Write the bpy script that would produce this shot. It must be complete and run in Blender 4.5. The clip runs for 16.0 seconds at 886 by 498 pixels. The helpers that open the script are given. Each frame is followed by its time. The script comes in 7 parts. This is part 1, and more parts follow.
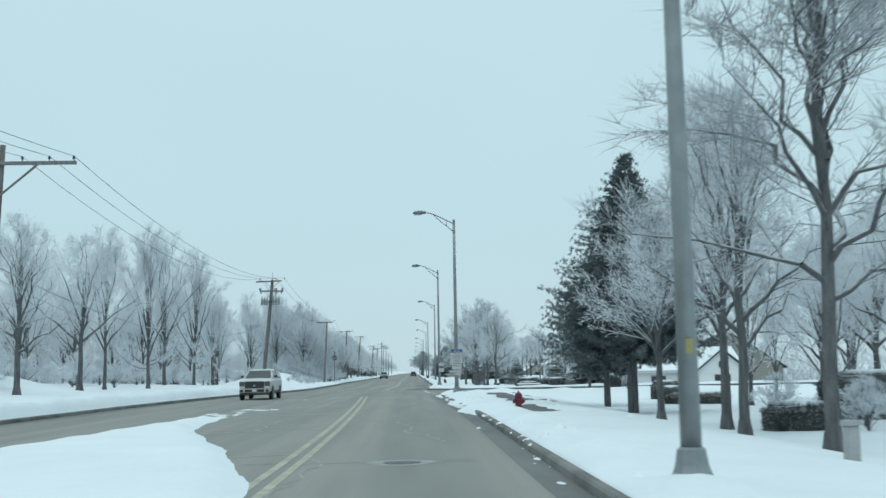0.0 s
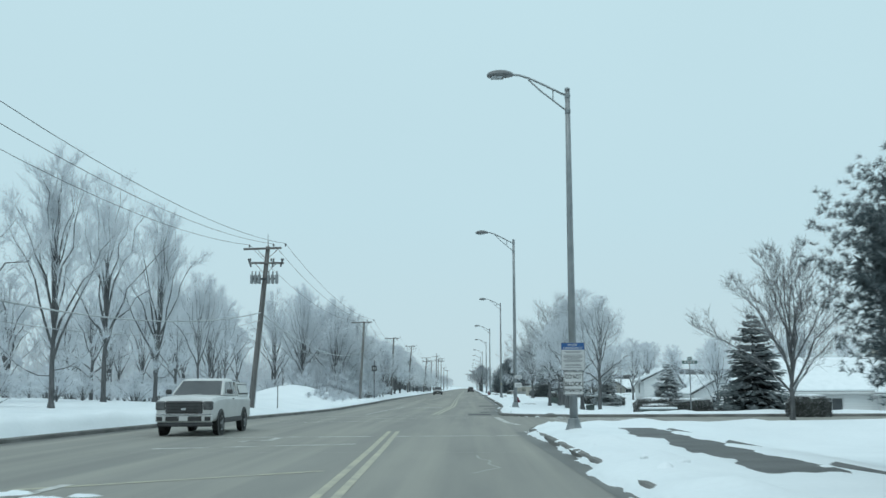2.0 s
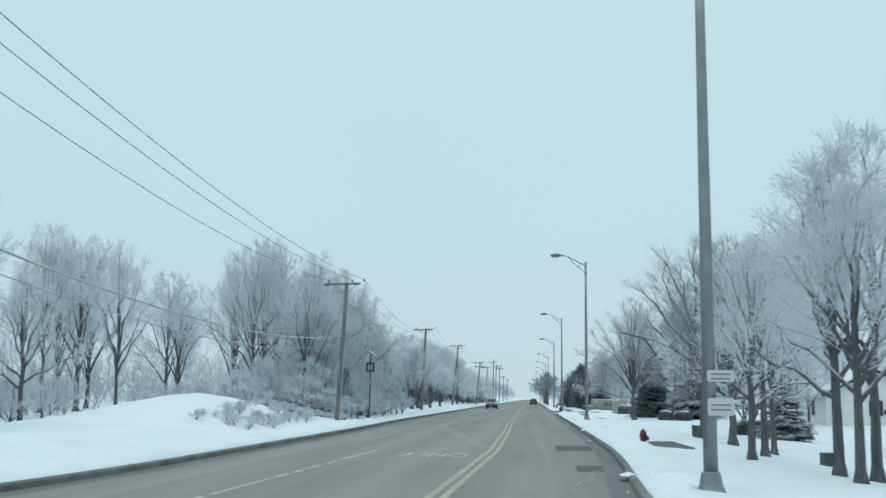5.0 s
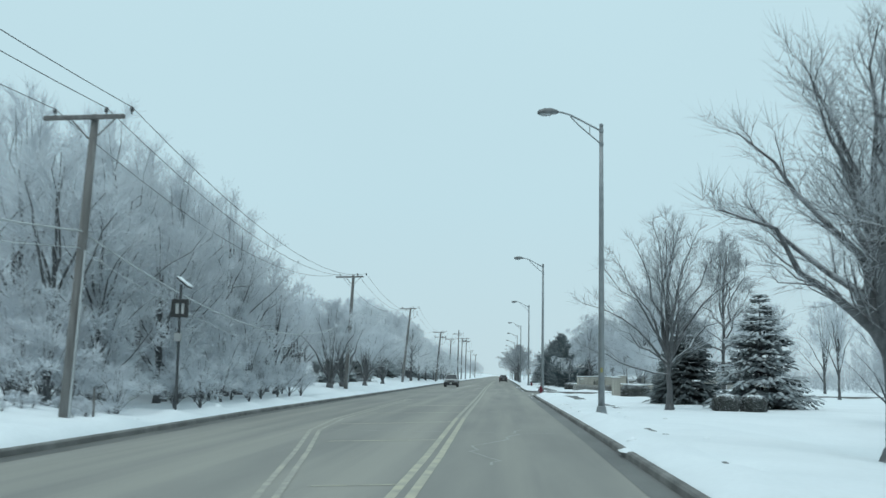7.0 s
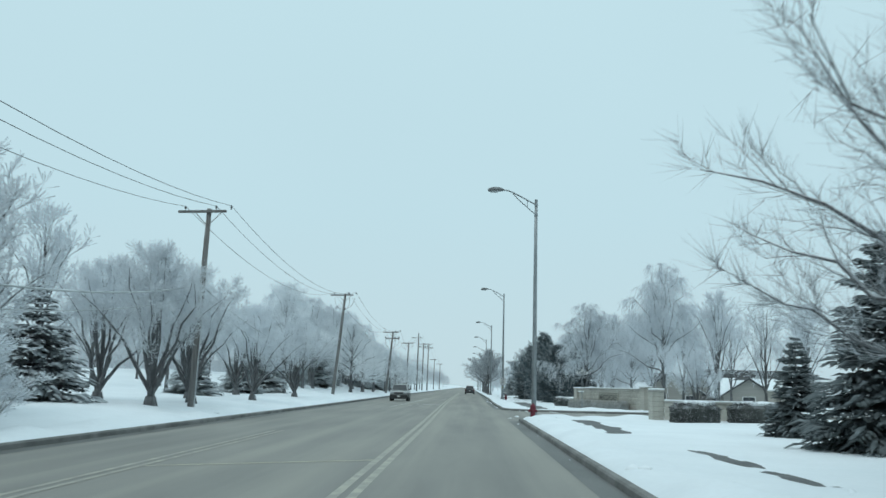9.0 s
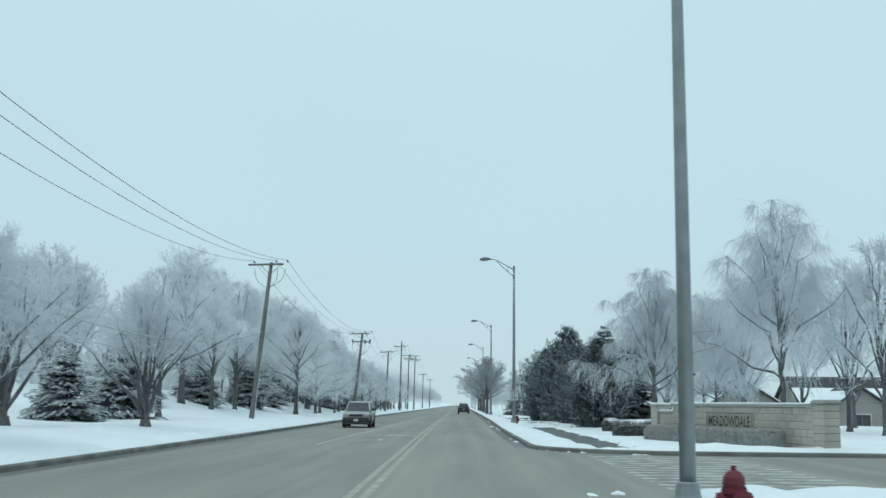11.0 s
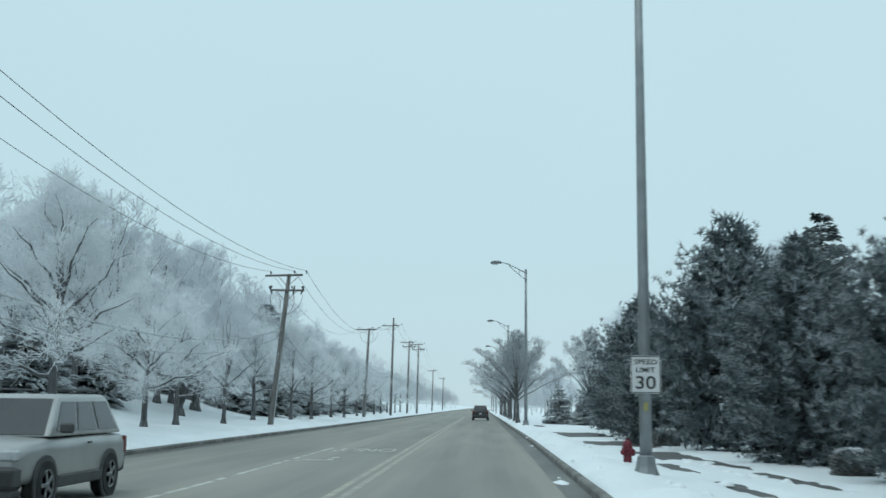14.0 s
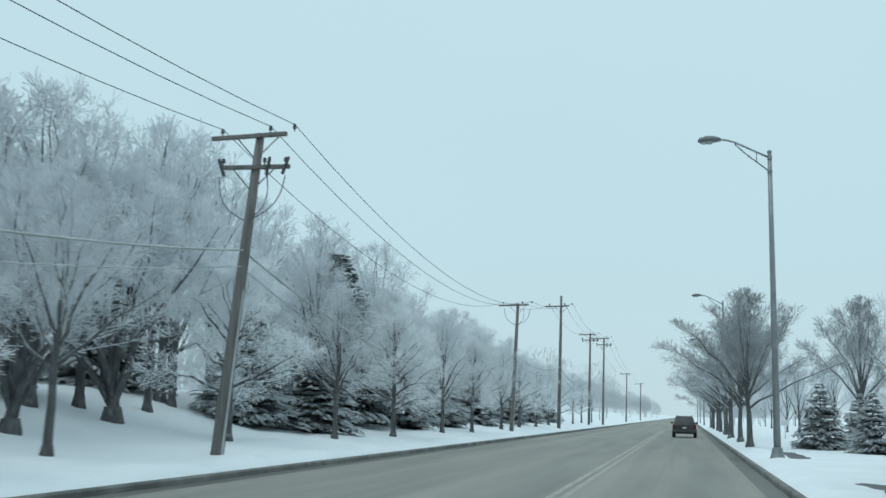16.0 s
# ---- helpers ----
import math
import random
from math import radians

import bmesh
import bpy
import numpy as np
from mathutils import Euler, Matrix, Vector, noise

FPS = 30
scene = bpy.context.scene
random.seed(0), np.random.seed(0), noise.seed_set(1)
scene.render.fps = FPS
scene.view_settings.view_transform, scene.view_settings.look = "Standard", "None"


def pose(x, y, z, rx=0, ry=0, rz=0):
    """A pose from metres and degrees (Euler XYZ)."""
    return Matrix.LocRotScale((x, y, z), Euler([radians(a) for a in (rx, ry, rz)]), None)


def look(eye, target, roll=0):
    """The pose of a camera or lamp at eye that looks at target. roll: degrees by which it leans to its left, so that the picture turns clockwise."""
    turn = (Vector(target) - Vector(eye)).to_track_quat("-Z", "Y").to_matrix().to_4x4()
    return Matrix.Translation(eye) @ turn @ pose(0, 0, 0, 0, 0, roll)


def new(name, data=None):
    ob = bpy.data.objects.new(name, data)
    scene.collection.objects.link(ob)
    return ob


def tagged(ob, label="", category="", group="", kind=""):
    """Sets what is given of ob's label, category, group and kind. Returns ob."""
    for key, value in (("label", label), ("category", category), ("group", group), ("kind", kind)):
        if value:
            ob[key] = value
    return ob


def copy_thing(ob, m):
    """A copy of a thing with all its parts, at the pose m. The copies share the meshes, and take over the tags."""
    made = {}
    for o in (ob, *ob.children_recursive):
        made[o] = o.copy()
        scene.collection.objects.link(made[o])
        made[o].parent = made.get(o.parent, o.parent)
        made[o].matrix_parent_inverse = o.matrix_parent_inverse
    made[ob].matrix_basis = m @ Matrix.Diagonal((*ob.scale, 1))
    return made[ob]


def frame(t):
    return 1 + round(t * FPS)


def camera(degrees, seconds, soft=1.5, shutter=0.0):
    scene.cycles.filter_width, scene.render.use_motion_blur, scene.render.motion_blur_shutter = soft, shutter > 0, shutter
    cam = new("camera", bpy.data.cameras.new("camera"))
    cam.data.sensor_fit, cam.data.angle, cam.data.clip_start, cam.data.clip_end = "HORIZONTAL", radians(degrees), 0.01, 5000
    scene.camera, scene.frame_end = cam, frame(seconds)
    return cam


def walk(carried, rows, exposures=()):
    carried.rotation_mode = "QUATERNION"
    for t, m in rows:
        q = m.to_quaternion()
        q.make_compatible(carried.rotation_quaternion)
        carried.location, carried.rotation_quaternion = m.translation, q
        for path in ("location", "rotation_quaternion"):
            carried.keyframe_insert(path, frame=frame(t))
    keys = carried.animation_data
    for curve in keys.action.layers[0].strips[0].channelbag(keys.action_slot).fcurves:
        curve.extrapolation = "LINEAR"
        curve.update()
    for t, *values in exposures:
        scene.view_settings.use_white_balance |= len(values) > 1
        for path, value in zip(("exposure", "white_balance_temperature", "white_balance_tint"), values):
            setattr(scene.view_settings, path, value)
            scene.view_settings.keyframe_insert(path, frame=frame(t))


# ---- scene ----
cam = camera(45.63, 16.0, soft=1.5, shutter=0.2)
# t, x, y, z, yaw, pitch, roll
ROWS = [
    (0, 0.375, 0.00, 1.589, -1.57, 6.63, 1.02),
    (0.5, 0.169, 7.76, 1.584, -0.15, 6.75, 0.70),
    (1, 0.007, 15.58, 1.575, 0.53, 6.84, 0.72),
    (1.5, -0.114, 23.57, 1.570, 0.83, 7.05, 0.41),
    (2, -0.157, 32.00, 1.590, 1.44, 7.49, 0.22),
    (2.5, -0.199, 40.39, 1.621, 2.30, 8.09, -0.14),
    (3, -0.238, 48.81, 1.656, 3.51, 8.73, -0.46),
    (3.5, -0.281, 57.10, 1.694, 4.74, 9.00, -0.59),
    (6, -0.258, 99.24, 1.873, 4.71, 7.15, -0.68),
    (6.5, -0.272, 107.99, 1.817, 3.95, 6.91, -0.91),
    (7, -0.219, 117.24, 1.735, 3.17, 6.77, -0.98),
    (7.5, -0.147, 126.14, 1.658, 2.63, 6.82, -0.90),
    (8, -0.152, 135.23, 1.617, 2.03, 6.91, -1.28),
    (8.5, -0.102, 144.48, 1.622, 1.60, 7.12, -1.16),
    (9, -0.062, 153.76, 1.638, 1.39, 7.40, -1.31),
    (11.5, -0.210, 200.47, 1.601, 0.53, 8.58, -0.05),
    (12, -0.027, 209.87, 1.595, -1.30, 8.71, 0.22),
    (12.5, 0.190, 219.06, 1.585, -2.87, 8.66, 0.06),
    (13, 0.301, 228.24, 1.570, -3.10, 8.45, 0.26),
    (13.5, 0.356, 237.03, 1.571, -1.33, 8.38, 0.05),
    (14, 0.274, 245.94, 1.593, 2.07, 8.50, -0.65),
    (14.5, 0.149, 255.02, 1.612, 6.32, 8.50, -0.83),
    (15, 0.154, 263.98, 1.644, 9.70, 8.53, -1.11),
    (15.5, 0.212, 272.84, 1.677, 11.97, 8.63, -1.16),
    (16, 0.292, 281.31, 1.714, 12.84, 8.76, -1.20),
]
walk(cam, [(t, pose(x, y, z, 90 + pitch, roll, yaw)) for t, x, y, z, yaw, pitch, roll in ROWS],
     exposures=((0.0, 0.0), (16.0, 0.0)))

# ---- sky and light: a bright, cold overcast ----
world = bpy.data.worlds.new("overcast_sky")
scene.world = world
world.use_nodes = True
wn, wl = world.node_tree.nodes, world.node_tree.links
wn.clear()
SUN_EL, SUN_AZ = radians(48), radians(150)
w_out = wn.new("ShaderNodeOutputWorld")
w_sky = wn.new("ShaderNodeTexSky")
w_sky.sky_type, w_sky.sun_disc = "NISHITA", False
w_sky.sun_elevation, w_sky.sun_rotation = SUN_EL, SUN_AZ
w_bg1 = wn.new("ShaderNodeBackground")
w_bg1.inputs["Strength"].default_value = 0.05
wl.new(w_sky.outputs[0], w_bg1.inputs["Color"])
# the cloud layer: nearly even near the horizon, brighter overhead
w_co = wn.new("ShaderNodeTexCoord")
w_sep = wn.new("ShaderNodeSeparateXYZ")
wl.new(w_co.outputs["Generated"], w_sep.inputs[0])
w_ramp = wn.new("ShaderNodeValToRGB")
wl.new(w_sep.outputs["Z"], w_ramp.inputs[0])
els = w_ramp.color_ramp.elements
els[0].position, els[0].color = 0.0, (0.545, 0.715, 0.775, 1)
els[1].position, els[1].color = 1.0, (0.84, 1.08, 1.16, 1)
e = els.new(0.16); e.color = (0.538, 0.748, 0.821, 1)
e = els.new(0.42); e.color = (0.548, 0.765, 0.836, 1)
w_nz = wn.new("ShaderNodeTexNoise")
w_nz.inputs["Scale"].default_value, w_nz.inputs["Detail"].default_value = 1.6, 3.0
wl.new(w_co.outputs["Generated"], w_nz.inputs["Vector"])
w_mr = wn.new("ShaderNodeMapRange")
w_mr.inputs["To Min"].default_value, w_mr.inputs["To Max"].default_value = 0.955, 1.045
wl.new(w_nz.outputs["Fac"], w_mr.inputs["Value"])
w_bg2 = wn.new("ShaderNodeBackground")
wl.new(w_ramp.outputs[0], w_bg2.inputs["Color"])
wl.new(w_mr.outputs[0], w_bg2.inputs["Strength"])
w_mix = wn.new("ShaderNodeMixShader")
w_mix.inputs[0].default_value = 0.96
wl.new(w_bg1.outputs[0], w_mix.inputs[1])
wl.new(w_bg2.outputs[0], w_mix.inputs[2])
wl.new(w_mix.outputs[0], w_out.inputs[0])
sun = new("sun", bpy.data.lights.new("sun", "SUN"))
sun.data.energy, sun.data.angle, sun.data.color = 0.5, radians(30), (1.0, 0.98, 0.94)
sun.matrix_world = look((-20, -30, 60), (0, 0, 0))


# ---- materials ----
def mat(name, c1, c2, scale=4.0, rough=0.7, metal=0.0, bump=0.0, fine=60.0, amount=0.25, stretch=(1, 1, 1), spec=0.4, contrast=0.35, per_object=0.0):
    """Two tones mixed by a coarse noise, with a finer noise over it and relief from both."""
    m = bpy.data.materials.new(name)
    m.use_nodes = True
    n, l = m.node_tree.nodes, m.node_tree.links
    b = n["Principled BSDF"]
    b.inputs["Metallic"].default_value, b.inputs["Specular IOR Level"].default_value = metal, spec
    co = n.new("ShaderNodeTexCoord")
    mp = n.new("ShaderNodeMapping")
    mp.inputs["Scale"].default_value = stretch
    l.new(co.outputs["Object"], mp.inputs[0])
    big, small = n.new("ShaderNodeTexNoise"), n.new("ShaderNodeTexNoise")
    big.inputs["Scale"].default_value, big.inputs["Detail"].default_value = scale, 5.0
    small.inputs["Scale"].default_value, small.inputs["Detail"].default_value = fine, 3.0
    l.new(mp.outputs[0], big.inputs["Vector"])
    l.new(mp.outputs[0], small.inputs["Vector"])
    rm = n.new("ShaderNodeMapRange")
    rm.inputs["From Min"].default_value, rm.inputs["From Max"].default_value = 0.5 - contrast / 2, 0.5 + contrast / 2
    l.new(big.outputs["Fac"], rm.inputs["Value"])
    mix = n.new("ShaderNodeMix")
    mix.data_type = "RGBA"
    mix.inputs["A"].default_value, mix.inputs["B"].default_value = (*c1, 1), (*c2, 1)
    l.new(rm.outputs[0], mix.inputs["Factor"])
    val = n.new("ShaderNodeMapRange")
    val.inputs["To Min"].default_value, val.inputs["To Max"].default_value = 1 - amount, 1 + amount
    l.new(small.outputs["Fac"], val.inputs["Value"])
    hsv = n.new("ShaderNodeHueSaturation")
    l.new(mix.outputs["Result"], hsv.inputs["Color"])
    if per_object:
        oi, ad = n.new("ShaderNodeObjectInfo"), n.new("ShaderNodeMath")
        pr = n.new("ShaderNodeMapRange")
        pr.inputs["To Min"].default_value, pr.inputs["To Max"].default_value = 1 - per_object, 1 + per_object
        l.new(oi.outputs["Random"], pr.inputs["Value"])
        ad.operation = "MULTIPLY"
        l.new(val.outputs[0], ad.inputs[0])
        l.new(pr.outputs[0], ad.inputs[1])
        l.new(ad.outputs[0], hsv.inputs["Value"])
    else:
        l.new(val.outputs[0], hsv.inputs["Value"])
    l.new(hsv.outputs[0], b.inputs["Base Color"])
    rr = n.new("ShaderNodeMapRange")
    rr.inputs["To Min"].default_value, rr.inputs["To Max"].default_value = max(0, rough - 0.12), min(1, rough + 0.12)
    l.new(small.outputs["Fac"], rr.inputs["Value"])
    l.new(rr.outputs[0], b.inputs["Roughness"])
    if bump:
        s = n.new("ShaderNodeMath")
        s.operation = "ADD"
        l.new(big.outputs["Fac"], s.inputs[0])
        l.new(small.outputs["Fac"], s.inputs[1])
        bp = n.new("ShaderNodeBump")
        bp.inputs["Strength"].default_value, bp.inputs["Distance"].default_value = bump, 0.02
        l.new(s.outputs[0], bp.inputs["Height"])
        l.new(bp.outputs[0], b.inputs["Normal"])
    return m


def capped(m, colour, low, high, rough=0.85):
    """Lays snow or frost on the faces of m that look upwards."""
    n, l = m.node_tree.nodes, m.node_tree.links
    b = n["Principled BSDF"]
    src = b.inputs["Base Color"].links[0].from_socket
    g, sp, mr = n.new("ShaderNodeNewGeometry"), n.new("ShaderNodeSeparateXYZ"), n.new("ShaderNodeMapRange")
    nz, ad = n.new("ShaderNodeTexNoise"), n.new("ShaderNodeMath")
    nz.inputs["Scale"].default_value = 3.0
    ad.operation = "MULTIPLY_ADD"
    ad.inputs[1].default_value = 0.9
    l.new(g.outputs["Position"], nz.inputs["Vector"])
    l.new(g.outputs["Normal"], sp.inputs[0])
    l.new(nz.outputs["Fac"], ad.inputs[0])
    l.new(sp.outputs["Z"], ad.inputs[2])
    l.new(ad.outputs[0], mr.inputs["Value"])
    mr.inputs["From Min"].default_value, mr.inputs["From Max"].default_value = low + 0.45, high + 0.45
    mx = n.new("ShaderNodeMix")
    mx.data_type = "RGBA"
    mx.inputs["B"].default_value = (*colour, 1)
    l.new(mr.outputs[0], mx.inputs["Factor"])
    l.new(src, mx.inputs["A"])
    l.new(mx.outputs["Result"], b.inputs["Base Color"])
    return m


SNOW = mat("snow", (0.80, 0.845, 0.87), (0.71, 0.76, 0.79), 0.35, 0.75, bump=0.5, fine=7.0, amount=0.05, contrast=0.6)
SNOW_CAP = mat("settled_snow", (0.82, 0.86, 0.885), (0.76, 0.805, 0.83), 2.0, 0.75, bump=0.3, fine=14.0, amount=0.05)
ASPHALT = mat("salted_asphalt", (0.272, 0.268, 0.243), (0.194, 0.194, 0.182), 0.5, 0.8, bump=0.25, fine=90.0, amount=0.16, stretch=(1.6, 0.16, 1), contrast=0.5)


def salted(m, colour, most=0.6):
    """Long pale streaks of dried salt along the lanes."""
    n, l = m.node_tree.nodes, m.node_tree.links
    b = n["Principled BSDF"]
    src = b.inputs["Base Color"].links[0].from_socket
    co, mp, nz, mr = n.new("ShaderNodeTexCoord"), n.new("ShaderNodeMapping"), n.new("ShaderNodeTexNoise"), n.new("ShaderNodeMapRange")
    mp.inputs["Scale"].default_value = (0.85, 0.012, 1.0)
    nz.inputs["Scale"].default_value, nz.inputs["Detail"].default_value = 1.0, 4.0
    mr.inputs["From Min"].default_value, mr.inputs["From Max"].default_value, mr.inputs["To Max"].default_value = 0.46, 0.66, most
    l.new(co.outputs["Object"], mp.inputs[0])
    l.new(mp.outputs[0], nz.inputs["Vector"])
    l.new(nz.outputs["Fac"], mr.inputs["Value"])
    mx = n.new("ShaderNodeMix")
    mx.data_type = "RGBA"
    mx.inputs["B"].default_value = (*colour, 1)
    l.new(mr.outputs[0], mx.inputs["Factor"])
    l.new(src, mx.inputs["A"])
    l.new(mx.outputs["Result"], b.inputs["Base Color"])
    return m


salted(ASPHALT, (0.335, 0.325, 0.285))
PATCH = mat("newer_asphalt", (0.105, 0.108, 0.108), (0.075, 0.078, 0.08), 1.2, 0.75, bump=0.3, fine=90.0, amount=0.2)
PATH = mat("path_asphalt", (0.085, 0.09, 0.09), (0.13, 0.135, 0.135), 0.8, 0.7, bump=0.3, fine=70.0, amount=0.2)
SEAL = mat("crack_seal", (0.33, 0.33, 0.31), (0.26, 0.26, 0.25), 3.0, 0.6, fine=40.0)
GUTTER = mat("wet_gutter", (0.085, 0.085, 0.08), (0.15, 0.15, 0.14), 0.7, 0.55, bump=0.4, fine=30.0, stretch=(1, 0.25, 1))
KERB = mat("kerb_concrete", (0.11, 0.11, 0.105), (0.23, 0.23, 0.22), 0.9, 0.8, bump=0.4, fine=40.0, amount=0.25)


def worn(name, paint, under, low=0.42, high=0.58):
    m = mat(name, under, paint, 1.8, 0.7, bump=0.2, fine=30.0, amount=0.15, contrast=0.3)
    r = [k for k in m.node_tree.nodes if k.bl_idname == "ShaderNodeMapRange"][0]
    r.inputs["From Min"].default_value, r.inputs["From Max"].default_value = low, high
    return m


YELLOW = worn("worn_yellow_paint", (0.46, 0.44, 0.335), (0.31, 0.30, 0.26), 0.32, 0.62)
FADED = worn("faded_yellow_paint", (0.42, 0.405, 0.335), (0.30, 0.292, 0.26), 0.44, 0.66)
WHITE = worn("worn_white_paint", (0.52, 0.52, 0.50), (0.20, 0.195, 0.18), 0.36, 0.56)
STEEL = mat("galvanised_steel", (0.23, 0.25, 0.26), (0.30, 0.32, 0.33), 3.0, 0.5, 0.55, fine=60.0, amount=0.1, bump=0.05)
DARK_METAL = mat("dark_metal", (0.06, 0.065, 0.07), (0.10, 0.105, 0.11), 4.0, 0.5, 0.4)
POLE_WOOD = mat("weathered_pole_wood", (0.13, 0.125, 0.12), (0.22, 0.215, 0.21), 2.0, 0.85, bump=0.5, fine=40.0, stretch=(5, 5, 0.4), amount=0.3, per_object=0.12)
BARK = mat("bark", (0.075, 0.077, 0.08), (0.15, 0.153, 0.157), 3.0, 0.9, bump=0.8, fine=24.0, stretch=(3, 3, 0.6), amount=0.35)
capped(BARK, (0.55, 0.58, 0.6), 0.35, 0.75)


def rimed(m, share):
    """Lets part of the light pass through thin rime-covered twigs."""
    n, l = m.node_tree.nodes, m.node_tree.links
    b, out = n["Principled BSDF"], n["Material Output"]
    tr, mx = n.new("ShaderNodeBsdfTranslucent"), n.new("ShaderNodeMixShader")
    mx.inputs[0].default_value = share
    l.new(b.inputs["Base Color"].links[0].from_socket, tr.inputs["Color"])
    l.new(b.outputs[0], mx.inputs[1])
    l.new(tr.outputs[0], mx.inputs[2])
    l.new(mx.outputs[0], out.inputs["Surface"])
    return m


FROST = rimed(mat("frosted_twigs", (0.74, 0.77, 0.80), (0.62, 0.65, 0.68), 0.3, 0.9, fine=2.5, amount=0.10, spec=0.1, per_object=0.06), 0.5)
FROST_HEAVY = rimed(mat("thick_hoar_frost", (0.86, 0.88, 0.90), (0.74, 0.77, 0.79), 0.3, 0.9, fine=2.5, amount=0.10, spec=0.1, per_object=0.06), 0.55)
FROST_DARK = rimed(mat("half_frosted_twigs", (0.46, 0.485, 0.505), (0.31, 0.325, 0.34), 0.4, 0.9, fine=3.0, amount=0.14, spec=0.1, per_object=0.08), 0.4)
NEEDLE = mat("conifer_needles", (0.034, 0.050, 0.050), (0.070, 0.090, 0.090), 1.6, 0.8, fine=12.0, amount=0.4, per_object=0.15)
capped(NEEDLE, (0.48, 0.53, 0.56), 0.40, 1.15)
NEEDLE_DARK = mat("dark_pine_needles", (0.022, 0.034, 0.034), (0.05, 0.066, 0.066), 1.6, 0.8, fine=12.0, amount=0.4)
capped(NEEDLE_DARK, (0.27, 0.31, 0.33), 0.66, 1.4)
TWIG_DARK = mat("dark_twigs", (0.16, 0.165, 0.17), (0.27, 0.28, 0.29), 0.6, 0.85, fine=9.0, amount=0.3)
FROST_TIP = mat("frosted_needle_tips", (0.34, 0.375, 0.395), (0.23, 0.26, 0.275), 1.6, 0.85, fine=12.0, amount=0.25)
PINE_NEEDLE = mat("pine_needles", (0.080, 0.104, 0.112), (0.138, 0.170, 0.180), 1.6, 0.8, fine=12.0, amount=0.4, per_object=0.15)
LUMINAIRE = mat("luminaire_grey", (0.15, 0.158, 0.162), (0.20, 0.21, 0.215), 4.0, 0.55, 0.2)
WIRE = mat("wire", (0.10, 0.105, 0.11), (0.16, 0.165, 0.17), 1.0, 0.6)
CABLE = mat("frosted_cable", (0.35, 0.37, 0.38), (0.55, 0.58, 0.6), 1.0, 0.8)


# ---- mesh helpers ----
class Shape:
    """Collects vertices and faces of one mesh."""
    def __init__(self):
        self.v, self.f = [], []

    def add(self, v, f):
        k = len(self.v)
        self.v += [tuple(p) for p in v]
        self.f += [tuple(i + k for i in q) for q in f]
        return self

    def box(self, x0, y0, z0, x1, y1, z1, m=None, bevel=0.0):
        b = min(bevel, (x1 - x0) * 0.45, (y1 - y0) * 0.45, (z1 - z0) * 0.45)
        if b <= 0:
            v = [(x, y, z) for z in (z0, z1) for x, y in ((x0, y0), (x1, y0), (x1, y1), (x0, y1))]
            f = [(3, 2, 1, 0), (4, 5, 6, 7), (0, 1, 5, 4), (1, 2, 6, 5), (2, 3, 7, 6), (3, 0, 4, 7)]
        else:
            v, f = [], []
            for z, i in ((z0, b), (z0 + b, 0), (z1 - b, 0), (z1, b)):
                X0, X1, Y0, Y1 = x0 + i, x1 - i, y0 + i, y1 - i
                c = b * 0.7 if i == 0 else 0.0
                v += [(X0 + c, Y0, z), (X1 - c, Y0, z), (X1, Y0 + c, z), (X1, Y1 - c, z), (X1 - c, Y1, z), (X0 + c, Y1, z), (X0, Y1 - c, z), (X0, Y0 + c, z)]
            for s in range(3):
                for k in range(8):
                    a, d = s * 8 + k, s * 8 + (k + 1) % 8
                    f.append((a, d, d + 8, a + 8))
            f += [tuple(range(7, -1, -1)), tuple(range(24, 32))]
        if m is not None:
            v = [m @ Vector(p) for p in v]
        return self.add(v, f)

    def tube(self, pts, radii, k=8, caps=True):
        pts = [Vector(p) for p in pts]
        if not hasattr(radii, "__len__"):
            radii = [radii] * len(pts)
        v, f, side = [], [], None
        for i, p in enumerate(pts):
            d = (pts[min(i + 1, len(pts) - 1)] - pts[max(i - 1, 0)]).normalized()
            if side is None:
                side = d.cross(Vector((0, 0, 1)) if abs(d.z) < 0.9 else Vector((1, 0, 0))).normalized()
            side = (side - d * side.dot(d)).normalized()
            up = d.cross(side)
            v += [p + (side * math.cos(a) + up * math.sin(a)) * radii[i] for a in [2 * math.pi * j / k for j in range(k)]]
        for i in range(len(pts) - 1):
            f += [(i * k + j, i * k + (j + 1) % k, (i + 1) * k + (j + 1) % k, (i + 1) * k + j) for j in range(k)]
        if caps:
            f += [tuple(range(k - 1, -1, -1)), tuple(range((len(pts) - 1) * k, len(pts) * k))]
        return self.add(v, f)

    def lathe(self, profile, k=16, m=None):
        """profile: (radius, z) from bottom to top, round the z axis."""
        v = [(r * math.cos(2 * math.pi * j / k), r * math.sin(2 * math.pi * j / k), z) for r, z in profile for j in range(k)]
        f = [(i * k + j, i * k + (j + 1) % k, (i + 1) * k + (j + 1) % k, (i + 1) * k + j) for i in range(len(profile) - 1) for j in range(k)]
        f += [tuple(range(k - 1, -1, -1)), tuple(range((len(profile) - 1) * k, len(profile) * k))]
        if m is not None:
            v = [m @ Vector(p) for p in v]
        return self.add(v, f)

    def loft(self, rings, close=True):
        k = len(rings[0])
        v = [p for r in rings for p in r]
        f = [(i * k + j, i * k + (j + 1) % k, (i + 1) * k + (j + 1) % k, (i + 1) * k + j) for i in range(len(rings) - 1) for j in range(k)]
        if close:
            f += [tuple(range(k - 1, -1, -1)), tuple(range((len(rings) - 1) * k, len(rings) * k))]
        return self.add(v, f)

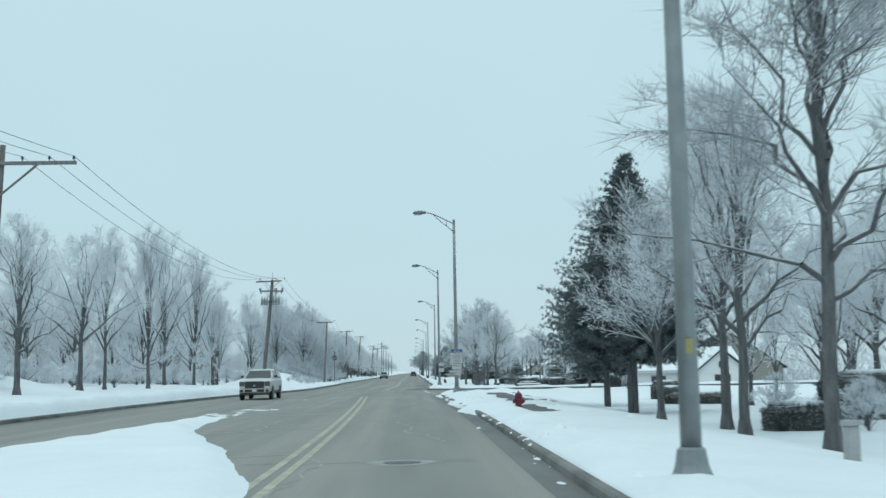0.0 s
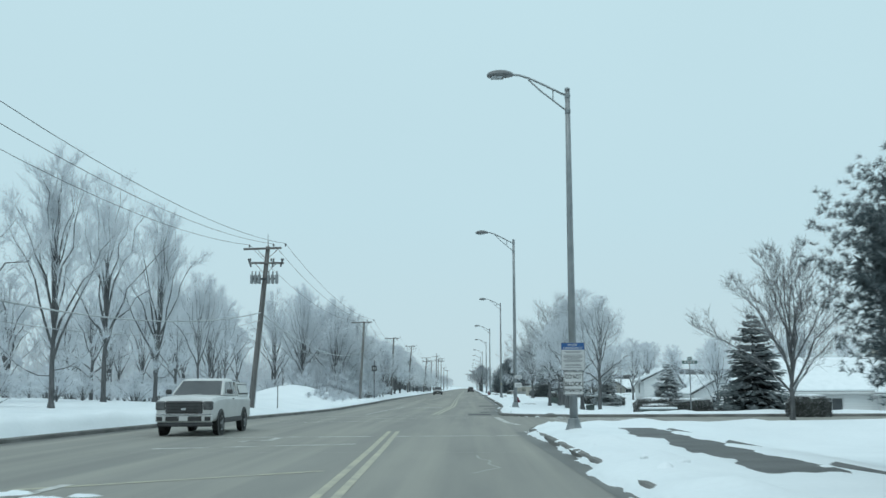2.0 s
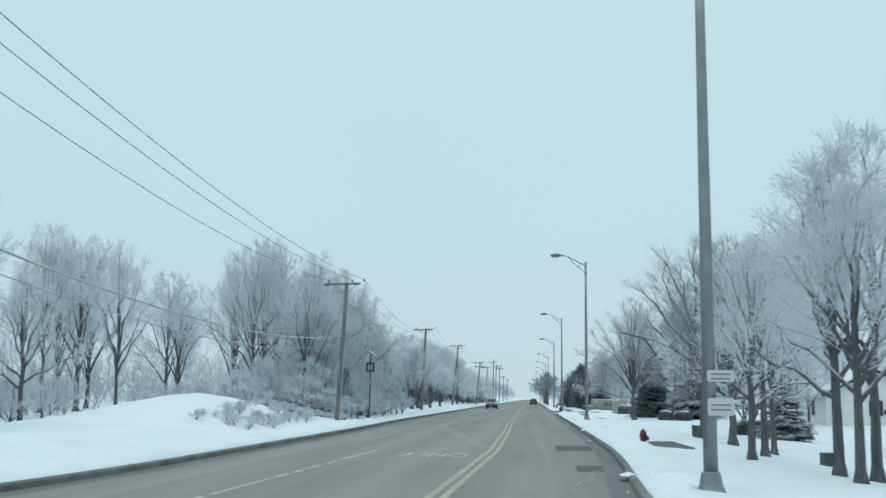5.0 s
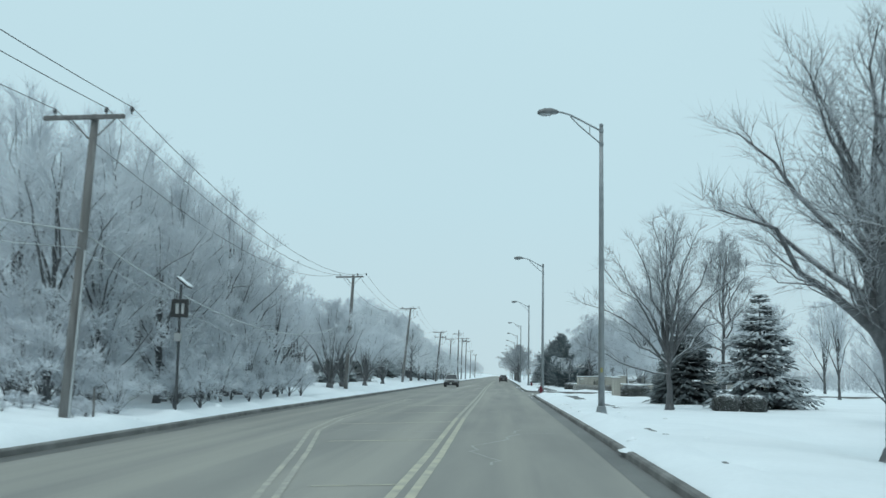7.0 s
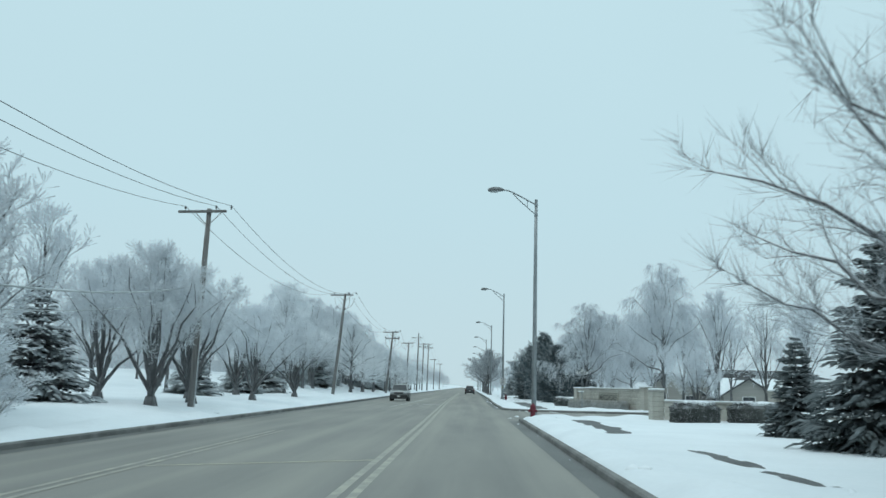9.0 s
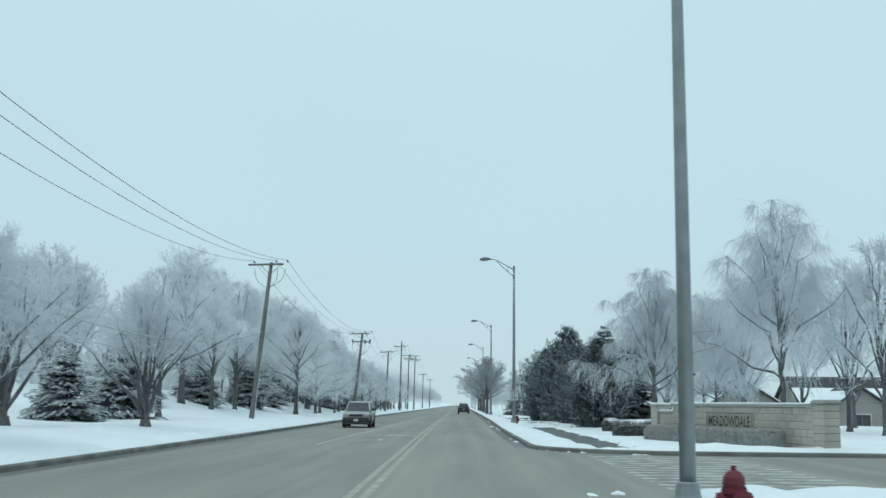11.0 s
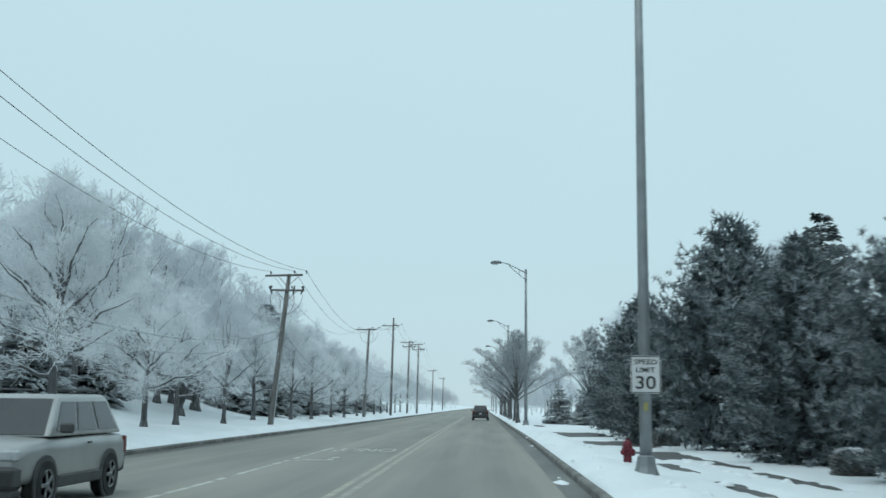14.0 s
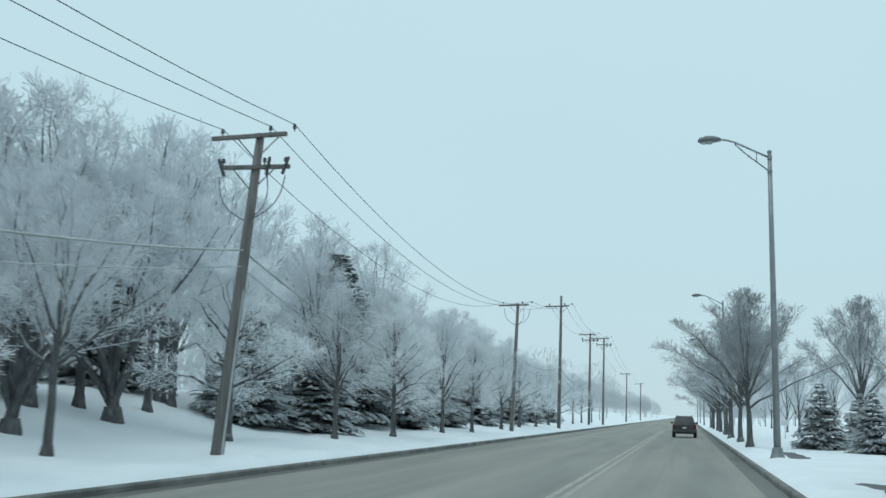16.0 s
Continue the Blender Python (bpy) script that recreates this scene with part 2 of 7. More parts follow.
    def prism(self, outline, d, m=None):
        """An outline of (x, z) drawn out along y from 0 to d."""
        k = len(outline)
        v = [(x, 0, z) for x, z in outline] + [(x, d, z) for x, z in outline]
        f = [tuple(range(k)), tuple(range(2 * k - 1, k - 1, -1))] + [(i, i + k, (i + 1) % k + k, (i + 1) % k) for i in range(k)]
        if m is not None:
            v = [m @ Vector(p) for p in v]
        return self.add(v, f)

    def mesh(self, name, material, smooth=False):
        me = bpy.data.meshes.new(name)
        me.from_pydata([tuple(p) for p in self.v], [], self.f)
        me.materials.append(material)
        if smooth:
            me.shade_smooth()
        me.update()
        return me


def part(name, shape, material, parent, label="", smooth=False):
    ob = new(name, shape if isinstance(shape, bpy.types.Mesh) else shape.mesh(name, material, smooth))
    ob.parent = parent
    if label:
        ob["label"] = label
    return ob


def thing(name, m, label, category, group=""):
    e = new(name)
    e.empty_display_size = 0.3
    e.matrix_world = m
    return tagged(e, label, category, group)


def solid(name, shape, material, label="", category="", kind="", smooth=False, m=None):
    ob = new(name, shape.mesh(name, material, smooth))
    if m is not None:
        ob.matrix_world = m
    return tagged(ob, label, category, kind=kind)


# ---- the lie of the land ----
XR, XL = 2.61, -10.25          # the faces of the two kerbs
SIDE = ((74.5, 88.5, 4.5), (211.0, 226.5, 5.0))   # side streets: from, to, corner radius


def smooth_line(y, ys, xs):
    """A line through (ys, xs) with its corners rounded off."""
    y = np.asarray(y, float)
    return sum(np.interp(y + o, ys, xs) for o in (-6.0, -3.0, 0.0, 3.0, 6.0)) / 5


def left_kerb(y):
    return smooth_line(y, (56, 76, 90, 104, 140, 162, 240, 285, 400), (-14.2, -13.2, -11.1, -9.7, -9.75, -10.3, -10.3, -10.6, -10.3))


def right_kerb(y):
    return smooth_line(y, (40, 70, 90, 100, 116, 150, 215, 258, 295, 330), (2.63, 1.95, 1.5, 1.55, 2.4, 2.5, 2.4, 2.25, 2.5, 2.5))


def road_d(x, y):
    """Distance to the roadway's edge, negative inside it."""
    d = np.maximum(left_kerb(y) - x, x - right_kerb(y))
    for a, b, r in SIDE:
        s = np.maximum(np.maximum(a - y, y - b), 1.0 - x)
        d = np.where(x > -2, np.minimum(np.maximum(r, np.minimum(d, s)) - np.hypot(np.maximum(r - d, 0), np.maximum(r - s, 0)), np.minimum(d, s)), d)
    return d


def island_d(x, y):
    right = np.interp(y, (8, 14, 16.5, 21, 23, 27, 31.3, 34, 38.5, 41), (-1.9, -2.0, -2.35, -3.4, -3.9, -5.0, -6.2, -6.55, -6.75, -6.95))
    left = np.interp(y, (0, 22, 28, 34, 38, 41), (-9.2, -8.5, -8.15, -7.65, -7.4, -7.05))
    return np.maximum(np.maximum(left - x, x - right), y - 41.0)


def wave(x, y, s, k):
    return np.sin(x * s + k) * np.cos(y * s * 0.83 + 2.1 * k) + 0.5 * np.sin(x * s * 2.3 + y * s * 1.7 + 4.7 * k)


def land(x, y):
    """Height of the snow away from the kerbs."""
    x, y = np.asarray(x, float), np.asarray(y, float)
    ease = lambda u: np.clip(u, 0, 1) ** 2 * (3 - 2 * np.clip(u, 0, 1))
    low = 1 - 0.7 * ease((y - 98) / 6) * (1 - ease((y - 182) / 8))
    z = 0.2 + 0.4 * ease((-x - 10.6) / 3.6) * low + 0.6 * ease((-x - 14) / 20)
    # a long mound beside the verge
    z = z + 1.5 * np.exp(-((x + 17.5) / 4.2) ** 2 - ((y - 136.5) / 11.0) ** 2) + 0.35 * np.exp(-((x + 15.5) / 2.0) ** 2 - ((y - 108.0) / 14.0) ** 2)
    z = z + 1.5 * np.exp(-((x + 27) / 4.0) ** 2 - ((y - 63) / 7.0) ** 2)
    z = z - 0.5 * ease((-x - 19.5) / 6) * np.exp(-((y - 140) / 34) ** 4)
    z = z + 1.5 * ease((-x - 14.0) / 10.0) * ease((y - 238.0) / 24.0)
    dip = np.exp(-((y - 118.0) / 34.0) ** 4)
    street = 1 - ease((road_d(x, y) - 0.5) / 7.0)
    z = z - (0.55 * ease((x - 5.5) / 5) * (1 - ease((y - 148) / 14)) + 0.9 * ease((x - 13) / 8) * dip) * (1 - street)
    z = z + 0.025 * wave(x, y, 0.9, 1.3) + 0.05 * wave(x, y, 0.23, 0.4) * np.clip(np.abs(x) / 20, 0, 1)
    return z


BARE = ((35.5, 45, 4.3, 5.5), (50, 71, 4.75, 6.3), (85, 92, 4.0, 4.5), (118.5, 127.5, 4.1, 5.6), (134, 143, 3.9, 4.2), (147, 166, 4.2, 4.45), (171, 182, 5.5, 6.0), (190, 206, 4.7, 5.9),
        (227, 262, 4.2, 5.9), (262, 275, 4.9, 5.3), (264, 277, 6.5, 7.0), (276, 283, 5.2, 6.9), (286, 294.5, 4.5, 7.0), (298, 310, 4.4, 7.1), (325, 334, 4.2, 5.3))


def snow(x, y):
    x, y = np.asarray(x, float), np.asarray(y, float)
    d = road_d(x, y)
    i = island_d(x, y)
    edge = 0.09 + 0.09 * wave(x, y, 0.61, 0.7) + 0.06 * wave(x, y, 2.3, 1.1) + 0.03 * wave(x, y, 6.1, 2.2)
    # on the first stretch the ploughed snow lies over the right-hand kerb
    over = np.where(x > 0, np.clip((78.0 - y) / 4.0, 0, 1) * np.clip((y - 36.0) / 6.0, 0, 1), 0.0)
    edge = np.where(x > 0, edge - over * (0.38 - 0.27 * np.clip((y - 50.0) / 6.0, 0, 1) + 0.12 * wave(x, y, 0.9, 0.2) + 0.05 * wave(x, y, 2.7, 1.2)), np.maximum(edge, 0.11))
    edge = np.where((x > 0) & (over <= 0), np.maximum(edge, 0.13), edge)
    k = np.clip((d - edge) / 0.5, 0, 1)
    bank = 0.17 * np.exp(-((d - 0.9) / 0.6) ** 2) * (0.6 + 0.5 * wave(x, y, 1.3, 3.1))
    z = np.where(edge < 0, 0.02, 0.10)
    z = z + (land(x, y) - z) * k * (2 - k) + bank * (d > 0.2)
    for y0, y1, x0, x1 in BARE:
        w = 0.14 * wave(x, y, 1.1, y0 * 0.37) + 0.07 * wave(x, y, 4.1, y0)
        m = np.minimum(np.minimum((x - x0 + w) / 0.25, (x1 + w - x) / 0.25), np.minimum((y - y0 + 3 * w) / 1.2, (y1 + 3 * w - y) / 1.2))
        z = np.where((x > 3) & (x < 7.6), z - 0.16 * np.clip(m, 0, 1), z)
    q = np.clip((0.42 - i + 0.05 * wave(x, y, 1.4, 2.0)) / 0.9, 0, 1)
    zi = -0.07 + 0.27 * q * q * (3 - 2 * q) + 0.02 * wave(x, y, 1.1, 5.0)
    z = np.where(d < np.where((x < 0) | (over <= 0), 0.1, np.minimum(0.02, edge)), -0.08, z)
    return np.where(i < 0.5, np.maximum(zi, -0.08), z)


def steps(*runs):
    out = []
    for a, b, s in runs:
        out += list(np.arange(a, b - s * 0.4, s))
    return np.array(out + [runs[-1][1]])


gx = steps((-900, -200, 70), (-200, -60, 14), (-60, -24, 2.5), (-24, -15.2, 1.1), (-15.2, -9.2, 0.2), (-9.2, -1.4, 0.26), (-1.4, 1.0, 0.8), (1.0, 3.4, 0.1), (3.4, 6.6, 0.2), (6.6, 7.8, 0.2), (7.8, 12, 0.6), (12, 40, 2.0), (40, 180, 14), (180, 900, 72))
gy = steps((-120, -8, 8), (-8, 34, 0.35), (34, 100, 0.5), (100, 205, 0.7), (205, 300, 0.5), (300, 380, 1.2), (380, 600, 11), (600, 2400, 120))
GX, GY = np.meshgrid(gx, gy)
GZ = snow(GX, GY)
nx, ny = len(gx), len(gy)
me = bpy.data.meshes.new("ground")
idx = np.arange(nx * ny).reshape(ny, nx)
quads = np.stack([idx[:-1, :-1], idx[:-1, 1:], idx[1:, 1:], idx[1:, :-1]], -1).reshape(-1, 4)
me.from_pydata(np.stack([GX, GY, GZ], -1).reshape(-1, 3).tolist(), [], quads.tolist())
me.materials.append(SNOW)
me.shade_smooth()
tagged(new("ground", me), "white snow-covered ground, trodden along the verge", "ground", kind="structure")


def strip(shape, x0, x1, y0, y1, z):
    return shape.add([(x0, y0, z), (x1, y0, z), (x1, y1, z), (x0, y1, z)], [(0, 1, 2, 3)])


rd = Shape()
strip(rd, -15.6, XR + 0.1, -110, 1500, 0.0)
for a, b, r in SIDE:
    strip(rd, XR + 0.1, 120, a - 0.1, b + 0.1, 0.0)
    for cy, s in ((a, -1), (b, 1)):
        xk = float(right_kerb(cy + s * r))
        bend = [(xk + r + (r - 0.1) * math.cos(t), cy + s * (r - (r - 0.1) * math.sin(t))) for t in [math.pi * (1 - 0.05 * k) for k in range(11)]]
        poly = [(xk + 0.1, cy - s * 0.1)] + bend + [(xk + r, cy - s * 0.1)]
        rd.add([(px, py, 0.003) for px, py in (poly if s > 0 else poly[::-1])], [tuple(range(len(poly)))])
solid("road", rd, ASPHALT, "grey salt-bleached asphalt road between snowy verges", "road", "structure")
pt = Shape()
for a, b in ((-60, 70), (89.7, 207), (228.6, 420)):
    strip(pt, 3.7, 6.1, a, b, 0.145)
strip(pt, 6.1, 6.9, 48, 70, 0.145)
strip(pt, 6.1, 7.4, 258, 420, 0.145)
solid("footpath", pt, PATH, "dark asphalt footpath partly under snow", "footpath", "structure")

kerbs = []


def kerb_line(pts, w=0.15):
    """A kerb along pts, its road face on them and its back to their right."""
    s = Shape()
    rings = []
    for i, p in enumerate(pts):
        a, b = Vector(pts[max(i - 1, 0)]), Vector(pts[min(i + 1, len(pts) - 1)])
        t = (b - a).normalized()
        n = Vector((t.y, -t.x))
        q = Vector(p)
        rings.append([(*(q + n * o), z) for o, z in ((-0.012, -0.06), (0.0, 0.11), (0.03, 0.145), (w, 0.15), (w + 0.02, -0.06))])
    s.loft(rings)
    return solid("kerb", s, KERB, "dirty concrete kerb at the road's edge", "kerb", "structure")


def arc(cx, cy, r, a0, a1, k=8):
    return [(cx + r * math.cos(radians(a0 + (a1 - a0) * i / k)), cy + r * math.sin(radians(a0 + (a1 - a0) * i / k))) for i in range(k + 1)]


def kerb_run(y0, y1, step=4.0):
    n = max(2, int(abs(y1 - y0) / step))
    return [(float(right_kerb(y)), y) for y in np.linspace(y0, y1, n)]


(a1, b1, r1), (a2, b2, r2) = SIDE
c1, d1, c2, d2 = [float(right_kerb(y)) for y in (a1 - r1, b1 + r1, a2 - r2, b2 + r2)]
kerb_line([(XR, -100)] + kerb_run(30, a1 - r1 - 1) + arc(c1 + r1, a1 - r1, r1, 180, 90) + [(90, a1)])
kerb_line([(90, b1)] + arc(d1 + r1, b1 + r1, r1, 270, 180) + kerb_run(b1 + r1 + 1, a2 - r2 - 1) + arc(c2 + r2, a2 - r2, r2, 180, 90) + [(90, a2)])
kerb_line([(90, b2)] + arc(d2 + r2, b2 + r2, r2, 270, 180) + kerb_run(b2 + r2 + 1, 340) + [(2.5, 1200)])
kerb_line([(XL - 0.05, 1200), (XL - 0.05, 410)] + [(float(left_kerb(y)), y) for y in range(400, -100, -4)])
gt = Shape()


def gutter_run(edge, ys, w):
    """A strip of gutter along a kerb, w wide and on the road's side of it."""
    for ya, yb in zip(ys, ys[1:]):
        xa, xb = float(edge(ya)), float(edge(yb))
        q = [(xa, ya), (xa + w, ya), (xb + w, yb), (xb, yb)]
        gt.add([(x, y, 0.005) for x, y in (q if w > 0 else [q[1], q[0], q[3], q[2]])], [(0, 1, 2, 3)])


for y0, y1 in ((-100, a1 - r1), (b1 + r1, a2 - r2), (b2 + r2, 500)):
    gutter_run(right_kerb, np.linspace(y0, y1, max(3, int((y1 - y0) / 4))), -0.5)
gutter_run(left_kerb, np.linspace(-100, 500, 151), 0.5)
solid("gutter", gt, GUTTER, "dark wet gutter beside the kerb", "gutter", "structure")


# ---- road markings ----
def paint(name, quads, material, label, z=0.004):
    s = Shape()
    for q in quads:
        s.add([(x, y, z) for x, y in q], [tuple(range(len(q)))])
    return solid(name, s, material, label, "road marking", "structure")


def along(pts, w):
    """Quads of a painted line of width w through pts."""
    out = []
    for (xa, ya), (xb, yb) in zip(pts, pts[1:]):
        d = Vector((xb - xa, yb - ya)).normalized()
        n = Vector((d.y, -d.x)) * w / 2
        out.append([(xa + n.x, ya + n.y), (xb + n.x, yb + n.y), (xb - n.x, yb - n.y), (xa - n.x, ya - n.y)])
    return out


def bar(x0, x1, y0, y1, w):
    return along([(x0, y0), (x1, y1)], w)[0]


CENTRE = [(-1.75, -100), (-1.85, 20), (-1.93, 30), (-2.1, 40), (-2.33, 50), (-2.6, 60), (-2.95, 71)]
MEDIAN = [(-2.2, 95), (-1.6, 120), (-1.65, 140), (-1.85, 160), (-1.95, 200), (-2.25, 250), (-2.35, 300), (-2.3, 420)]
LOOP = [(-1.7, 120.5), (-3.2, 130), (-4.6, 140.6), (-5.8, 149), (-6.3, 157), (-6.5, 190)]
for o in (-0.14, 0.14):
    paint("yellow_line", along([(x + o * 1.1, y) for x, y in CENTRE], 0.15), YELLOW, "worn double yellow centre line")
    paint("yellow_line", along([(x + o, y) for x, y in MEDIAN[:4]], 0.15), YELLOW, "worn double yellow centre line")
    paint("yellow_line", along([(x + o, y) for x, y in MEDIAN[3:]], 0.15), FADED, "faded double yellow centre line")
    paint("yellow_line", along([(x + o, y) for x, y in LOOP], 0.11), FADED, "worn yellow line round the median", 0.006 + o * 0.007)
paint("hatching", [bar(-3.4, -2.1, 20.8, 21.4, 0.12), bar(-5.5, -2.3, 29.5, 31.2, 0.14), bar(-6.7, -2.5, 39.4, 43.1, 0.16), bar(-7.4, -3.0, 48.9, 52.6, 0.2)], YELLOW, "worn yellow hatching bars", 0.0055)
paint("hatching", [bar(-3.1, -1.8, 133.5, 134.0, 0.14), bar(-4.6, -1.9, 144.0, 145.5, 0.16), bar(-5.6, -2.0, 153, 156.3, 0.18), bar(-6.0, -2.0, 163, 166, 0.18), bar(-6.2, -2.1, 174, 177, 0.18)], YELLOW, "worn yellow hatching bars", 0.0055)
paint("stop_line", [bar(-8.6, -3.4, 60.2, 62.4, 0.24)], WHITE, "worn white stop line")
paint("crossing_lines", [bar(-9.9, 1.7, 66.5, 67.4, 0.22), bar(-9.9, 1.2, 86.5, 88.2, 0.18), bar(-9.9, 1.2, 91.0, 92.6, 0.18), bar(-9.6, -3, 81.5, 83, 0.18)], WHITE, "worn white crossing lines")
paint("zebra_crossing", [bar(3.9, 8.6, y, y, 0.4) for y in np.arange(75.6, 87.6, 0.95)], WHITE, "worn white bars of a crossing")
paint("zebra_crossing", [bar(3.9, 8.2, y, y, 0.4) for y in np.arange(212.4, 225.8, 1.0)], WHITE, "worn white bars of a crossing")
paint("corner_line", along([(1.25, 88.6), (1.5, 81.0), (1.9, 77.5)], 0.28), WHITE, "worn white guide line at the corner")
paint("lane_line", along([(-6.4, 96), (-5.6, 119)], 0.13), WHITE, "worn white lane line")
paint("lane_line", along([(-5.85, 233), (-5.3, 268), (-5.3, 286)], 0.13), WHITE, "white lane line beside the turning lane")


def lettering(word, x, y, w, h, material, turn=0, z=0.007):
    cu = bpy.data.curves.new("lettering", "FONT")
    cu.offset = 0.012
    cu.body, cu.align_x, cu.align_y = word, "CENTER", "CENTER"
    me_ob = bpy.data.objects.new("lettering", cu)
    me = bpy.data.meshes.new_from_object(me_ob)
    bpy.data.objects.remove(me_ob)
    xs = [v.co.x for v in me.vertices]
    ys = [v.co.y for v in me.vertices]
    sx, sy = w / (max(xs) - min(xs)), h / (max(ys) - min(ys))
    cx, cy = (max(xs) + min(xs)) / 2, (max(ys) + min(ys)) / 2
    for v in me.vertices:
        v.co = ((v.co.x - cx) * sx, (v.co.y - cy) * sy, 0)
    me.materials.append(material)
    me.update()
    return me, Matrix.Translation((x, y, z)) @ Matrix.Rotation(radians(turn), 4, "Z")


def road_word(word, x, y):
    me, m = lettering(word, x, y, 2.2, 2.6, WHITE, 180)
    ob = new("road_lettering", me)
    ob.matrix_world = m
    return tagged(ob, "worn white ONLY lettering painted on the road", "road marking", kind="structure")


road_word("ONLY", -3.4, 116.4)
road_word("ONLY", -3.6, 245.3)
road_word("ONLY", -3.9, 284.5)


def turn_arrow(x, y, m=1.0):
    s = Shape()
    pts = [(0.10, -1.3), (0.10, 0.4), (0.55, 0.7), (0.55, 0.35), (1.0, 0.95), (0.55, 1.5), (0.55, 1.05), (-0.12, 0.75), (-0.12, -1.3)]
    s.add([(x - m * px, y - py, 0.007) for px, py in pts], [tuple(range(len(pts)))])
    solid("turn_arrow", s, WHITE, "worn white turn arrow on the road", "road marking", "structure")


for x, y in ((-6.3, 65.0), (-6.9, 48.5), (-3.8, 238.6), (-4.2, 277.8)):
    turn_arrow(x, y)
pch = Shape()
for x0, x1, y0, y1 in ((-0.25, 1.1, 92.4, 96.8), (0.5, 1.1, 99.0, 101.5), (0.6, 2.0, 120.2, 124.5), (0.9, 1.7, 109.5, 112.0)):
    k = [(x0, y0), (x1, y0 + 0.1), (x1, y1), ((x0 + x1) / 2, y1 + 0.12), (x0, y1 - 0.1)]
    pch.add([(x, y, 0.004) for x, y in k], [tuple(range(5))])
solid("road_patch", pch, PATCH, "dark patches of newer asphalt", "road patch", "structure")
rs = random.Random(8)
cr = Shape()
for cx0, y0, n in ((0.0, 5, 26), (0.9, 24, 30), (-0.1, 52, 10), (-4.0, 30, 16), (0.6, 104, 12), (-0.4, 138, 22), (-6.5, 120, 20), (0.3, 232, 16), (-7.2, 40, 14)):
    x, y, pts = cx0, y0, []
    for i in range(n):
        pts.append((x, y))
        x += rs.uniform(-0.28, 0.28)
        y += rs.uniform(0.25, 0.9)
    for q in along(pts, 0.055):
        cr.add([(px, py, 0.0045) for px, py in q], [(0, 1, 2, 3)])
for y in (19.2, 33.5, 58.4, 113.2, 128.0, 149.5, 168.0, 226.4, 262.0):
    for q in along([(XL + 0.8 + i * 1.1, y + rs.uniform(-0.2, 0.2)) for i in range(11)], 0.05):
        cr.add([(px, py, 0.0045) for px, py in q], [(0, 1, 2, 3)])
solid("crack_seal", cr, SEAL, "pale sealed cracks wandering over the asphalt", "road crack", "structure")
po = Shape()
po.add([(0.14 + 0.62 * math.cos(a) * (1 + 0.1 * math.sin(3 * a)), 18.9 + 0.62 * math.sin(a), 0.0046) for a in [k * math.pi / 8 for k in range(16)]], [tuple(range(16))])
solid("manhole_collar", po, SEAL, "pale concrete collar round the manhole", "road patch", "structure")
ch = Shape()
ch.lathe([(0.0, 0.004), (0.33, 0.004), (0.34, 0.010), (0.30, 0.013), (0.0, 0.013)], 20, Matrix.Translation((0.14, 18.9, 0)))
solid("manhole_cover", ch, DARK_METAL, "dark iron manhole cover in the road", "manhole cover", "structure")


# ---- street lamps ----
LAMP_LABEL = "tall grey galvanised street lamp with a cobra-head luminaire"


def build_lamp():
    e = thing("street_lamp", Matrix.Identity(4), LAMP_LABEL, "street lamp", "street lamps along the road")
    part("pole", Shape().tube([(0, 0, 0.3), (0, 0, 4), (0, 0, 8), (0, 0, 11.0)], [0.125, 0.108, 0.09, 0.075], 14), STEEL, e, smooth=True)
    part("pole_cap", Shape().lathe([(0.0, 11.0), (0.085, 11.0), (0.08, 11.06), (0.03, 11.09), (0.0, 11.09)], 12), STEEL, e)
    part("base_cover", Shape().lathe([(0.27, 0.0), (0.27, 0.03), (0.25, 0.08), (0.2, 0.22), (0.17, 0.40), (0.135, 0.43), (0.0, 0.43)], 8), STEEL, e, "flared pole base half sunk in snow")
    up = [(0, 0, 10.80), (-0.35, 0, 10.98), (-0.8, 0, 11.22), (-1.2, 0, 11.42), (-1.5, 0, 11.52), (-1.75, 0, 11.55)]
    part("upper_arm", Shape().tube(up, 0.035, 8), STEEL, e, smooth=True)
    low = [(0, 0, 10.28), (-0.4, 0, 10.62), (-0.85, 0, 11.0), (-1.2, 0, 11.36)]
    part("lower_arm", Shape().tube(low, 0.026, 8), STEEL, e, smooth=True)
    part("strut", Shape().tube([(-0.45, 0, 10.66), (-0.45, 0, 11.03)], 0.018, 6), STEEL, e)
    part("clamp", Shape().lathe([(0.09, 10.22), (0.09, 10.34)], 12), STEEL, e)
    part("clamp", Shape().lathe([(0.088, 10.74), (0.088, 10.86)], 12), STEEL, e)
    rings = []
    for x, w, zt, zb in ((-1.68, 0.05, 11.58, 11.50), (-1.75, 0.10, 11.62, 11.48), (-1.95, 0.16, 11.67, 11.46), (-2.2, 0.17, 11.67, 11.44), (-2.42, 0.13, 11.62, 11.45), (-2.5, 0.05, 11.56, 11.48)):
        rings.append([(x, w * c, zt if s > 0.5 else (zb if s < -0.5 else (zt + zb) / 2)) for c, s in ((-1, 0), (-0.7, -1), (0.7, -1), (1, 0), (0.7, 1), (-0.7, 1))])
    head = part("luminaire", Shape().loft(rings), LUMINAIRE, e, "grey cobra-head lamp, unlit", smooth=False)
    part("lens", Shape().loft([[(x, w * c, z) for c, z in ((-1, 11.46), (-0.6, 11.40), (0.6, 11.40), (1, 11.46))] for x, w in ((-1.98, 0.10), (-2.05, 0.13), (-2.3, 0.13), (-2.38, 0.09))]), CABLE, head, "clouded lamp lens")
    return e


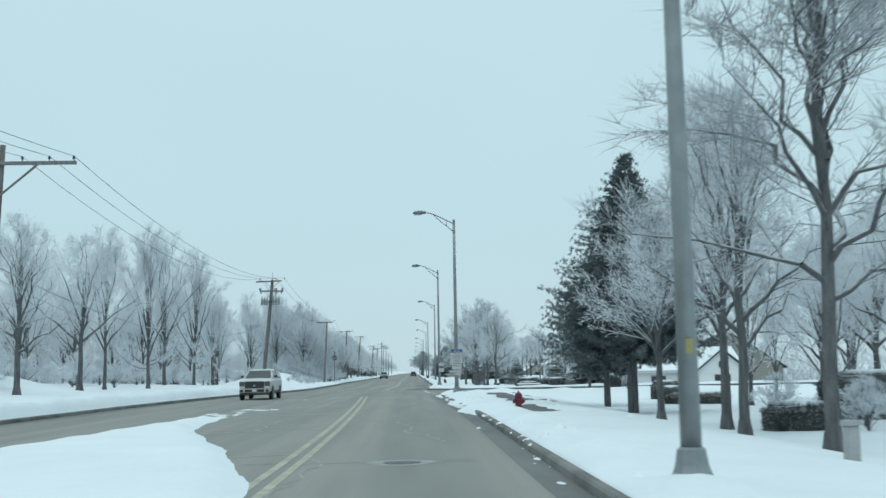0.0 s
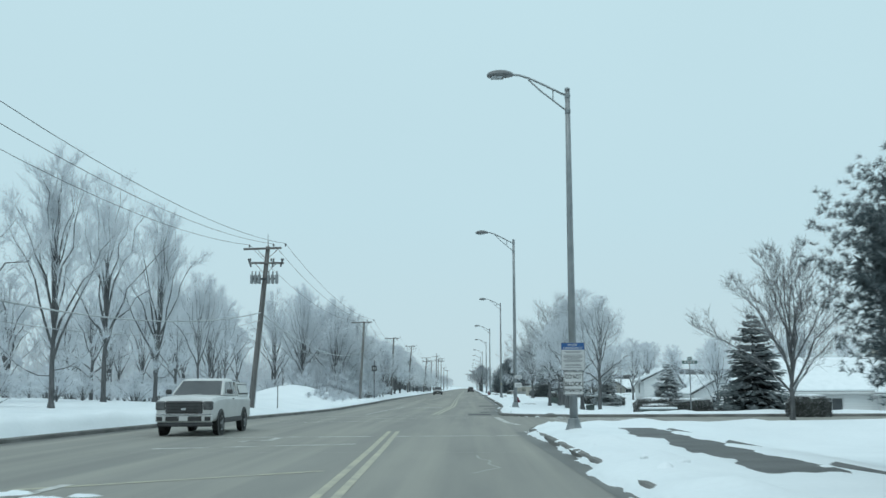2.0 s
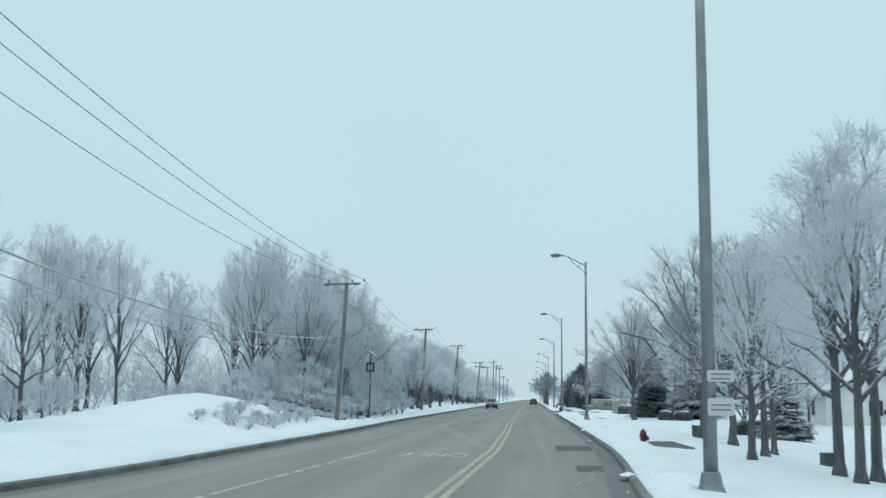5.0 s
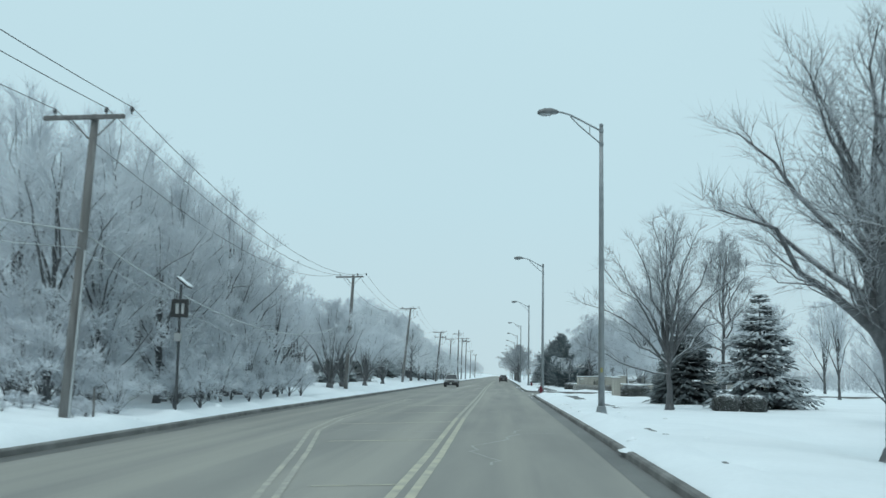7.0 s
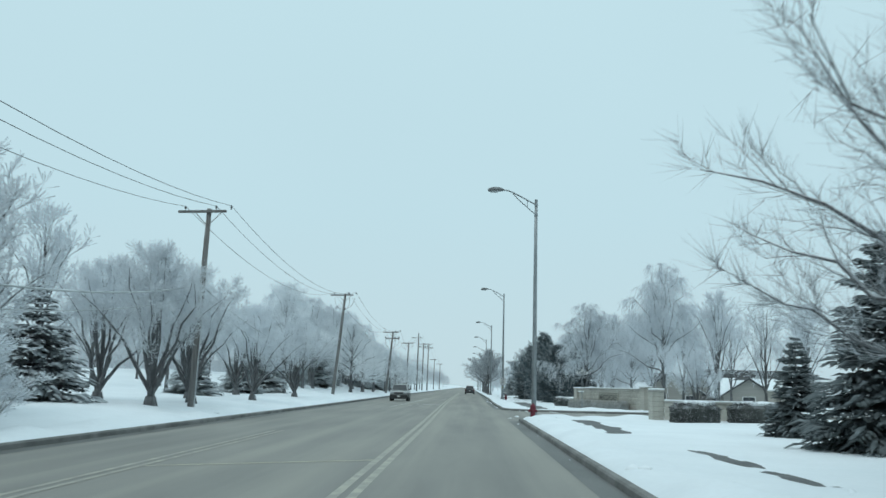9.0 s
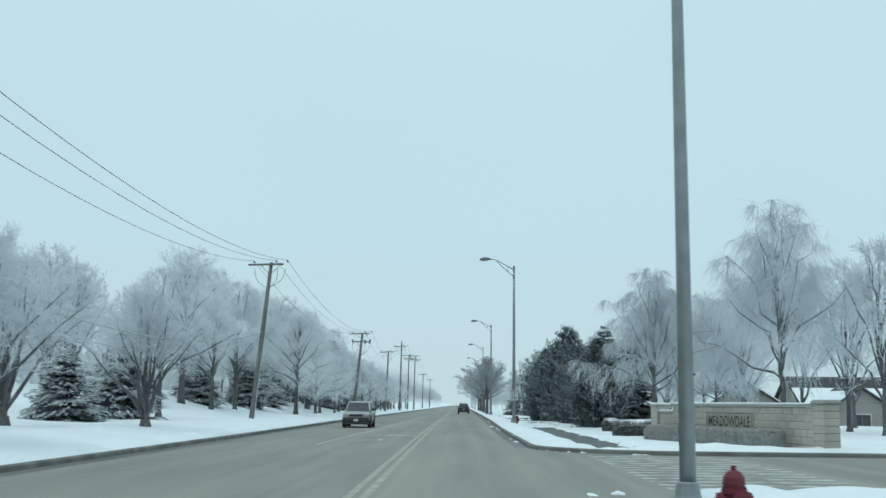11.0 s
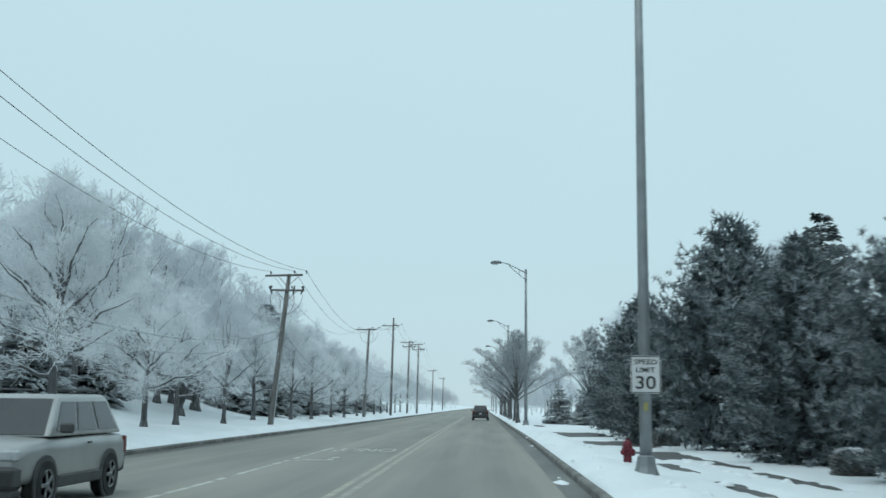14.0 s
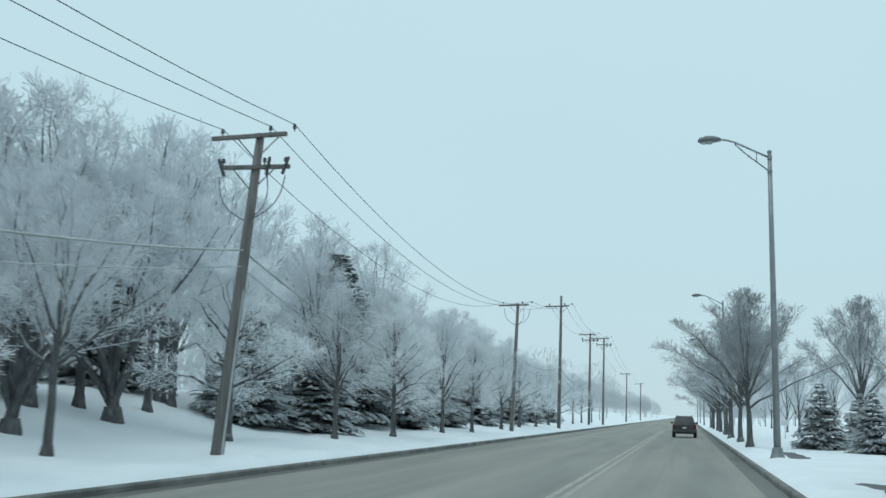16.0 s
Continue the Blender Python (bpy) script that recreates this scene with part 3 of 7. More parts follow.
lamp = build_lamp()
LAMPS = [(3.6, 12.4), (2.95, 64.0), (2.8, 101.0), (3.58, 158.0), (3.22, 207.3), (3.55, 267.4), (3.35, 319.9), (3.4, 371.5), (3.4, 423.0), (3.4, 475.0), (3.4, 527.0), (3.4, 580.0)]
for i, (x, y) in enumerate(LAMPS):
    m = Matrix.Translation((x, y, float(snow(x, y)) - 0.12)) @ Matrix.Rotation(radians((i * 37 % 5) - 2), 4, "Z")
    if i == 0:
        lamp.matrix_world = m
        continue
    o = copy_thing(lamp, m)
    o.scale.z = (1, 0.955, 1, 1.03, 1.01, 1.03, 0.988)[i] if i < 7 else 1


# ---- utility poles and wires ----
def utility_pole(x, y, h, lean, arms, taper=1.0, gear=False, cut=False, comm=5.6, side=False):
    """lean: how far the top stands to the right of the foot. arms: heights of the crossarms. Returns the wire ends."""
    z0 = 0.25
    e = thing("utility_pole", Matrix.Translation((x, y, z0 - 0.15)), "weathered grey wooden utility pole with crossarms, slightly leaning", "utility pole", "utility poles along the road")
    at = lambda z: lean * z / h
    part("pole", Shape().tube([(at(z), 0, z) for z in (-0.3, h * 0.35, h * 0.7, h)], [0.17 * taper, 0.15 * taper, 0.13 * taper, 0.105 * taper], 12), POLE_WOOD, e, smooth=True)
    ends = []
    if side:
        z = arms[0]
        arm = part("crossarm", Shape().box(-0.3, -0.2, z - 0.07, 2.95, -0.09, z + 0.07, Matrix.Translation((at(z), 0, 0)), 0.012), POLE_WOOD, e, "long wooden arm to one side")
        part("brace", Shape().tube([(at(z) + 1.45, -0.15, z - 0.06), (at(z - 1.3) + 0.1, -0.14, z - 1.25)], 0.045, 6), POLE_WOOD, e)
        for px in (0.85, 1.9, 2.85):
            part("insulator", Shape().lathe([(0.018, 0), (0.018, 0.07), (0.06, 0.08), (0.045, 0.12), (0.06, 0.13), (0.04, 0.18), (0.045, 0.2), (0.0, 0.22)], 10, Matrix.Translation((at(z) + px, -0.145, z + 0.07))), DARK_METAL, arm)
            ends.append(Vector((x + at(z) + px, y - 0.145, z0 - 0.15 + z + 0.26)))
    for n, z in enumerate(() if side else arms):
        w = 1.13 if n == 0 else 0.98
        tilt = -0.03 if n == 0 else 0.01
        arm = part("crossarm", Shape().box(-w, -0.2, z - 0.06, w, -0.09, z + 0.06, Matrix.Translation((at(z), 0, 0)) @ Matrix.Rotation(tilt, 4, "Y") @ Matrix.Translation((0, 0, 0)), 0.012), POLE_WOOD, e)
        for s in (-1, 1):
            part("brace", Shape().tube([(at(z) + s * 0.62, -0.15, z - 0.05), (at(z - 0.55) + s * 0.08, -0.14, z - 0.6)], 0.02, 6), POLE_WOOD, e)
        for s in (-0.95, 0.32, 0.95):
            px = at(z) + s * w
            zz = z + 0.06 - tilt * s * w
            part("insulator", Shape().lathe([(0.018, 0), (0.018, 0.07), (0.06, 0.08), (0.045, 0.12), (0.06, 0.13), (0.04, 0.18), (0.045, 0.2), (0.0, 0.22)], 10, Matrix.Translation((px, -0.145, zz))), DARK_METAL, arm)
            if n == 0:
                ends.append(Vector((x + px, y - 0.145, z0 - 0.15 + zz + 0.19)))
        if n == 1:
            for s in (-0.98, 0.45, 0.98):
                px = at(z) + s * w
                part("cutout", Shape().lathe([(0.02, -0.28), (0.05, -0.26), (0.05, -0.02), (0.065, 0.0), (0.05, 0.03), (0.05, 0.22), (0.02, 0.26)], 8, Matrix.Translation((px, -0.2, z + 0.02)) @ Matrix.Rotation(0.35 * s, 4, "Y")), DARK_METAL, arm)
    if gear:
        zt = arms[-1] - 0.95
        rack = part("rack", Shape().box(at(zt) - 0.75, -0.22, zt - 0.05, at(zt) + 0.75, -0.12, zt + 0.05, bevel=0.01), DARK_METAL, e)
        for s in (-0.72, -0.5, -0.28, 0.28, 0.52, 0.76):
            part("switch_unit", Shape().box(at(zt) + s - 0.08, -0.38, zt - 0.30, at(zt) + s + 0.08, -0.10, zt + 0.24, bevel=0.03).lathe([(0.03, 0.24), (0.05, 0.30), (0.03, 0.36), (0.05, 0.42), (0.02, 0.46)], 8, Matrix.Translation((at(zt) + s, -0.2, zt))), STEEL, rack, "grey pole-top switch unit")
        part("top_pin", Shape().tube([(at(h), 0, h - 0.1), (at(h) - 0.02, 0, h + 0.75)], [0.03, 0.012], 6), DARK_METAL, e)
    if cut:
        for s in (-0.98, 0.45, 0.98):
            zt = arms[-1]
            p0, p1 = Vector((at(zt) + s, -0.2, zt - 0.28)), Vector((at(zt - 1.5) + 0.1 * s, -0.12, zt - 1.5))
            sag = [p0.lerp(p1, k / 8) + Vector((math.copysign(0.22, s) * math.sin(math.pi * k / 8), -0.05, -0.14 * math.sin(math.pi * k / 8))) for k in range(9)]
            part("riser_cable", Shape().tube(sag, 0.016, 6), WIRE, e)
    part("ground_wire", Shape().tube([(at(z) + 0.115 * taper + 0.05 - z * 0.003, -0.09, z) for z in (0.05, 2.4, 4.8)], 0.03, 6), CABLE, e, "pale conduit up the pole")
    ends.append(Vector((x + at(comm), y - 0.17, z0 - 0.15 + comm)))
    ends.append(Vector((x + at(comm - 0.45), y - 0.17, z0 - 0.15 + comm - 0.45)))
    return ends


POLES = [(-16.4, -6, 10.3, 0.3, (10.0,), 1.0, 0, 0), (-16.1, 41.0, 10.6, 0.5, (9.85,), 1.0, 0, 0), (-12.95, 93.9, 9.85, 0.85, (9.72, 8.85), 1.2, 1, 0), (-11.85, 145.0, 8.55, 0.4, (8.45,), 0.95, 0, 0),
         (-12.75, 202.1, 9.5, 0.4, (9.35,), 1.05, 0, 0), (-13.45, 258.0, 10.4, 0.95, (10.25,), 1.05, 0, 1), (-12.15, 308.3, 9.25, 0.85, (9.15, 8.25), 1.1, 0, 1), (-12.3, 359.4, 9.75, 0.4, (9.6,), 1.0, 0, 1),
         (-11.2, 380.0, 12.6, 0.2, (11.6,), 1.0, 0, 0), (-11.7, 417.0, 11.9, 0.2, (11.7, 11.0), 1.0, 0, 0), (-11.0, 431.0, 12.3, 0.2, (12.2, 11.3), 1.0, 0, 0), (-11.8, 505.0, 10.3, 0.2, (10.1,), 1.0, 0, 0), (-11.8, 575.0, 10.3, 0.2, (10.1,), 1.0, 0, 0)]
ends = [utility_pole(x, y, h, l, arms, t, bool(g), bool(c), 5.9 if h > 9 else 5.3, y == 41.0) for x, y, h, l, arms, t, g, c in POLES]
for i, (a, b) in enumerate(zip(ends, ends[1:])):
    for k in range(5):
        sag = (1.3, 1.25, 1.2, 1.55, 1.7)[k] * (1, 1.15, 0.8, 1.25, 1.2, 1.2, 1.5, 1, 1, 1, 1, 1)[i] * min(1.0, (b[k] - a[k]).length / 50)
        pts = [a[k].lerp(b[k], j / 16) - Vector((0, 0, sag * 4 * (j / 16) * (1 - j / 16))) for j in range(17)]
        r = (0.012, 0.012, 0.012, 0.032, 0.016)[k]
        ob = solid("power_line" if k < 3 else "telephone_cable", Shape().tube(pts, r, 5, False), WIRE if k < 3 else CABLE,
                   "thin dark overhead wire strung between utility poles" if k < 3 else "sagging frost-covered cable strung between utility poles", "overhead wire", smooth=True)
        ob["group"] = "overhead wires along the road"


# ---- trees ----
def tubes(segs, k):
    """Tapered tubes for an array of rows x0 y0 z0 x1 y1 z1 r0 r1, as vertices and faces."""
    s = np.array(segs, float)
    p, q, r0, r1 = s[:, :3], s[:, 3:6], s[:, 6], s[:, 7]
    d = q - p
    d /= np.linalg.norm(d, axis=1)[:, None] + 1e-9
    ref = np.where(np.abs(d[:, 2:3]) < 0.8, np.array([[0, 0, 1.0]]), np.array([[1.0, 0, 0]]))
    u = np.cross(d, ref)
    u /= np.linalg.norm(u, axis=1)[:, None] + 1e-9
    w = np.cross(d, u)
    n = len(s)
    a = np.arange(k) * 2 * math.pi / k
    ring = u[:, None, :] * np.cos(a)[None, :, None] + w[:, None, :] * np.sin(a)[None, :, None]
    v = np.concatenate([p[:, None] + ring * r0[:, None, None], q[:, None] + ring * r1[:, None, None]], 1).reshape(-1, 3)
    base = (np.arange(n) * 2 * k)[:, None]
    j = np.arange(k)
    f = np.stack([base + j, base + (j + 1) % k, base + k + (j + 1) % k, base + k + j], -1).reshape(-1, 4)
    return v, f


def spikes(segs):
    """Pointed three-sided twigs."""
    v, f = tubes(segs, 3)
    n = len(segs)
    v = v.reshape(n, 6, 3)
    tip = v[:, 3:].mean(1, keepdims=True)
    v = np.concatenate([v[:, :3], tip], 1).reshape(-1, 3)
    k = (np.arange(n) * 4)[:, None]
    return v, np.concatenate([np.concatenate([k + a, k + b, k + 3], 1) for a, b in ((0, 1), (1, 2), (2, 0))])


def slivers(segs, seed, blunt):
    """The finest twigs, a sliver each: thick with rime towards the end, or bare and pointed."""
    s = np.array(segs, float)
    r = np.random.default_rng(seed)
    d = s[:, 3:6] - s[:, :3]
    u = np.cross(d, r.normal(size=(len(s), 3)))
    u *= (s[:, 6] * 1.3 / (np.linalg.norm(u, axis=1) + 1e-9))[:, None]
    a, e = (s[:, :3], s[:, 3:6]) if blunt else (s[:, 3:6] + d * 0.2, s[:, :3])
    v = np.stack([a, e + u, e - u], 1).reshape(-1, 3)
    return v, np.arange(len(v)).reshape(-1, 3)


def raw_mesh(name, v, f, material, smooth=True):
    me = bpy.data.meshes.new(name)
    f = np.asarray(f)
    me.vertices.add(len(v))
    me.vertices.foreach_set("co", np.asarray(v, np.float32).ravel())
    me.loops.add(f.size)
    me.loops.foreach_set("vertex_index", f.astype(np.int32).ravel())
    me.polygons.add(len(f))
    me.polygons.foreach_set("loop_start", np.arange(0, f.size, f.shape[1], dtype=np.int32))
    me.update(calc_edges=True)
    me.materials.append(material)
    if smooth:
        me.shade_smooth()
    return me


def perp(rng, d):
    v = rng.normal(size=3)
    v -= d * v.dot(d)
    return v / (np.linalg.norm(v) + 1e-9)


def grow(seed, height, fork=0.2, top_fork=0.5, leaders=10, width=0.5, peak=0.6, foot=0.5, low=0.55, up=0.4, side=38, n2=11, n3=7, n4=9, reach=0.42, weep=0.0, thick=1.0, tw=0.008, trunk_top=0.6, rise=0.25, skirt=0, crook=0.03, twig=0.045, clear=0.16):
    """A leafless tree inside a rounded envelope: rows of the heavy wood, the branches, the shoots and the finest twigs."""
    rng = np.random.default_rng(seed)
    wood, branch, shoot, fine = [], [], [], []
    H, r0 = height, height * 0.017 * thick

    def env(z):
        u = min(max(z / H, 0.0), 1.0)
        if u > peak:
            k = math.sqrt(max(0.0, 1 - ((u - peak) / (1 - peak)) ** 2))
        else:
            k = foot + (1 - foot) * math.sin(math.pi / 2 * max(0.0, u - fork) / (peak - fork))
        return width * H / 2 * k + 0.02 * H

    def curve(p0, p1, p2, n, wob):
        t = np.linspace(0, 1, n + 1)[:, None]
        pts = p0 * (1 - t) ** 2 + 2 * p1 * t * (1 - t) + p2 * t * t
        pts[1:] += rng.normal(size=(n, 3)) * wob * np.linspace(0.5, 1.0, n)[:, None]
        return pts

    def chain(out, pts, ra, rb):
        n = len(pts) - 1
        for i in range(n):
            out.append((*pts[i], *pts[i + 1], ra + (rb - ra) * i / n, ra + (rb - ra) * (i + 1) / n))

    def twigs(p, q, n):
        """n fine twigs along the line from p to q."""
        d = q - p
        ln = np.linalg.norm(d) + 1e-9
        t = rng.uniform(0.1, 1.0, n)[:, None]
        b0 = p + d * t
        dd = d / ln * 0.75 + rng.normal(size=(n, 3)) * 0.42 + np.array([0, 0, rise - 1.6 * weep])
        dd /= np.linalg.norm(dd, axis=1)[:, None]
        e0 = b0 + dd * (H * twig * (1 + 0.9 * weep) * rng.uniform(0.6, 1.25, (n, 1)))
        fine.extend(np.concatenate([b0, e0, np.full((n, 2), tw)], 1).tolist())

    # the trunk
    tz = H * trunk_top
    tr = curve(np.array([0, 0, -0.2]), np.array([0, 0, tz * 0.5]), np.array([rng.normal() * 0.01 * H, rng.normal() * 0.01 * H, tz]), 6, crook * 0.12 * H)
    tr[:2, :2] *= 0.3
    chain(wood, tr, r0, r0 * 0.35)
    wood.append((0, 0, -0.2, 0, 0, 0.35, r0 * 1.7, r0 * 1.02))
    spot = lambda z: np.array([np.interp(z, tr[:, 2], tr[:, 0]), np.interp(z, tr[:, 2], tr[:, 1]), z])
    limbs = []
    for i in range(leaders):
        q = (i + 0.5) / leaders
        a = i * 2.39996 + rng.uniform(-0.35, 0.35)
        rho = (1 - 0.88 * q) * rng.uniform(0.85, 1.08)
        ut = low + (0.99 - low) * (1 - min(1, rho) ** 1.7) + rng.uniform(-0.03, 0.03)
        z0 = H * (fork + (top_fork - fork) * q ** 0.9)
        p0 = spot(min(z0, tz))
        rr = rho * env(H * ut)
        p2 = np.array([rr * math.cos(a), rr * math.sin(a), H * min(ut, 0.99)])
        p1 = p0 + (p2 - p0) * np.array([0.42 - 0.2 * up, 0.42 - 0.2 * up, 0.42 + 0.25 * up])
        limbs.append((p0, p1, p2, r0 * (0.5 - 0.16 * q)))
    for i in range(skirt):
        a = rng.uniform(0, 6.28)
        z0 = H * fork * rng.uniform(0.6, 0.95)
        rr = env(H * peak) * rng.uniform(0.75, 0.95)
        p0 = spot(z0)
        p2 = np.array([rr * math.cos(a), rr * math.sin(a), z0 + H * 0.16])
        limbs.append((p0, p0 + (p2 - p0) * np.array([0.6, 0.6, 0.1]), p2, r0 * 0.26))
    for p0, p1, p2, rad in limbs:
        pts = curve(p0, p1, p2, 6, crook * H * 0.35)
        ln = np.linalg.norm(p2 - p0)
        chain(wood, pts, rad, max(0.1 * rad, tw * 0.8))
        m2 = max(4, int(n2 * (0.55 + 0.45 * ln / (0.7 * H))))
        for c in range(m2):
            f = clear + (1 - clear) * (c + rng.random()) / m2
            k = min(int(f * 6), 5)
            b0 = pts[k] + (pts[k + 1] - pts[k]) * (f * 6 - k)
            d = pts[k + 1] - pts[k]
            d /= np.linalg.norm(d)
            out = np.array([b0[0], b0[1], 0.0])
            out /= np.linalg.norm(out) + 1e-6
            sd = perp(rng, d) + out * 0.35
            sd /= np.linalg.norm(sd)
            ang = radians(side * rng.uniform(0.7, 1.3))
            nd = d * math.cos(ang) + sd * math.sin(ang) + np.array([0, 0, 0.25 * up])
            nd /= np.linalg.norm(nd)
            l2 = H * reach * (0.16 + 0.5 * (1 - f) ** 0.7 * min(1.0, ln / (0.5 * H))) * rng.uniform(0.75, 1.2)
            end = b0 + nd * l2
            for _ in range(4):
                if math.hypot(end[0], end[1]) > env(end[2]) * 1.06 or end[2] > H * 1.02:
                    l2 *= 0.72
                    end = b0 + nd * l2
            drop = np.array([0, 0, (0.12 * up - 0.75 * weep) * l2])
            bp = curve(b0, b0 + nd * l2 * 0.55, end + drop, 3, l2 * 0.05)
            br = min(rad * 0.4, max(tw * 1.3, rad * (0.32 - 0.2 * f)))
            chain(branch, bp, br, tw * 0.9)
            twigs(bp[1], bp[3], max(2, n4 // 2))
            for e in range(n3):
                g = 0.12 + 0.88 * (e + rng.random()) / n3
                j = min(int(g * 3), 2)
                s0 = bp[j] + (bp[j + 1] - bp[j]) * (g * 3 - j)
                dd = bp[j + 1] - bp[j]
                dd /= np.linalg.norm(dd) + 1e-9
                ang = radians(side * 1.1 * rng.uniform(0.6, 1.4))
                sd = dd * math.cos(ang) + perp(rng, dd) * math.sin(ang) + np.array([0, 0, 0.2 * rise - 1.1 * weep])
                sd /= np.linalg.norm(sd)
                s1 = s0 + sd * (l2 * 0.42 * (1.15 - 0.6 * g) * rng.uniform(0.7, 1.25) * (1 + 0.8 * weep) + 0.012 * H)
                shoot.append((*s0, *s1, tw * 1.1, 0.0))
                twigs(s0, s1, n4)
    return wood, branch, shoot, fine


def tree_model(name, seed, label, frost, bare=False, **kw):
    """bare: the branches show dark bark, and only the shoots and twigs are white."""
    wood, branch, shoot, fine = grow(seed, **kw)
    e = thing(name, Matrix.Identity(4), label, "tree", "bare trees")
    v, f = tubes(wood, 5)
    tri = lambda f: np.concatenate([np.stack([f[:, 0], f[:, 1], f[:, 2]], 1), np.stack([f[:, 0], f[:, 2], f[:, 3]], 1)])
    f = tri(f)
    vb, fb = tubes(branch, 3)
    fb = tri(fb)
    v2, f2 = spikes(shoot)
    v3, f3 = slivers(fine, seed, kw.get("tw", 0.008) > 0.007)
    if bare:
        v, f = np.concatenate([v, vb]), np.concatenate([f, fb + len(v)])
        vs, fs = np.concatenate([v2, v3]), np.concatenate([f2, f3 + len(v2)])
    else:
        vs, fs = np.concatenate([vb, v2, v3]), np.concatenate([fb, f2 + len(vb), f3 + len(vb) + len(v2)])
    part("trunk", raw_mesh("trunk", v, f, BARK), None, e)
    part("crown", raw_mesh("crown", vs, fs, frost, False), None, e, "fine twigs white with hoar frost")
    return e


MODELS, USED = {}, set()


def plant(kind, x, y, h, turn=0.0, wide=1.0, label="", z=None):
    """Stands a copy of a model tree, scaled to the height h, on the snow."""
    e, h0 = MODELS[kind]
    m = Matrix.Translation((x, y, (float(snow(x, y)) if z is None else z) - 0.03)) @ Matrix.Rotation(turn, 4, "Z")
    s = h / h0
    if kind in USED:
        o = copy_thing(e, m)
    else:
        o, _ = e, USED.add(kind)
        o.matrix_basis = m
    o.scale = (s * wide, s * wide, s)
    if label:
        o["label"] = label
    return o


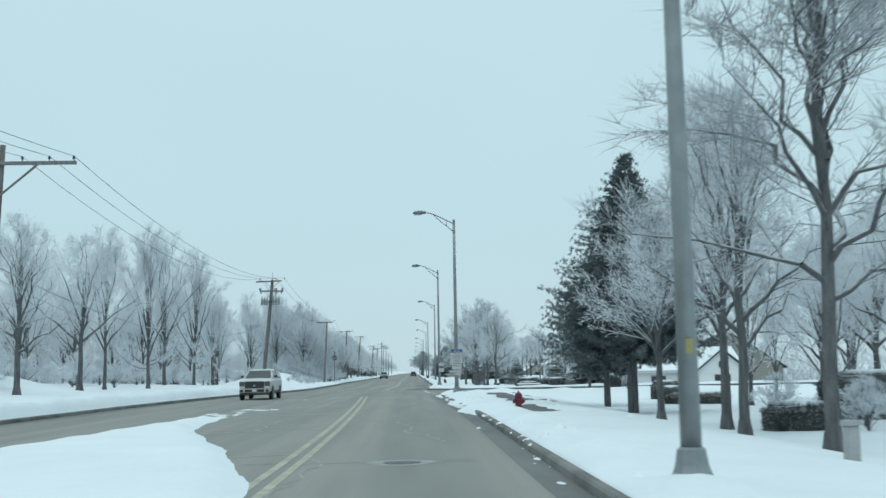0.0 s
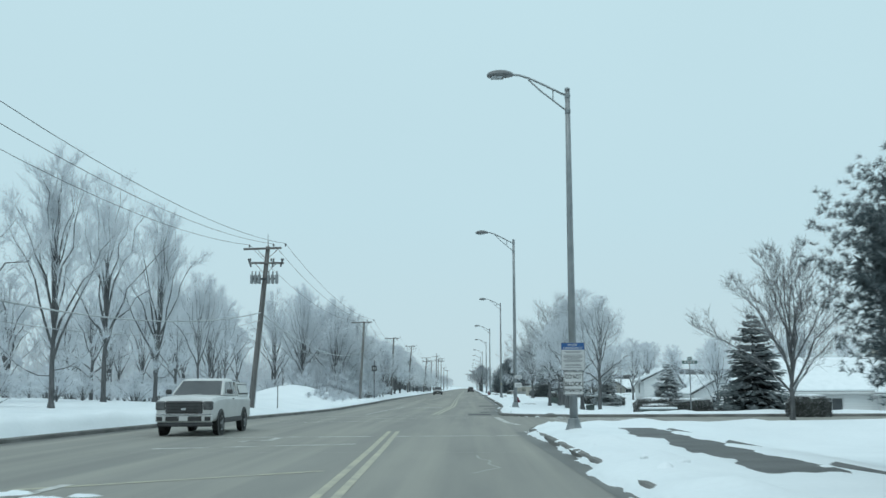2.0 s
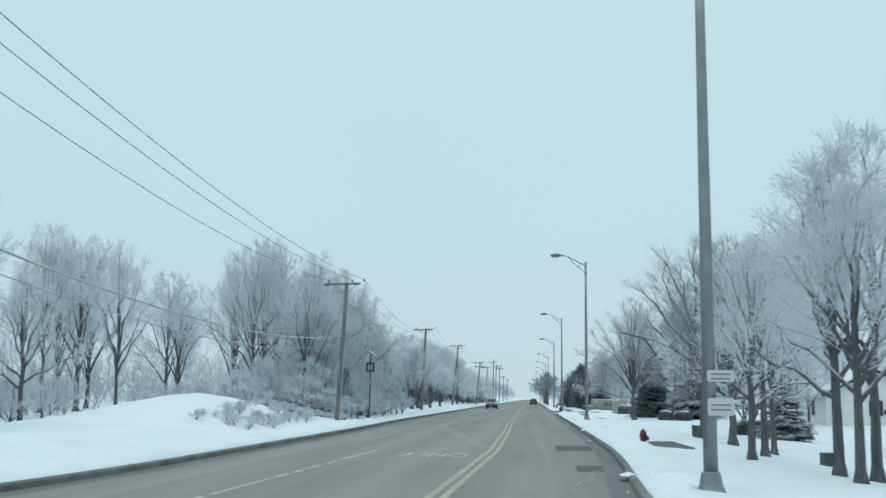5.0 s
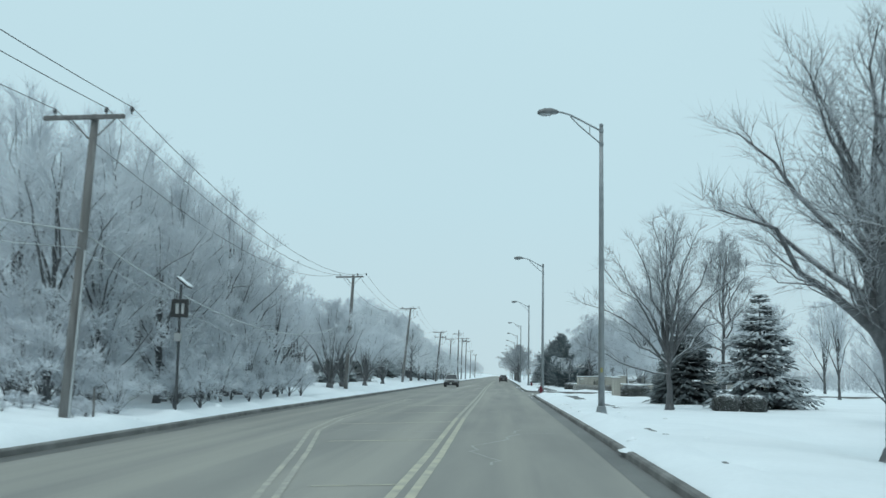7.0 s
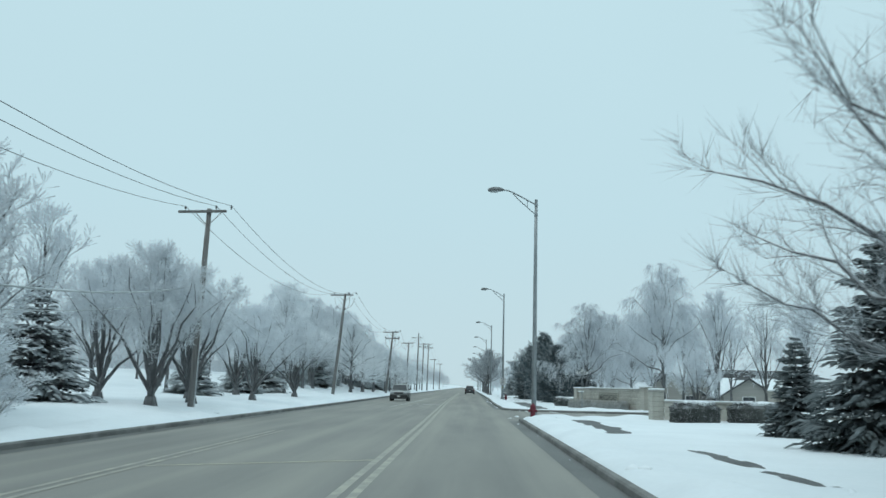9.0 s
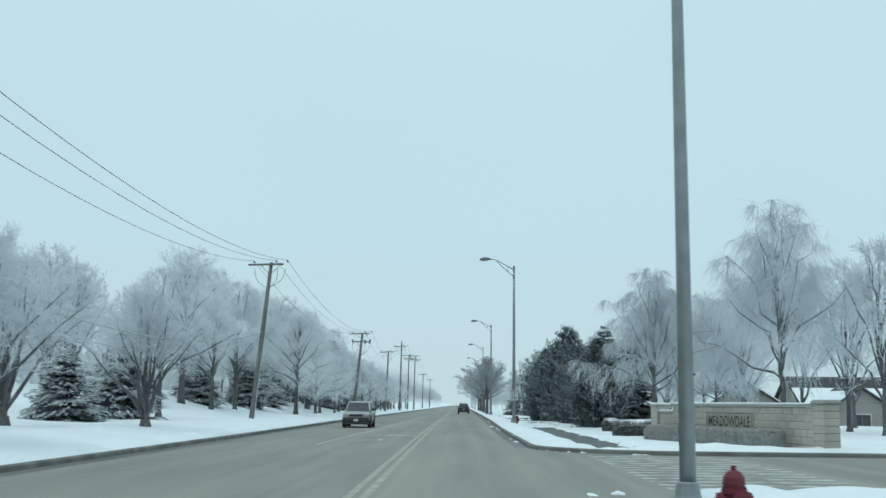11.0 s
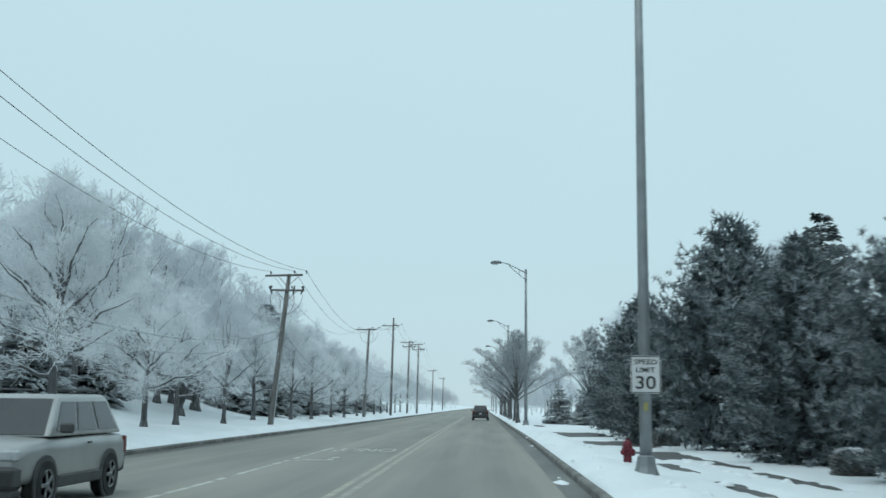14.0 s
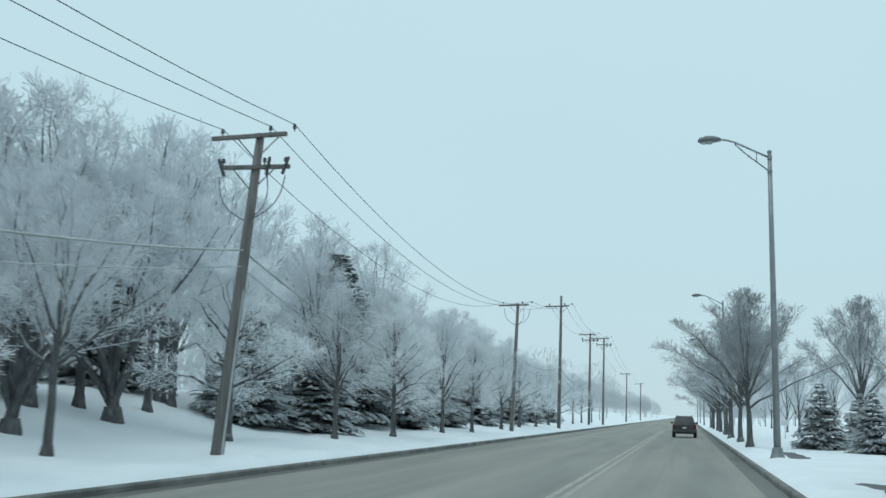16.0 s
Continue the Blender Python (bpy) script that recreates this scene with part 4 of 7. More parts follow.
ROUND = "round-crowned bare tree white with hoar frost, in snow"
TALL = "tall bare tree with upswept frosted branches, in snow"
OAK = "bare spreading tree with dark limbs and frosted twigs"
FAR = "distant bare tree grey-white with frost"
for key, name, seed, label, frost, kw in (
        ("round_a", "tree", 3, ROUND, FROST, dict(height=8, fork=0.22, top_fork=0.6, leaders=13, width=0.72, peak=0.55, foot=0.55, low=0.42, up=0.3, side=42, n2=9, n3=7, n4=10, thick=1.2, tw=0.0075, trunk_top=0.75, bare=True)),
        ("round_b", "tree", 5, ROUND, FROST, dict(height=8, fork=0.25, top_fork=0.5, leaders=11, width=0.85, peak=0.58, foot=0.45, low=0.45, up=0.35, side=42, n2=10, n3=7, n4=10, thick=1.2, tw=0.0075, trunk_top=0.62)),
        ("vase_a", "tree", 8, TALL, FROST, dict(height=14, fork=0.16, top_fork=0.55, leaders=16, width=0.58, peak=0.7, foot=0.25, low=0.6, up=0.5, side=27, n2=11, n3=6, n4=9, reach=0.26, tw=0.007, trunk_top=0.6, rise=0.4, thick=0.72, skirt=2)),
        ("vase_b", "tree", 9, TALL, FROST, dict(height=14, fork=0.22, top_fork=0.5, leaders=13, width=0.66, peak=0.68, foot=0.3, low=0.56, up=0.5, side=30, n2=12, n3=6, n4=9, reach=0.28, tw=0.0075, trunk_top=0.55, rise=0.35, thick=0.75, crook=0.045)),
        ("street", "tree", 10, "bare street tree with upswept frosted branches", FROST_DARK, dict(height=9, fork=0.24, top_fork=0.42, leaders=14, width=0.95, peak=0.66, foot=0.25, low=0.6, up=0.5, side=30, n2=11, n3=7, n4=11, reach=0.32, tw=0.0075, thick=1.0, trunk_top=0.45, rise=0.4)),
        ("oak_a", "tree", 12, OAK, FROST_DARK, dict(height=10, fork=0.2, top_fork=0.32, leaders=18, width=0.9, peak=0.58, foot=0.5, low=0.44, up=0.6, side=32, n2=14, n3=6, n4=5, reach=0.28, tw=0.0045, twig=0.055, thick=1.05, trunk_top=0.36, rise=0.3, skirt=1, crook=0.045, bare=True)),
        ("oak_c", "tree", 13, OAK, FROST_DARK, dict(height=10, fork=0.2, top_fork=0.34, leaders=18, width=0.9, peak=0.58, foot=0.5, low=0.44, up=0.6, side=32, n2=13, n3=6, n4=6, reach=0.28, tw=0.0045, twig=0.055, thick=1.7, trunk_top=0.4, rise=0.3, skirt=1, crook=0.04, bare=True)),
        ("oak_b", "tree", 14, OAK, FROST_DARK, dict(height=10, fork=0.24, top_fork=0.7, leaders=17, width=0.62, peak=0.5, foot=0.6, low=0.4, up=0.25, side=40, n2=11, n3=7, n4=7, reach=0.34, tw=0.0055, thick=0.68, trunk_top=0.85, rise=0.25, crook=0.05, bare=True)),
        ("dark", "tree", 17, "bare dark-twigged tree with little frost", TWIG_DARK, dict(height=10, fork=0.16, top_fork=0.4, leaders=14, width=0.85, peak=0.6, foot=0.4, low=0.5, up=0.6, side=30, n2=12, n3=6, n4=6, reach=0.34, tw=0.006, trunk_top=0.45, rise=0.4, thick=0.75, bare=True)),
        ("multi", "tree", 21, "many-stemmed bare tree white with frost, in snow", FROST, dict(height=6, fork=0.04, top_fork=0.2, leaders=13, width=1.1, peak=0.66, foot=0.1, low=0.6, up=0.4, side=42, n2=13, n3=7, n4=11, reach=0.42, thick=2.0, tw=0.0075, trunk_top=0.2, crook=0.06, clear=0.4)),
        ("willow", "willow_tree", 23, "large weeping willow with hanging frosted twigs", FROST, dict(height=12, fork=0.22, top_fork=0.5, leaders=17, width=0.95, peak=0.55, foot=0.65, low=0.4, up=0.6, side=44, n2=14, n3=8, n4=8, reach=0.3, weep=0.7, tw=0.007, thick=0.8, trunk_top=0.55, crook=0.05)),
        ("heavy", "tree", 36, "low-branched bare tree heavily coated in white frost, in snow", FROST_HEAVY, dict(height=8, fork=0.19, top_fork=0.72, leaders=19, width=0.98, peak=0.5, foot=0.8, low=0.3, up=0.12, side=46, n2=11, n3=8, n4=11, reach=0.42, tw=0.0085, thick=1.3, trunk_top=0.8, rise=0.15)),
        ("far", "tree", 31, FAR, FROST, dict(height=12, fork=0.1, top_fork=0.5, leaders=10, width=0.72, peak=0.55, foot=0.6, low=0.45, side=40, n2=6, n3=5, n4=9, tw=0.021, trunk_top=0.6, twig=0.055)),
        ("far_b", "tree", 32, FAR, FROST, dict(height=12, fork=0.16, top_fork=0.5, leaders=10, width=0.6, peak=0.65, foot=0.4, low=0.6, up=0.6, side=32, n2=6, n3=5, n4=9, tw=0.021, trunk_top=0.5, rise=0.45, twig=0.055)),
        ("shrub", "shrub", 33, "low bare shrub white with frost", FROST, dict(height=2, fork=0.02, top_fork=0.12, leaders=10, width=1.1, peak=0.55, foot=0.5, low=0.4, up=0.4, side=40, n2=4, n3=5, n4=9, reach=0.5, tw=0.0075, trunk_top=0.2, twig=0.11))):
    made = tree_model(name, seed, label, frost, **kw)
    MODELS[key] = made, max(v.co.z for o in made.children for v in o.data.vertices)


# ---- conifers ----
def conifer(name, seed, label, height, radius, layers, skirt=0.06, needle=None, fine=1.0):
    rng = np.random.default_rng(seed)
    e = thing(name, Matrix.Identity(4), label, "conifer tree", "conifers")
    part("trunk", Shape().tube([(0, 0, -0.2), (0, 0, height * 0.5), (0, 0, height * 0.97)], [height * 0.022, height * 0.014, 0.015], 8), BARK, e, smooth=True)
    v, f = [], []

    def blade(p, d, length, w, droop):
        """A bough or tuft: a ridge with two drooping sides."""
        d = d / np.linalg.norm(d)
        s = np.cross(d, (0, 0, 1.0))
        s /= np.linalg.norm(s) + 1e-9
        k = len(v)
        mid, tip = p + d * length * 0.55, p + d * length - np.array([0, 0, droop * length])
        v.extend([p, mid + s * w - np.array([0, 0, w * 0.55]), mid + np.array([0, 0, w * 0.25]), mid - s * w - np.array([0, 0, w * 0.55]), tip])
        f.extend([(k, k + 1, k + 2), (k, k + 2, k + 3), (k + 1, k + 4, k + 2), (k + 2, k + 4, k + 3)])

    for i in range(layers):
        u = (i + rng.random() * 0.6) / layers
        z = height * (skirt + (1 - skirt) * u)
        env = radius * (1 - u) ** 0.85 * (1 + 0.1 * rng.normal()) + 0.08
        n = int((5 + 9 * env / radius) * fine ** 0.5)
        for j in range(n):
            t = 2 * math.pi * (j + rng.random() * 0.8) / n + i * 1.7
            ln = env * rng.uniform(0.72, 1.12)
            lift = rng.uniform(-0.14, 0.14) - 0.10 + 0.45 * u
            d = np.array([math.cos(t), math.sin(t), lift])
            p = np.array([0, 0, z])
            m = max(3, int(ln * fine / 0.2))
            for q in range(m):
                g = 0.12 + 0.88 * (q + 0.5) / m
                c = p + d * ln * g + np.array([0, 0, -0.10 * ln * g * g]) + rng.normal(size=3) * 0.02
                for sgn in (-1, 1):
                    side = np.array([-math.sin(t), math.cos(t), -0.12]) * sgn
                    blade(c, d * 0.75 + side * rng.uniform(0.6, 1.0), ((0.16 + 0.42 * env / 2.4 * (1.05 - g)) * rng.uniform(0.8, 1.3) + 0.1) * fine ** -0.35, 0.085 * fine ** -0.8, 0.28)
            blade(p + d * ln * 0.75, d, ln * 0.34 + 0.1, 0.10 * fine ** -0.6, 0.22)
    part("crown", raw_mesh("crown", np.array(v), np.array(f), needle or NEEDLE, False), None, e, "dark needles dusted with frost")
    return e


def pine(name, seed, label, height, radius, layers, skirt, cone, frosty, needle, tuft=0.24, needles=20, slim=0.05):
    """A pine built of boughs that carry round tufts of needles, white on top."""
    rng = np.random.default_rng(seed)
    e = thing(name, Matrix.Identity(4), label, "conifer tree", "conifers")
    base, tips, wide, white = [], [], [], []
    boughs = [(0, 0, -0.2, 0, 0, height * 0.5, height * 0.024, height * 0.016), (0, 0, height * 0.5, 0, 0, height * 0.95, height * 0.016, 0.02)]
    for i in range(layers):
        u = (i + rng.random() * 0.7) / layers
        z = height * (skirt + (0.97 - skirt) * u)
        env = radius * (min(1.0, 1.3 * (1 - u)) ** 0.9 * (1 + 0.07 * math.sin(u * 31)) if cone else (0.72 + 0.38 * math.sin(math.pi * min(1, u * 1.25))) * (1 - u ** 2.4) ** 0.8) + 0.15
        n = int(7 + 14 * env / radius)
        for j in range(n):
            t = 2 * math.pi * (j + rng.random() * 0.8) / n + i * 1.7
            ln = env * rng.uniform(0.7, 1.12)
            iced = rng.random() < (0.3 if cone else 0.55) + 0.45 * u
            d = np.array([math.cos(t), math.sin(t), rng.uniform(-0.15, 0.1) + (0.02 if cone else min(0.22, 0.9 * u - 0.08))])
            p = np.array([0, 0, z])
            boughs.append((*p, *(p + d * ln * 0.6), 0.022, 0.008))
            m = max(2, int(ln / (tuft * 1.15)))
            for q in range(m):
                g = 0.3 + 0.7 * (q + rng.random()) / m
                c = p + d * ln * g + rng.normal(size=3) * tuft * 0.4 + np.array([0, 0, 0.12 * ln * g * g])
                outer = g > 0.62
                k = needles if outer else 9
                dd = rng.normal(size=(k, 3)) * 0.6 + d * 0.45 + np.array([0, 0, 0.3])
                dd /= np.linalg.norm(dd, axis=1)[:, None]
                sz = tuft * rng.uniform(0.8, 1.25) * (1 if outer else 1.9)
                base.append(c + dd * sz * 0.05)
                tips.append(c + dd * sz * rng.uniform(0.8, 1.2, (k, 1)))
                wide.append(np.full(k, sz * (slim if outer else 0.15)))
                white.append((dd[:, 2] > 0.1) & (rng.random(k) < frosty) & (iced and g > 0.6))
    base, tips, wide, white = np.concatenate(base), np.concatenate(tips), np.concatenate(wide), np.concatenate(white)
    s = np.cross(tips - base, rng.normal(size=base.shape))
    s *= (wide / (np.linalg.norm(s, axis=1) + 1e-9))[:, None]
    v = np.stack([base + s, base - s, tips], 1).reshape(-1, 3)
    f = np.arange(len(v)).reshape(-1, 3)
    me = raw_mesh("crown", v, f, needle, False)
    me.materials.append(FROST_TIP)
    me.polygons.foreach_set("material_index", white.astype(np.int32))
    part("crown", me, None, e, "dark needle tufts, white with frost on top")
    bv, bf = tubes(boughs, 5)
    part("trunk", raw_mesh("trunk", bv, bf, BARK), None, e)
    return e


SPRUCE = "dark green spruce with frost on its drooping boughs"
PINE = "dense dark pine with frosted needle tufts"
MODELS["spruce_a"] = conifer("spruce", 41, SPRUCE, 6.0, 2.0, 30), 6.0
MODELS["spruce_b"] = conifer("spruce", 42, SPRUCE, 4.0, 1.7, 20, 0.03, fine=1.3), 4.0
MODELS["spruce_c"] = conifer("spruce", 46, "dark spruce with only a little frost", 4.0, 1.6, 24, 0.03, needle=NEEDLE_DARK, fine=2.4), 4.0
MODELS["pine_tall"] = pine("pine", 43, "tall dark cone-shaped pine with lightly frosted boughs", 10.5, 3.4, 46, 0.19, True, 0.3, PINE_NEEDLE, 0.14, 20, 0.055), 10.5
MODELS["pine_c"] = pine("pine", 47, PINE, 9.0, 3.1, 26, 0.2, False, 0.5, PINE_NEEDLE, 0.17, 20, 0.05), 9.0
MODELS["pine_a"] = pine("pine", 44, PINE, 6.5, 2.7, 22, 0.03, False, 0.95, PINE_NEEDLE, 0.145, 14, 0.07), 6.5
MODELS["pine_b"] = pine("pine", 45, PINE, 5.0, 2.5, 18, 0.03, False, 0.95, PINE_NEEDLE, 0.145, 14, 0.07), 5.0

# right-hand verge, in the order in which the road passes them
plant("oak_b", 9.2, 22.3, 13.2, 0.3, 1.3)
plant("round_a", 9.3, 28.6, 10.5, 1.0, 0.8)
plant("round_b", 9.8, 32.0, 11.0, 2.0, 0.8)
plant("oak_b", 10.6, 34.4, 11.0, 3.0, 0.85)
plant("round_b", 8.3, 34.0, 7.4, 4.1, 0.95)
plant("pine_c", 10.4, 55.0, 8.6, 0.9, 0.95)
plant("pine_tall", 9.8, 45.5, 11.7, 0.0, 0.93)
plant("round_b", 16.5, 33.0, 8.5, 0.4)
plant("round_a", 17.5, 44.0, 8.0, 1.4)
plant("round_b", 22.0, 52.0, 9.0, 2.4)
for i, (x, y, h) in enumerate(((15, 37, 7), (18.5, 41, 8.5), (20.5, 48, 8), (17, 52, 7.5), (24, 47, 8.5), (23, 38, 8), (26, 55, 9), (28, 44, 9), (21, 60, 7))):
    plant(("far", "round_b", "far_b")[i % 3], x, y, h, i * 1.3)
for i, (x, y) in enumerate(((13.5, 30.5), (14.5, 33), (16.5, 31.5), (18.5, 35), (13.2, 37), (19.5, 39), (22, 43))):
    plant("shrub", x, y, 1.6 + 0.2 * (i % 3), i * 0.9, 1.3, "frosted shrub in a garden bed")
plant("multi", 13.7, 65.0, 2.6, 2.4, 0.6)
plant("dark", 12.9, 75.5, 8.0, 0.7, 1.35)
plant("spruce_c", 15.8, 92.0, 5.7, 0.7, 1.0)
plant("spruce_b", 17.6, 128.0, 4.6, 1.7)
plant("round_a", 8.0, 99.0, 7.6, 1.1, 0.95)
plant("round_b", 7.9, 108.5, 9.0, 1.9, 0.9)
plant("round_a", 6.9, 108.0, 8.2, 2.9, 0.9)
plant("round_b", 6.5, 105.0, 6.6, 0.2)
plant("round_a", 5.9, 113.0, 6.6, 0.8)
plant("round_b", 6.9, 116.0, 7.0, 5.8)
plant("round_a", 8.5, 122.0, 6.6, 3.3)
plant("oak_c", 9.6, 144.1, 12.4, 3.4, 1.2)
plant("oak_a", 8.3, 128.8, 9.6, 2.4, 1.3)
plant("spruce_c", 10.8, 181.5, 5.8, 0.3, 1.0)
plant("spruce_b", 13.3, 173.5, 6.0, 1.3, 1.0)
plant("spruce_b", 14.5, 146.0, 3.8, 2.3)
plant("oak_a", 8.0, 170.0, 10.6, 2.0, 1.15)
plant("spruce_c", 11.0, 190.0, 3.4, 0.2, 0.85)
plant("oak_b", 12.4, 178.5, 10.5, 1.4, 1.1)
plant("multi", 11.4, 207.5, 3.6, 0.5, 0.8)
plant("multi", 14.4, 157.5, 4.0, 2.5, 0.9)
plant("multi", 15.6, 160.5, 4.0, 4.5, 0.9)
plant("willow", 10.9, 252.5, 9.8, 0.8, 1.05)
plant("willow", 17.5, 250.0, 13.5, 2.6)
plant("willow", 14.5, 272.0, 10.5, 4.0)
plant("willow", 17.5, 269.0, 10.0, 1.7)
plant("willow", 16.0, 259.0, 8.6, 3.1)
plant("willow", 13.0, 290.0, 9.0, 5.2)
for i, (x, y, h) in enumerate(((13.5, 262, 8.6), (15.2, 266, 9.6), (18.5, 262, 10.5), (20.5, 256, 10), (16.5, 278, 9.8), (21.5, 246, 10.5), (24, 258, 11), (14, 292, 8), (12, 300, 8), (18, 305, 9), (22, 275, 9), (28, 268, 10), (27, 240, 9), (31, 252, 10), (20, 226, 8), (24, 214, 9), (34, 232, 10), (13, 318, 8))):
    plant(("far", "far_b")[i % 2], x, y, h, i * 1.7)
plant("pine_a", 8.7, 260.5, 6.0, 0.1, 1.0)
plant("pine_b", 9.6, 267.5, 6.2, 1.0, 0.85)
plant("spruce_c", 11.4, 264.0, 6.8, 0.0, 0.8)
plant("pine_a", 8.9, 274.5, 6.4, 2.0, 0.95)
plant("spruce_c", 12.2, 283.0, 8.3, 0.5, 0.75)
plant("pine_b", 9.0, 283.0, 8.4, 3.0, 0.8)
plant("pine_a", 7.4, 289.5, 5.0, 4.2, 1.0)
plant("pine_b", 8.2, 295.5, 4.6, 5.0, 0.9)
plant("pine_b", 8.8, 302.0, 7.6, 0.6, 0.85)
plant("pine_a", 9.4, 309.0, 6.8, 1.9, 0.9)
plant("pine_b", 9.0, 317.0, 4.8, 2.7, 0.9)
for i, y in enumerate((336, 347.5, 358.5, 369, 380.5, 393, 405, 417)):
    plant(("street", "street", "round_b")[i % 3], 3.35 + 0.1 * (i % 2), y, 8.0 - 0.1 * i, i * 1.3, 1.4)
plant("spruce_b", 7.1, 339.5, 3.4, 0.6)
plant("spruce_b", 8.6, 333.0, 2.8, 1.6)
plant("spruce_b", 9.8, 345.0, 3.0, 2.2)
plant("street", 11.0, 352.0, 9.5, 1.0, 1.1)
plant("round_b", 11.5, 328.0, 9.5, 2.2)
rw = random.Random(4)
for i in range(15):
    y = 120 + i * 6.5 + rw.uniform(-2, 2)
    plant(("far", "far_b")[i % 2], rw.uniform(17, 46), y, rw.uniform(6, 8.5), rw.uniform(0, 6))
for i in range(12):
    plant(("far", "far_b")[i % 2], rw.uniform(9, 22), 350 + i * 14, rw.uniform(6.5, 9), rw.uniform(0, 6))

# left-hand verge
for i, (k, x, y, h) in enumerate((("round_a", -20, 55, 9.6), ("round_b", -20.2, 66, 10), ("vase_b", -20.6, 72.5, 11.5), ("vase_a", -20, 82, 13.4), ("vase_b", -21.4, 93.1, 13.9), ("vase_a", -19.8, 97.9, 13.2), ("vase_b", -21, 112.9, 10.4), ("vase_a", -21.2, 117.2, 10.9), ("round_b", -27, 86, 8.5), ("round_a", -26, 104, 8),
        ("vase_a", -37.5, 163, 14.5), ("vase_b", -35.0, 155, 14), ("vase_a", -30, 128, 11), ("vase_b", -27.5, 150, 12), ("round_b", -31, 74, 9), ("round_a", -33, 60, 9), ("vase_b", -36, 137, 13), ("round_a", -29, 48, 9),
        ("round_b", -25, 121, 8.5), ("round_a", -24, 130, 7.5), ("vase_b", -27, 176, 15), ("vase_a", -22, 170, 15.5), ("vase_b", -19, 178, 13), ("vase_a", -24, 186, 14), ("vase_a", -17.5, 164, 11), ("vase_b", -16.5, 172, 11.5),
        ("round_a", -15.4, 178, 9.5), ("round_b", -15.8, 168, 8.5), ("vase_a", -20.5, 160, 14), ("round_a", -16.5, 184, 8), ("vase_b", -16.2, 159, 12.5), ("vase_b", -15.6, 166, 12), ("vase_a", -18, 168, 13), ("vase_b", -15.2, 174, 11.5), ("vase_a", -21, 177, 13.5), ("vase_b", -19.5, 154, 12), ("round_b", -18.5, 277, 10.5), ("heavy", -22.5, 284, 10.5), ("round_b", -23, 300, 10),
        ("multi", -13.4, 198.0, 7.0), ("multi", -17.2, 202.5, 6.8), ("multi", -13.4, 204.5, 6.8), ("multi", -15.5, 212, 6.4), ("multi", -13.4, 219, 6.0), ("multi", -16.6, 229, 6.4), ("multi", -13.6, 236, 6.0), ("round_b", -16.6, 248.5, 8.5), ("heavy", -19.0, 262, 11), ("round_b", -17.3, 263.5, 8.0), ("heavy", -21, 271, 10), ("round_b", -17.5, 272, 8.0),
        ("heavy", -14.3, 281.5, 9.4), ("heavy", -13.8, 290.0, 6.8), ("heavy", -14.2, 296.0, 6.8), ("round_b", -13.5, 302.5, 6.6), ("multi", -17.8, 312.5, 8.8), ("multi", -16.9, 306.0, 7.6), ("heavy", -14.4, 314, 6.8), ("round_b", -13.4, 322.0, 6.4), ("heavy", -13.2, 330, 6.6), ("round_b", -13.0, 339.5, 6.4), ("heavy", -12.8, 347, 6.2), ("round_b", -13.0, 359, 6.4), ("heavy", -13.2, 369, 6.4), ("heavy", -13.2, 379, 6.4),
        ("round_b", -13.4, 390, 6.4), ("heavy", -13.6, 402, 6.5), ("round_b", -13.4, 414, 6.5), ("heavy", -13.6, 427, 6.5), ("round_b", -13.4, 441, 6.5), ("round_b", -19.5, 285, 9.5), ("heavy", -19.6, 297, 9), ("round_b", -19.8, 311, 11), ("heavy", -20.6, 321, 10.5), ("round_b", -18.0, 332, 8.5), ("heavy", -17.4, 344, 8.5), ("round_b", -17, 357, 8.5), ("heavy", -17.2, 371, 8.5), ("round_b", -17.0, 386, 8.5))):
    plant(k, x, y, h, i * 1.9, 1.0)
for i, (k, x, y, h) in enumerate((("spruce_b", -17.8, 196.5, 4.8), ("spruce_b", -18.5, 224, 3.6), ("spruce_b", -19, 241, 3.8), ("spruce_b", -17.9, 245.5, 4.3), ("spruce_b", -20.5, 256, 4), ("spruce_b", -19.5, 268, 4), ("spruce_b", -19.0, 290, 4.4), ("spruce_b", -20.0, 300, 4.4), ("spruce_a", -23, 312, 6.0), ("spruce_b", -17.6, 322.5, 4.4), ("spruce_a", -15.5, 325.5, 5.0),
        ("spruce_b", -19.5, 328, 4.8), ("spruce_a", -18.2, 336, 9.0), ("spruce_b", -16.0, 341, 4.6), ("spruce_b", -16.2, 352, 4.4), ("spruce_b", -16.4, 365, 4.4), ("spruce_b", -16.2, 379, 4.4), ("spruce_b", -16.4, 393, 4.4), ("spruce_b", -16.4, 408, 4.4), ("spruce_b", -18.2, 279, 4.2), ("spruce_b", -22, 303, 5), ("spruce_b", -24, 322, 5.5))):
    plant(k, x, y, h, i * 1.1, 1.15)
for i in range(58):
    y = 96 + i * 6.3 + rw.uniform(-3, 3)
    if y < 150:
        x, h = -rw.uniform(48, 72), rw.uniform(13, 17)
    elif y < 200:
        x, h = -rw.uniform(24, 44), rw.uniform(11, 14)
    elif y < 260:
        x, h = -rw.uniform(20, 38), rw.uniform(7, 10)
    else:
        x, h = -rw.uniform(23, 42), rw.uniform(7.5, 10.5)
    plant(("far", "far_b")[i % 2], x, y, h, rw.uniform(0, 6))
for i in range(30):
    plant(("far", "far_b")[i % 2], -rw.uniform(30, 66), 46 + i * 4.4, rw.uniform(7.5, 10.5), rw.uniform(0, 6), 1.25)
for i in range(26):
    plant(("far", "far_b")[i % 2], -rw.uniform(20, 33), 256 + i * 6.0, rw.uniform(7.6, 10.4), rw.uniform(0, 6), 1.15)
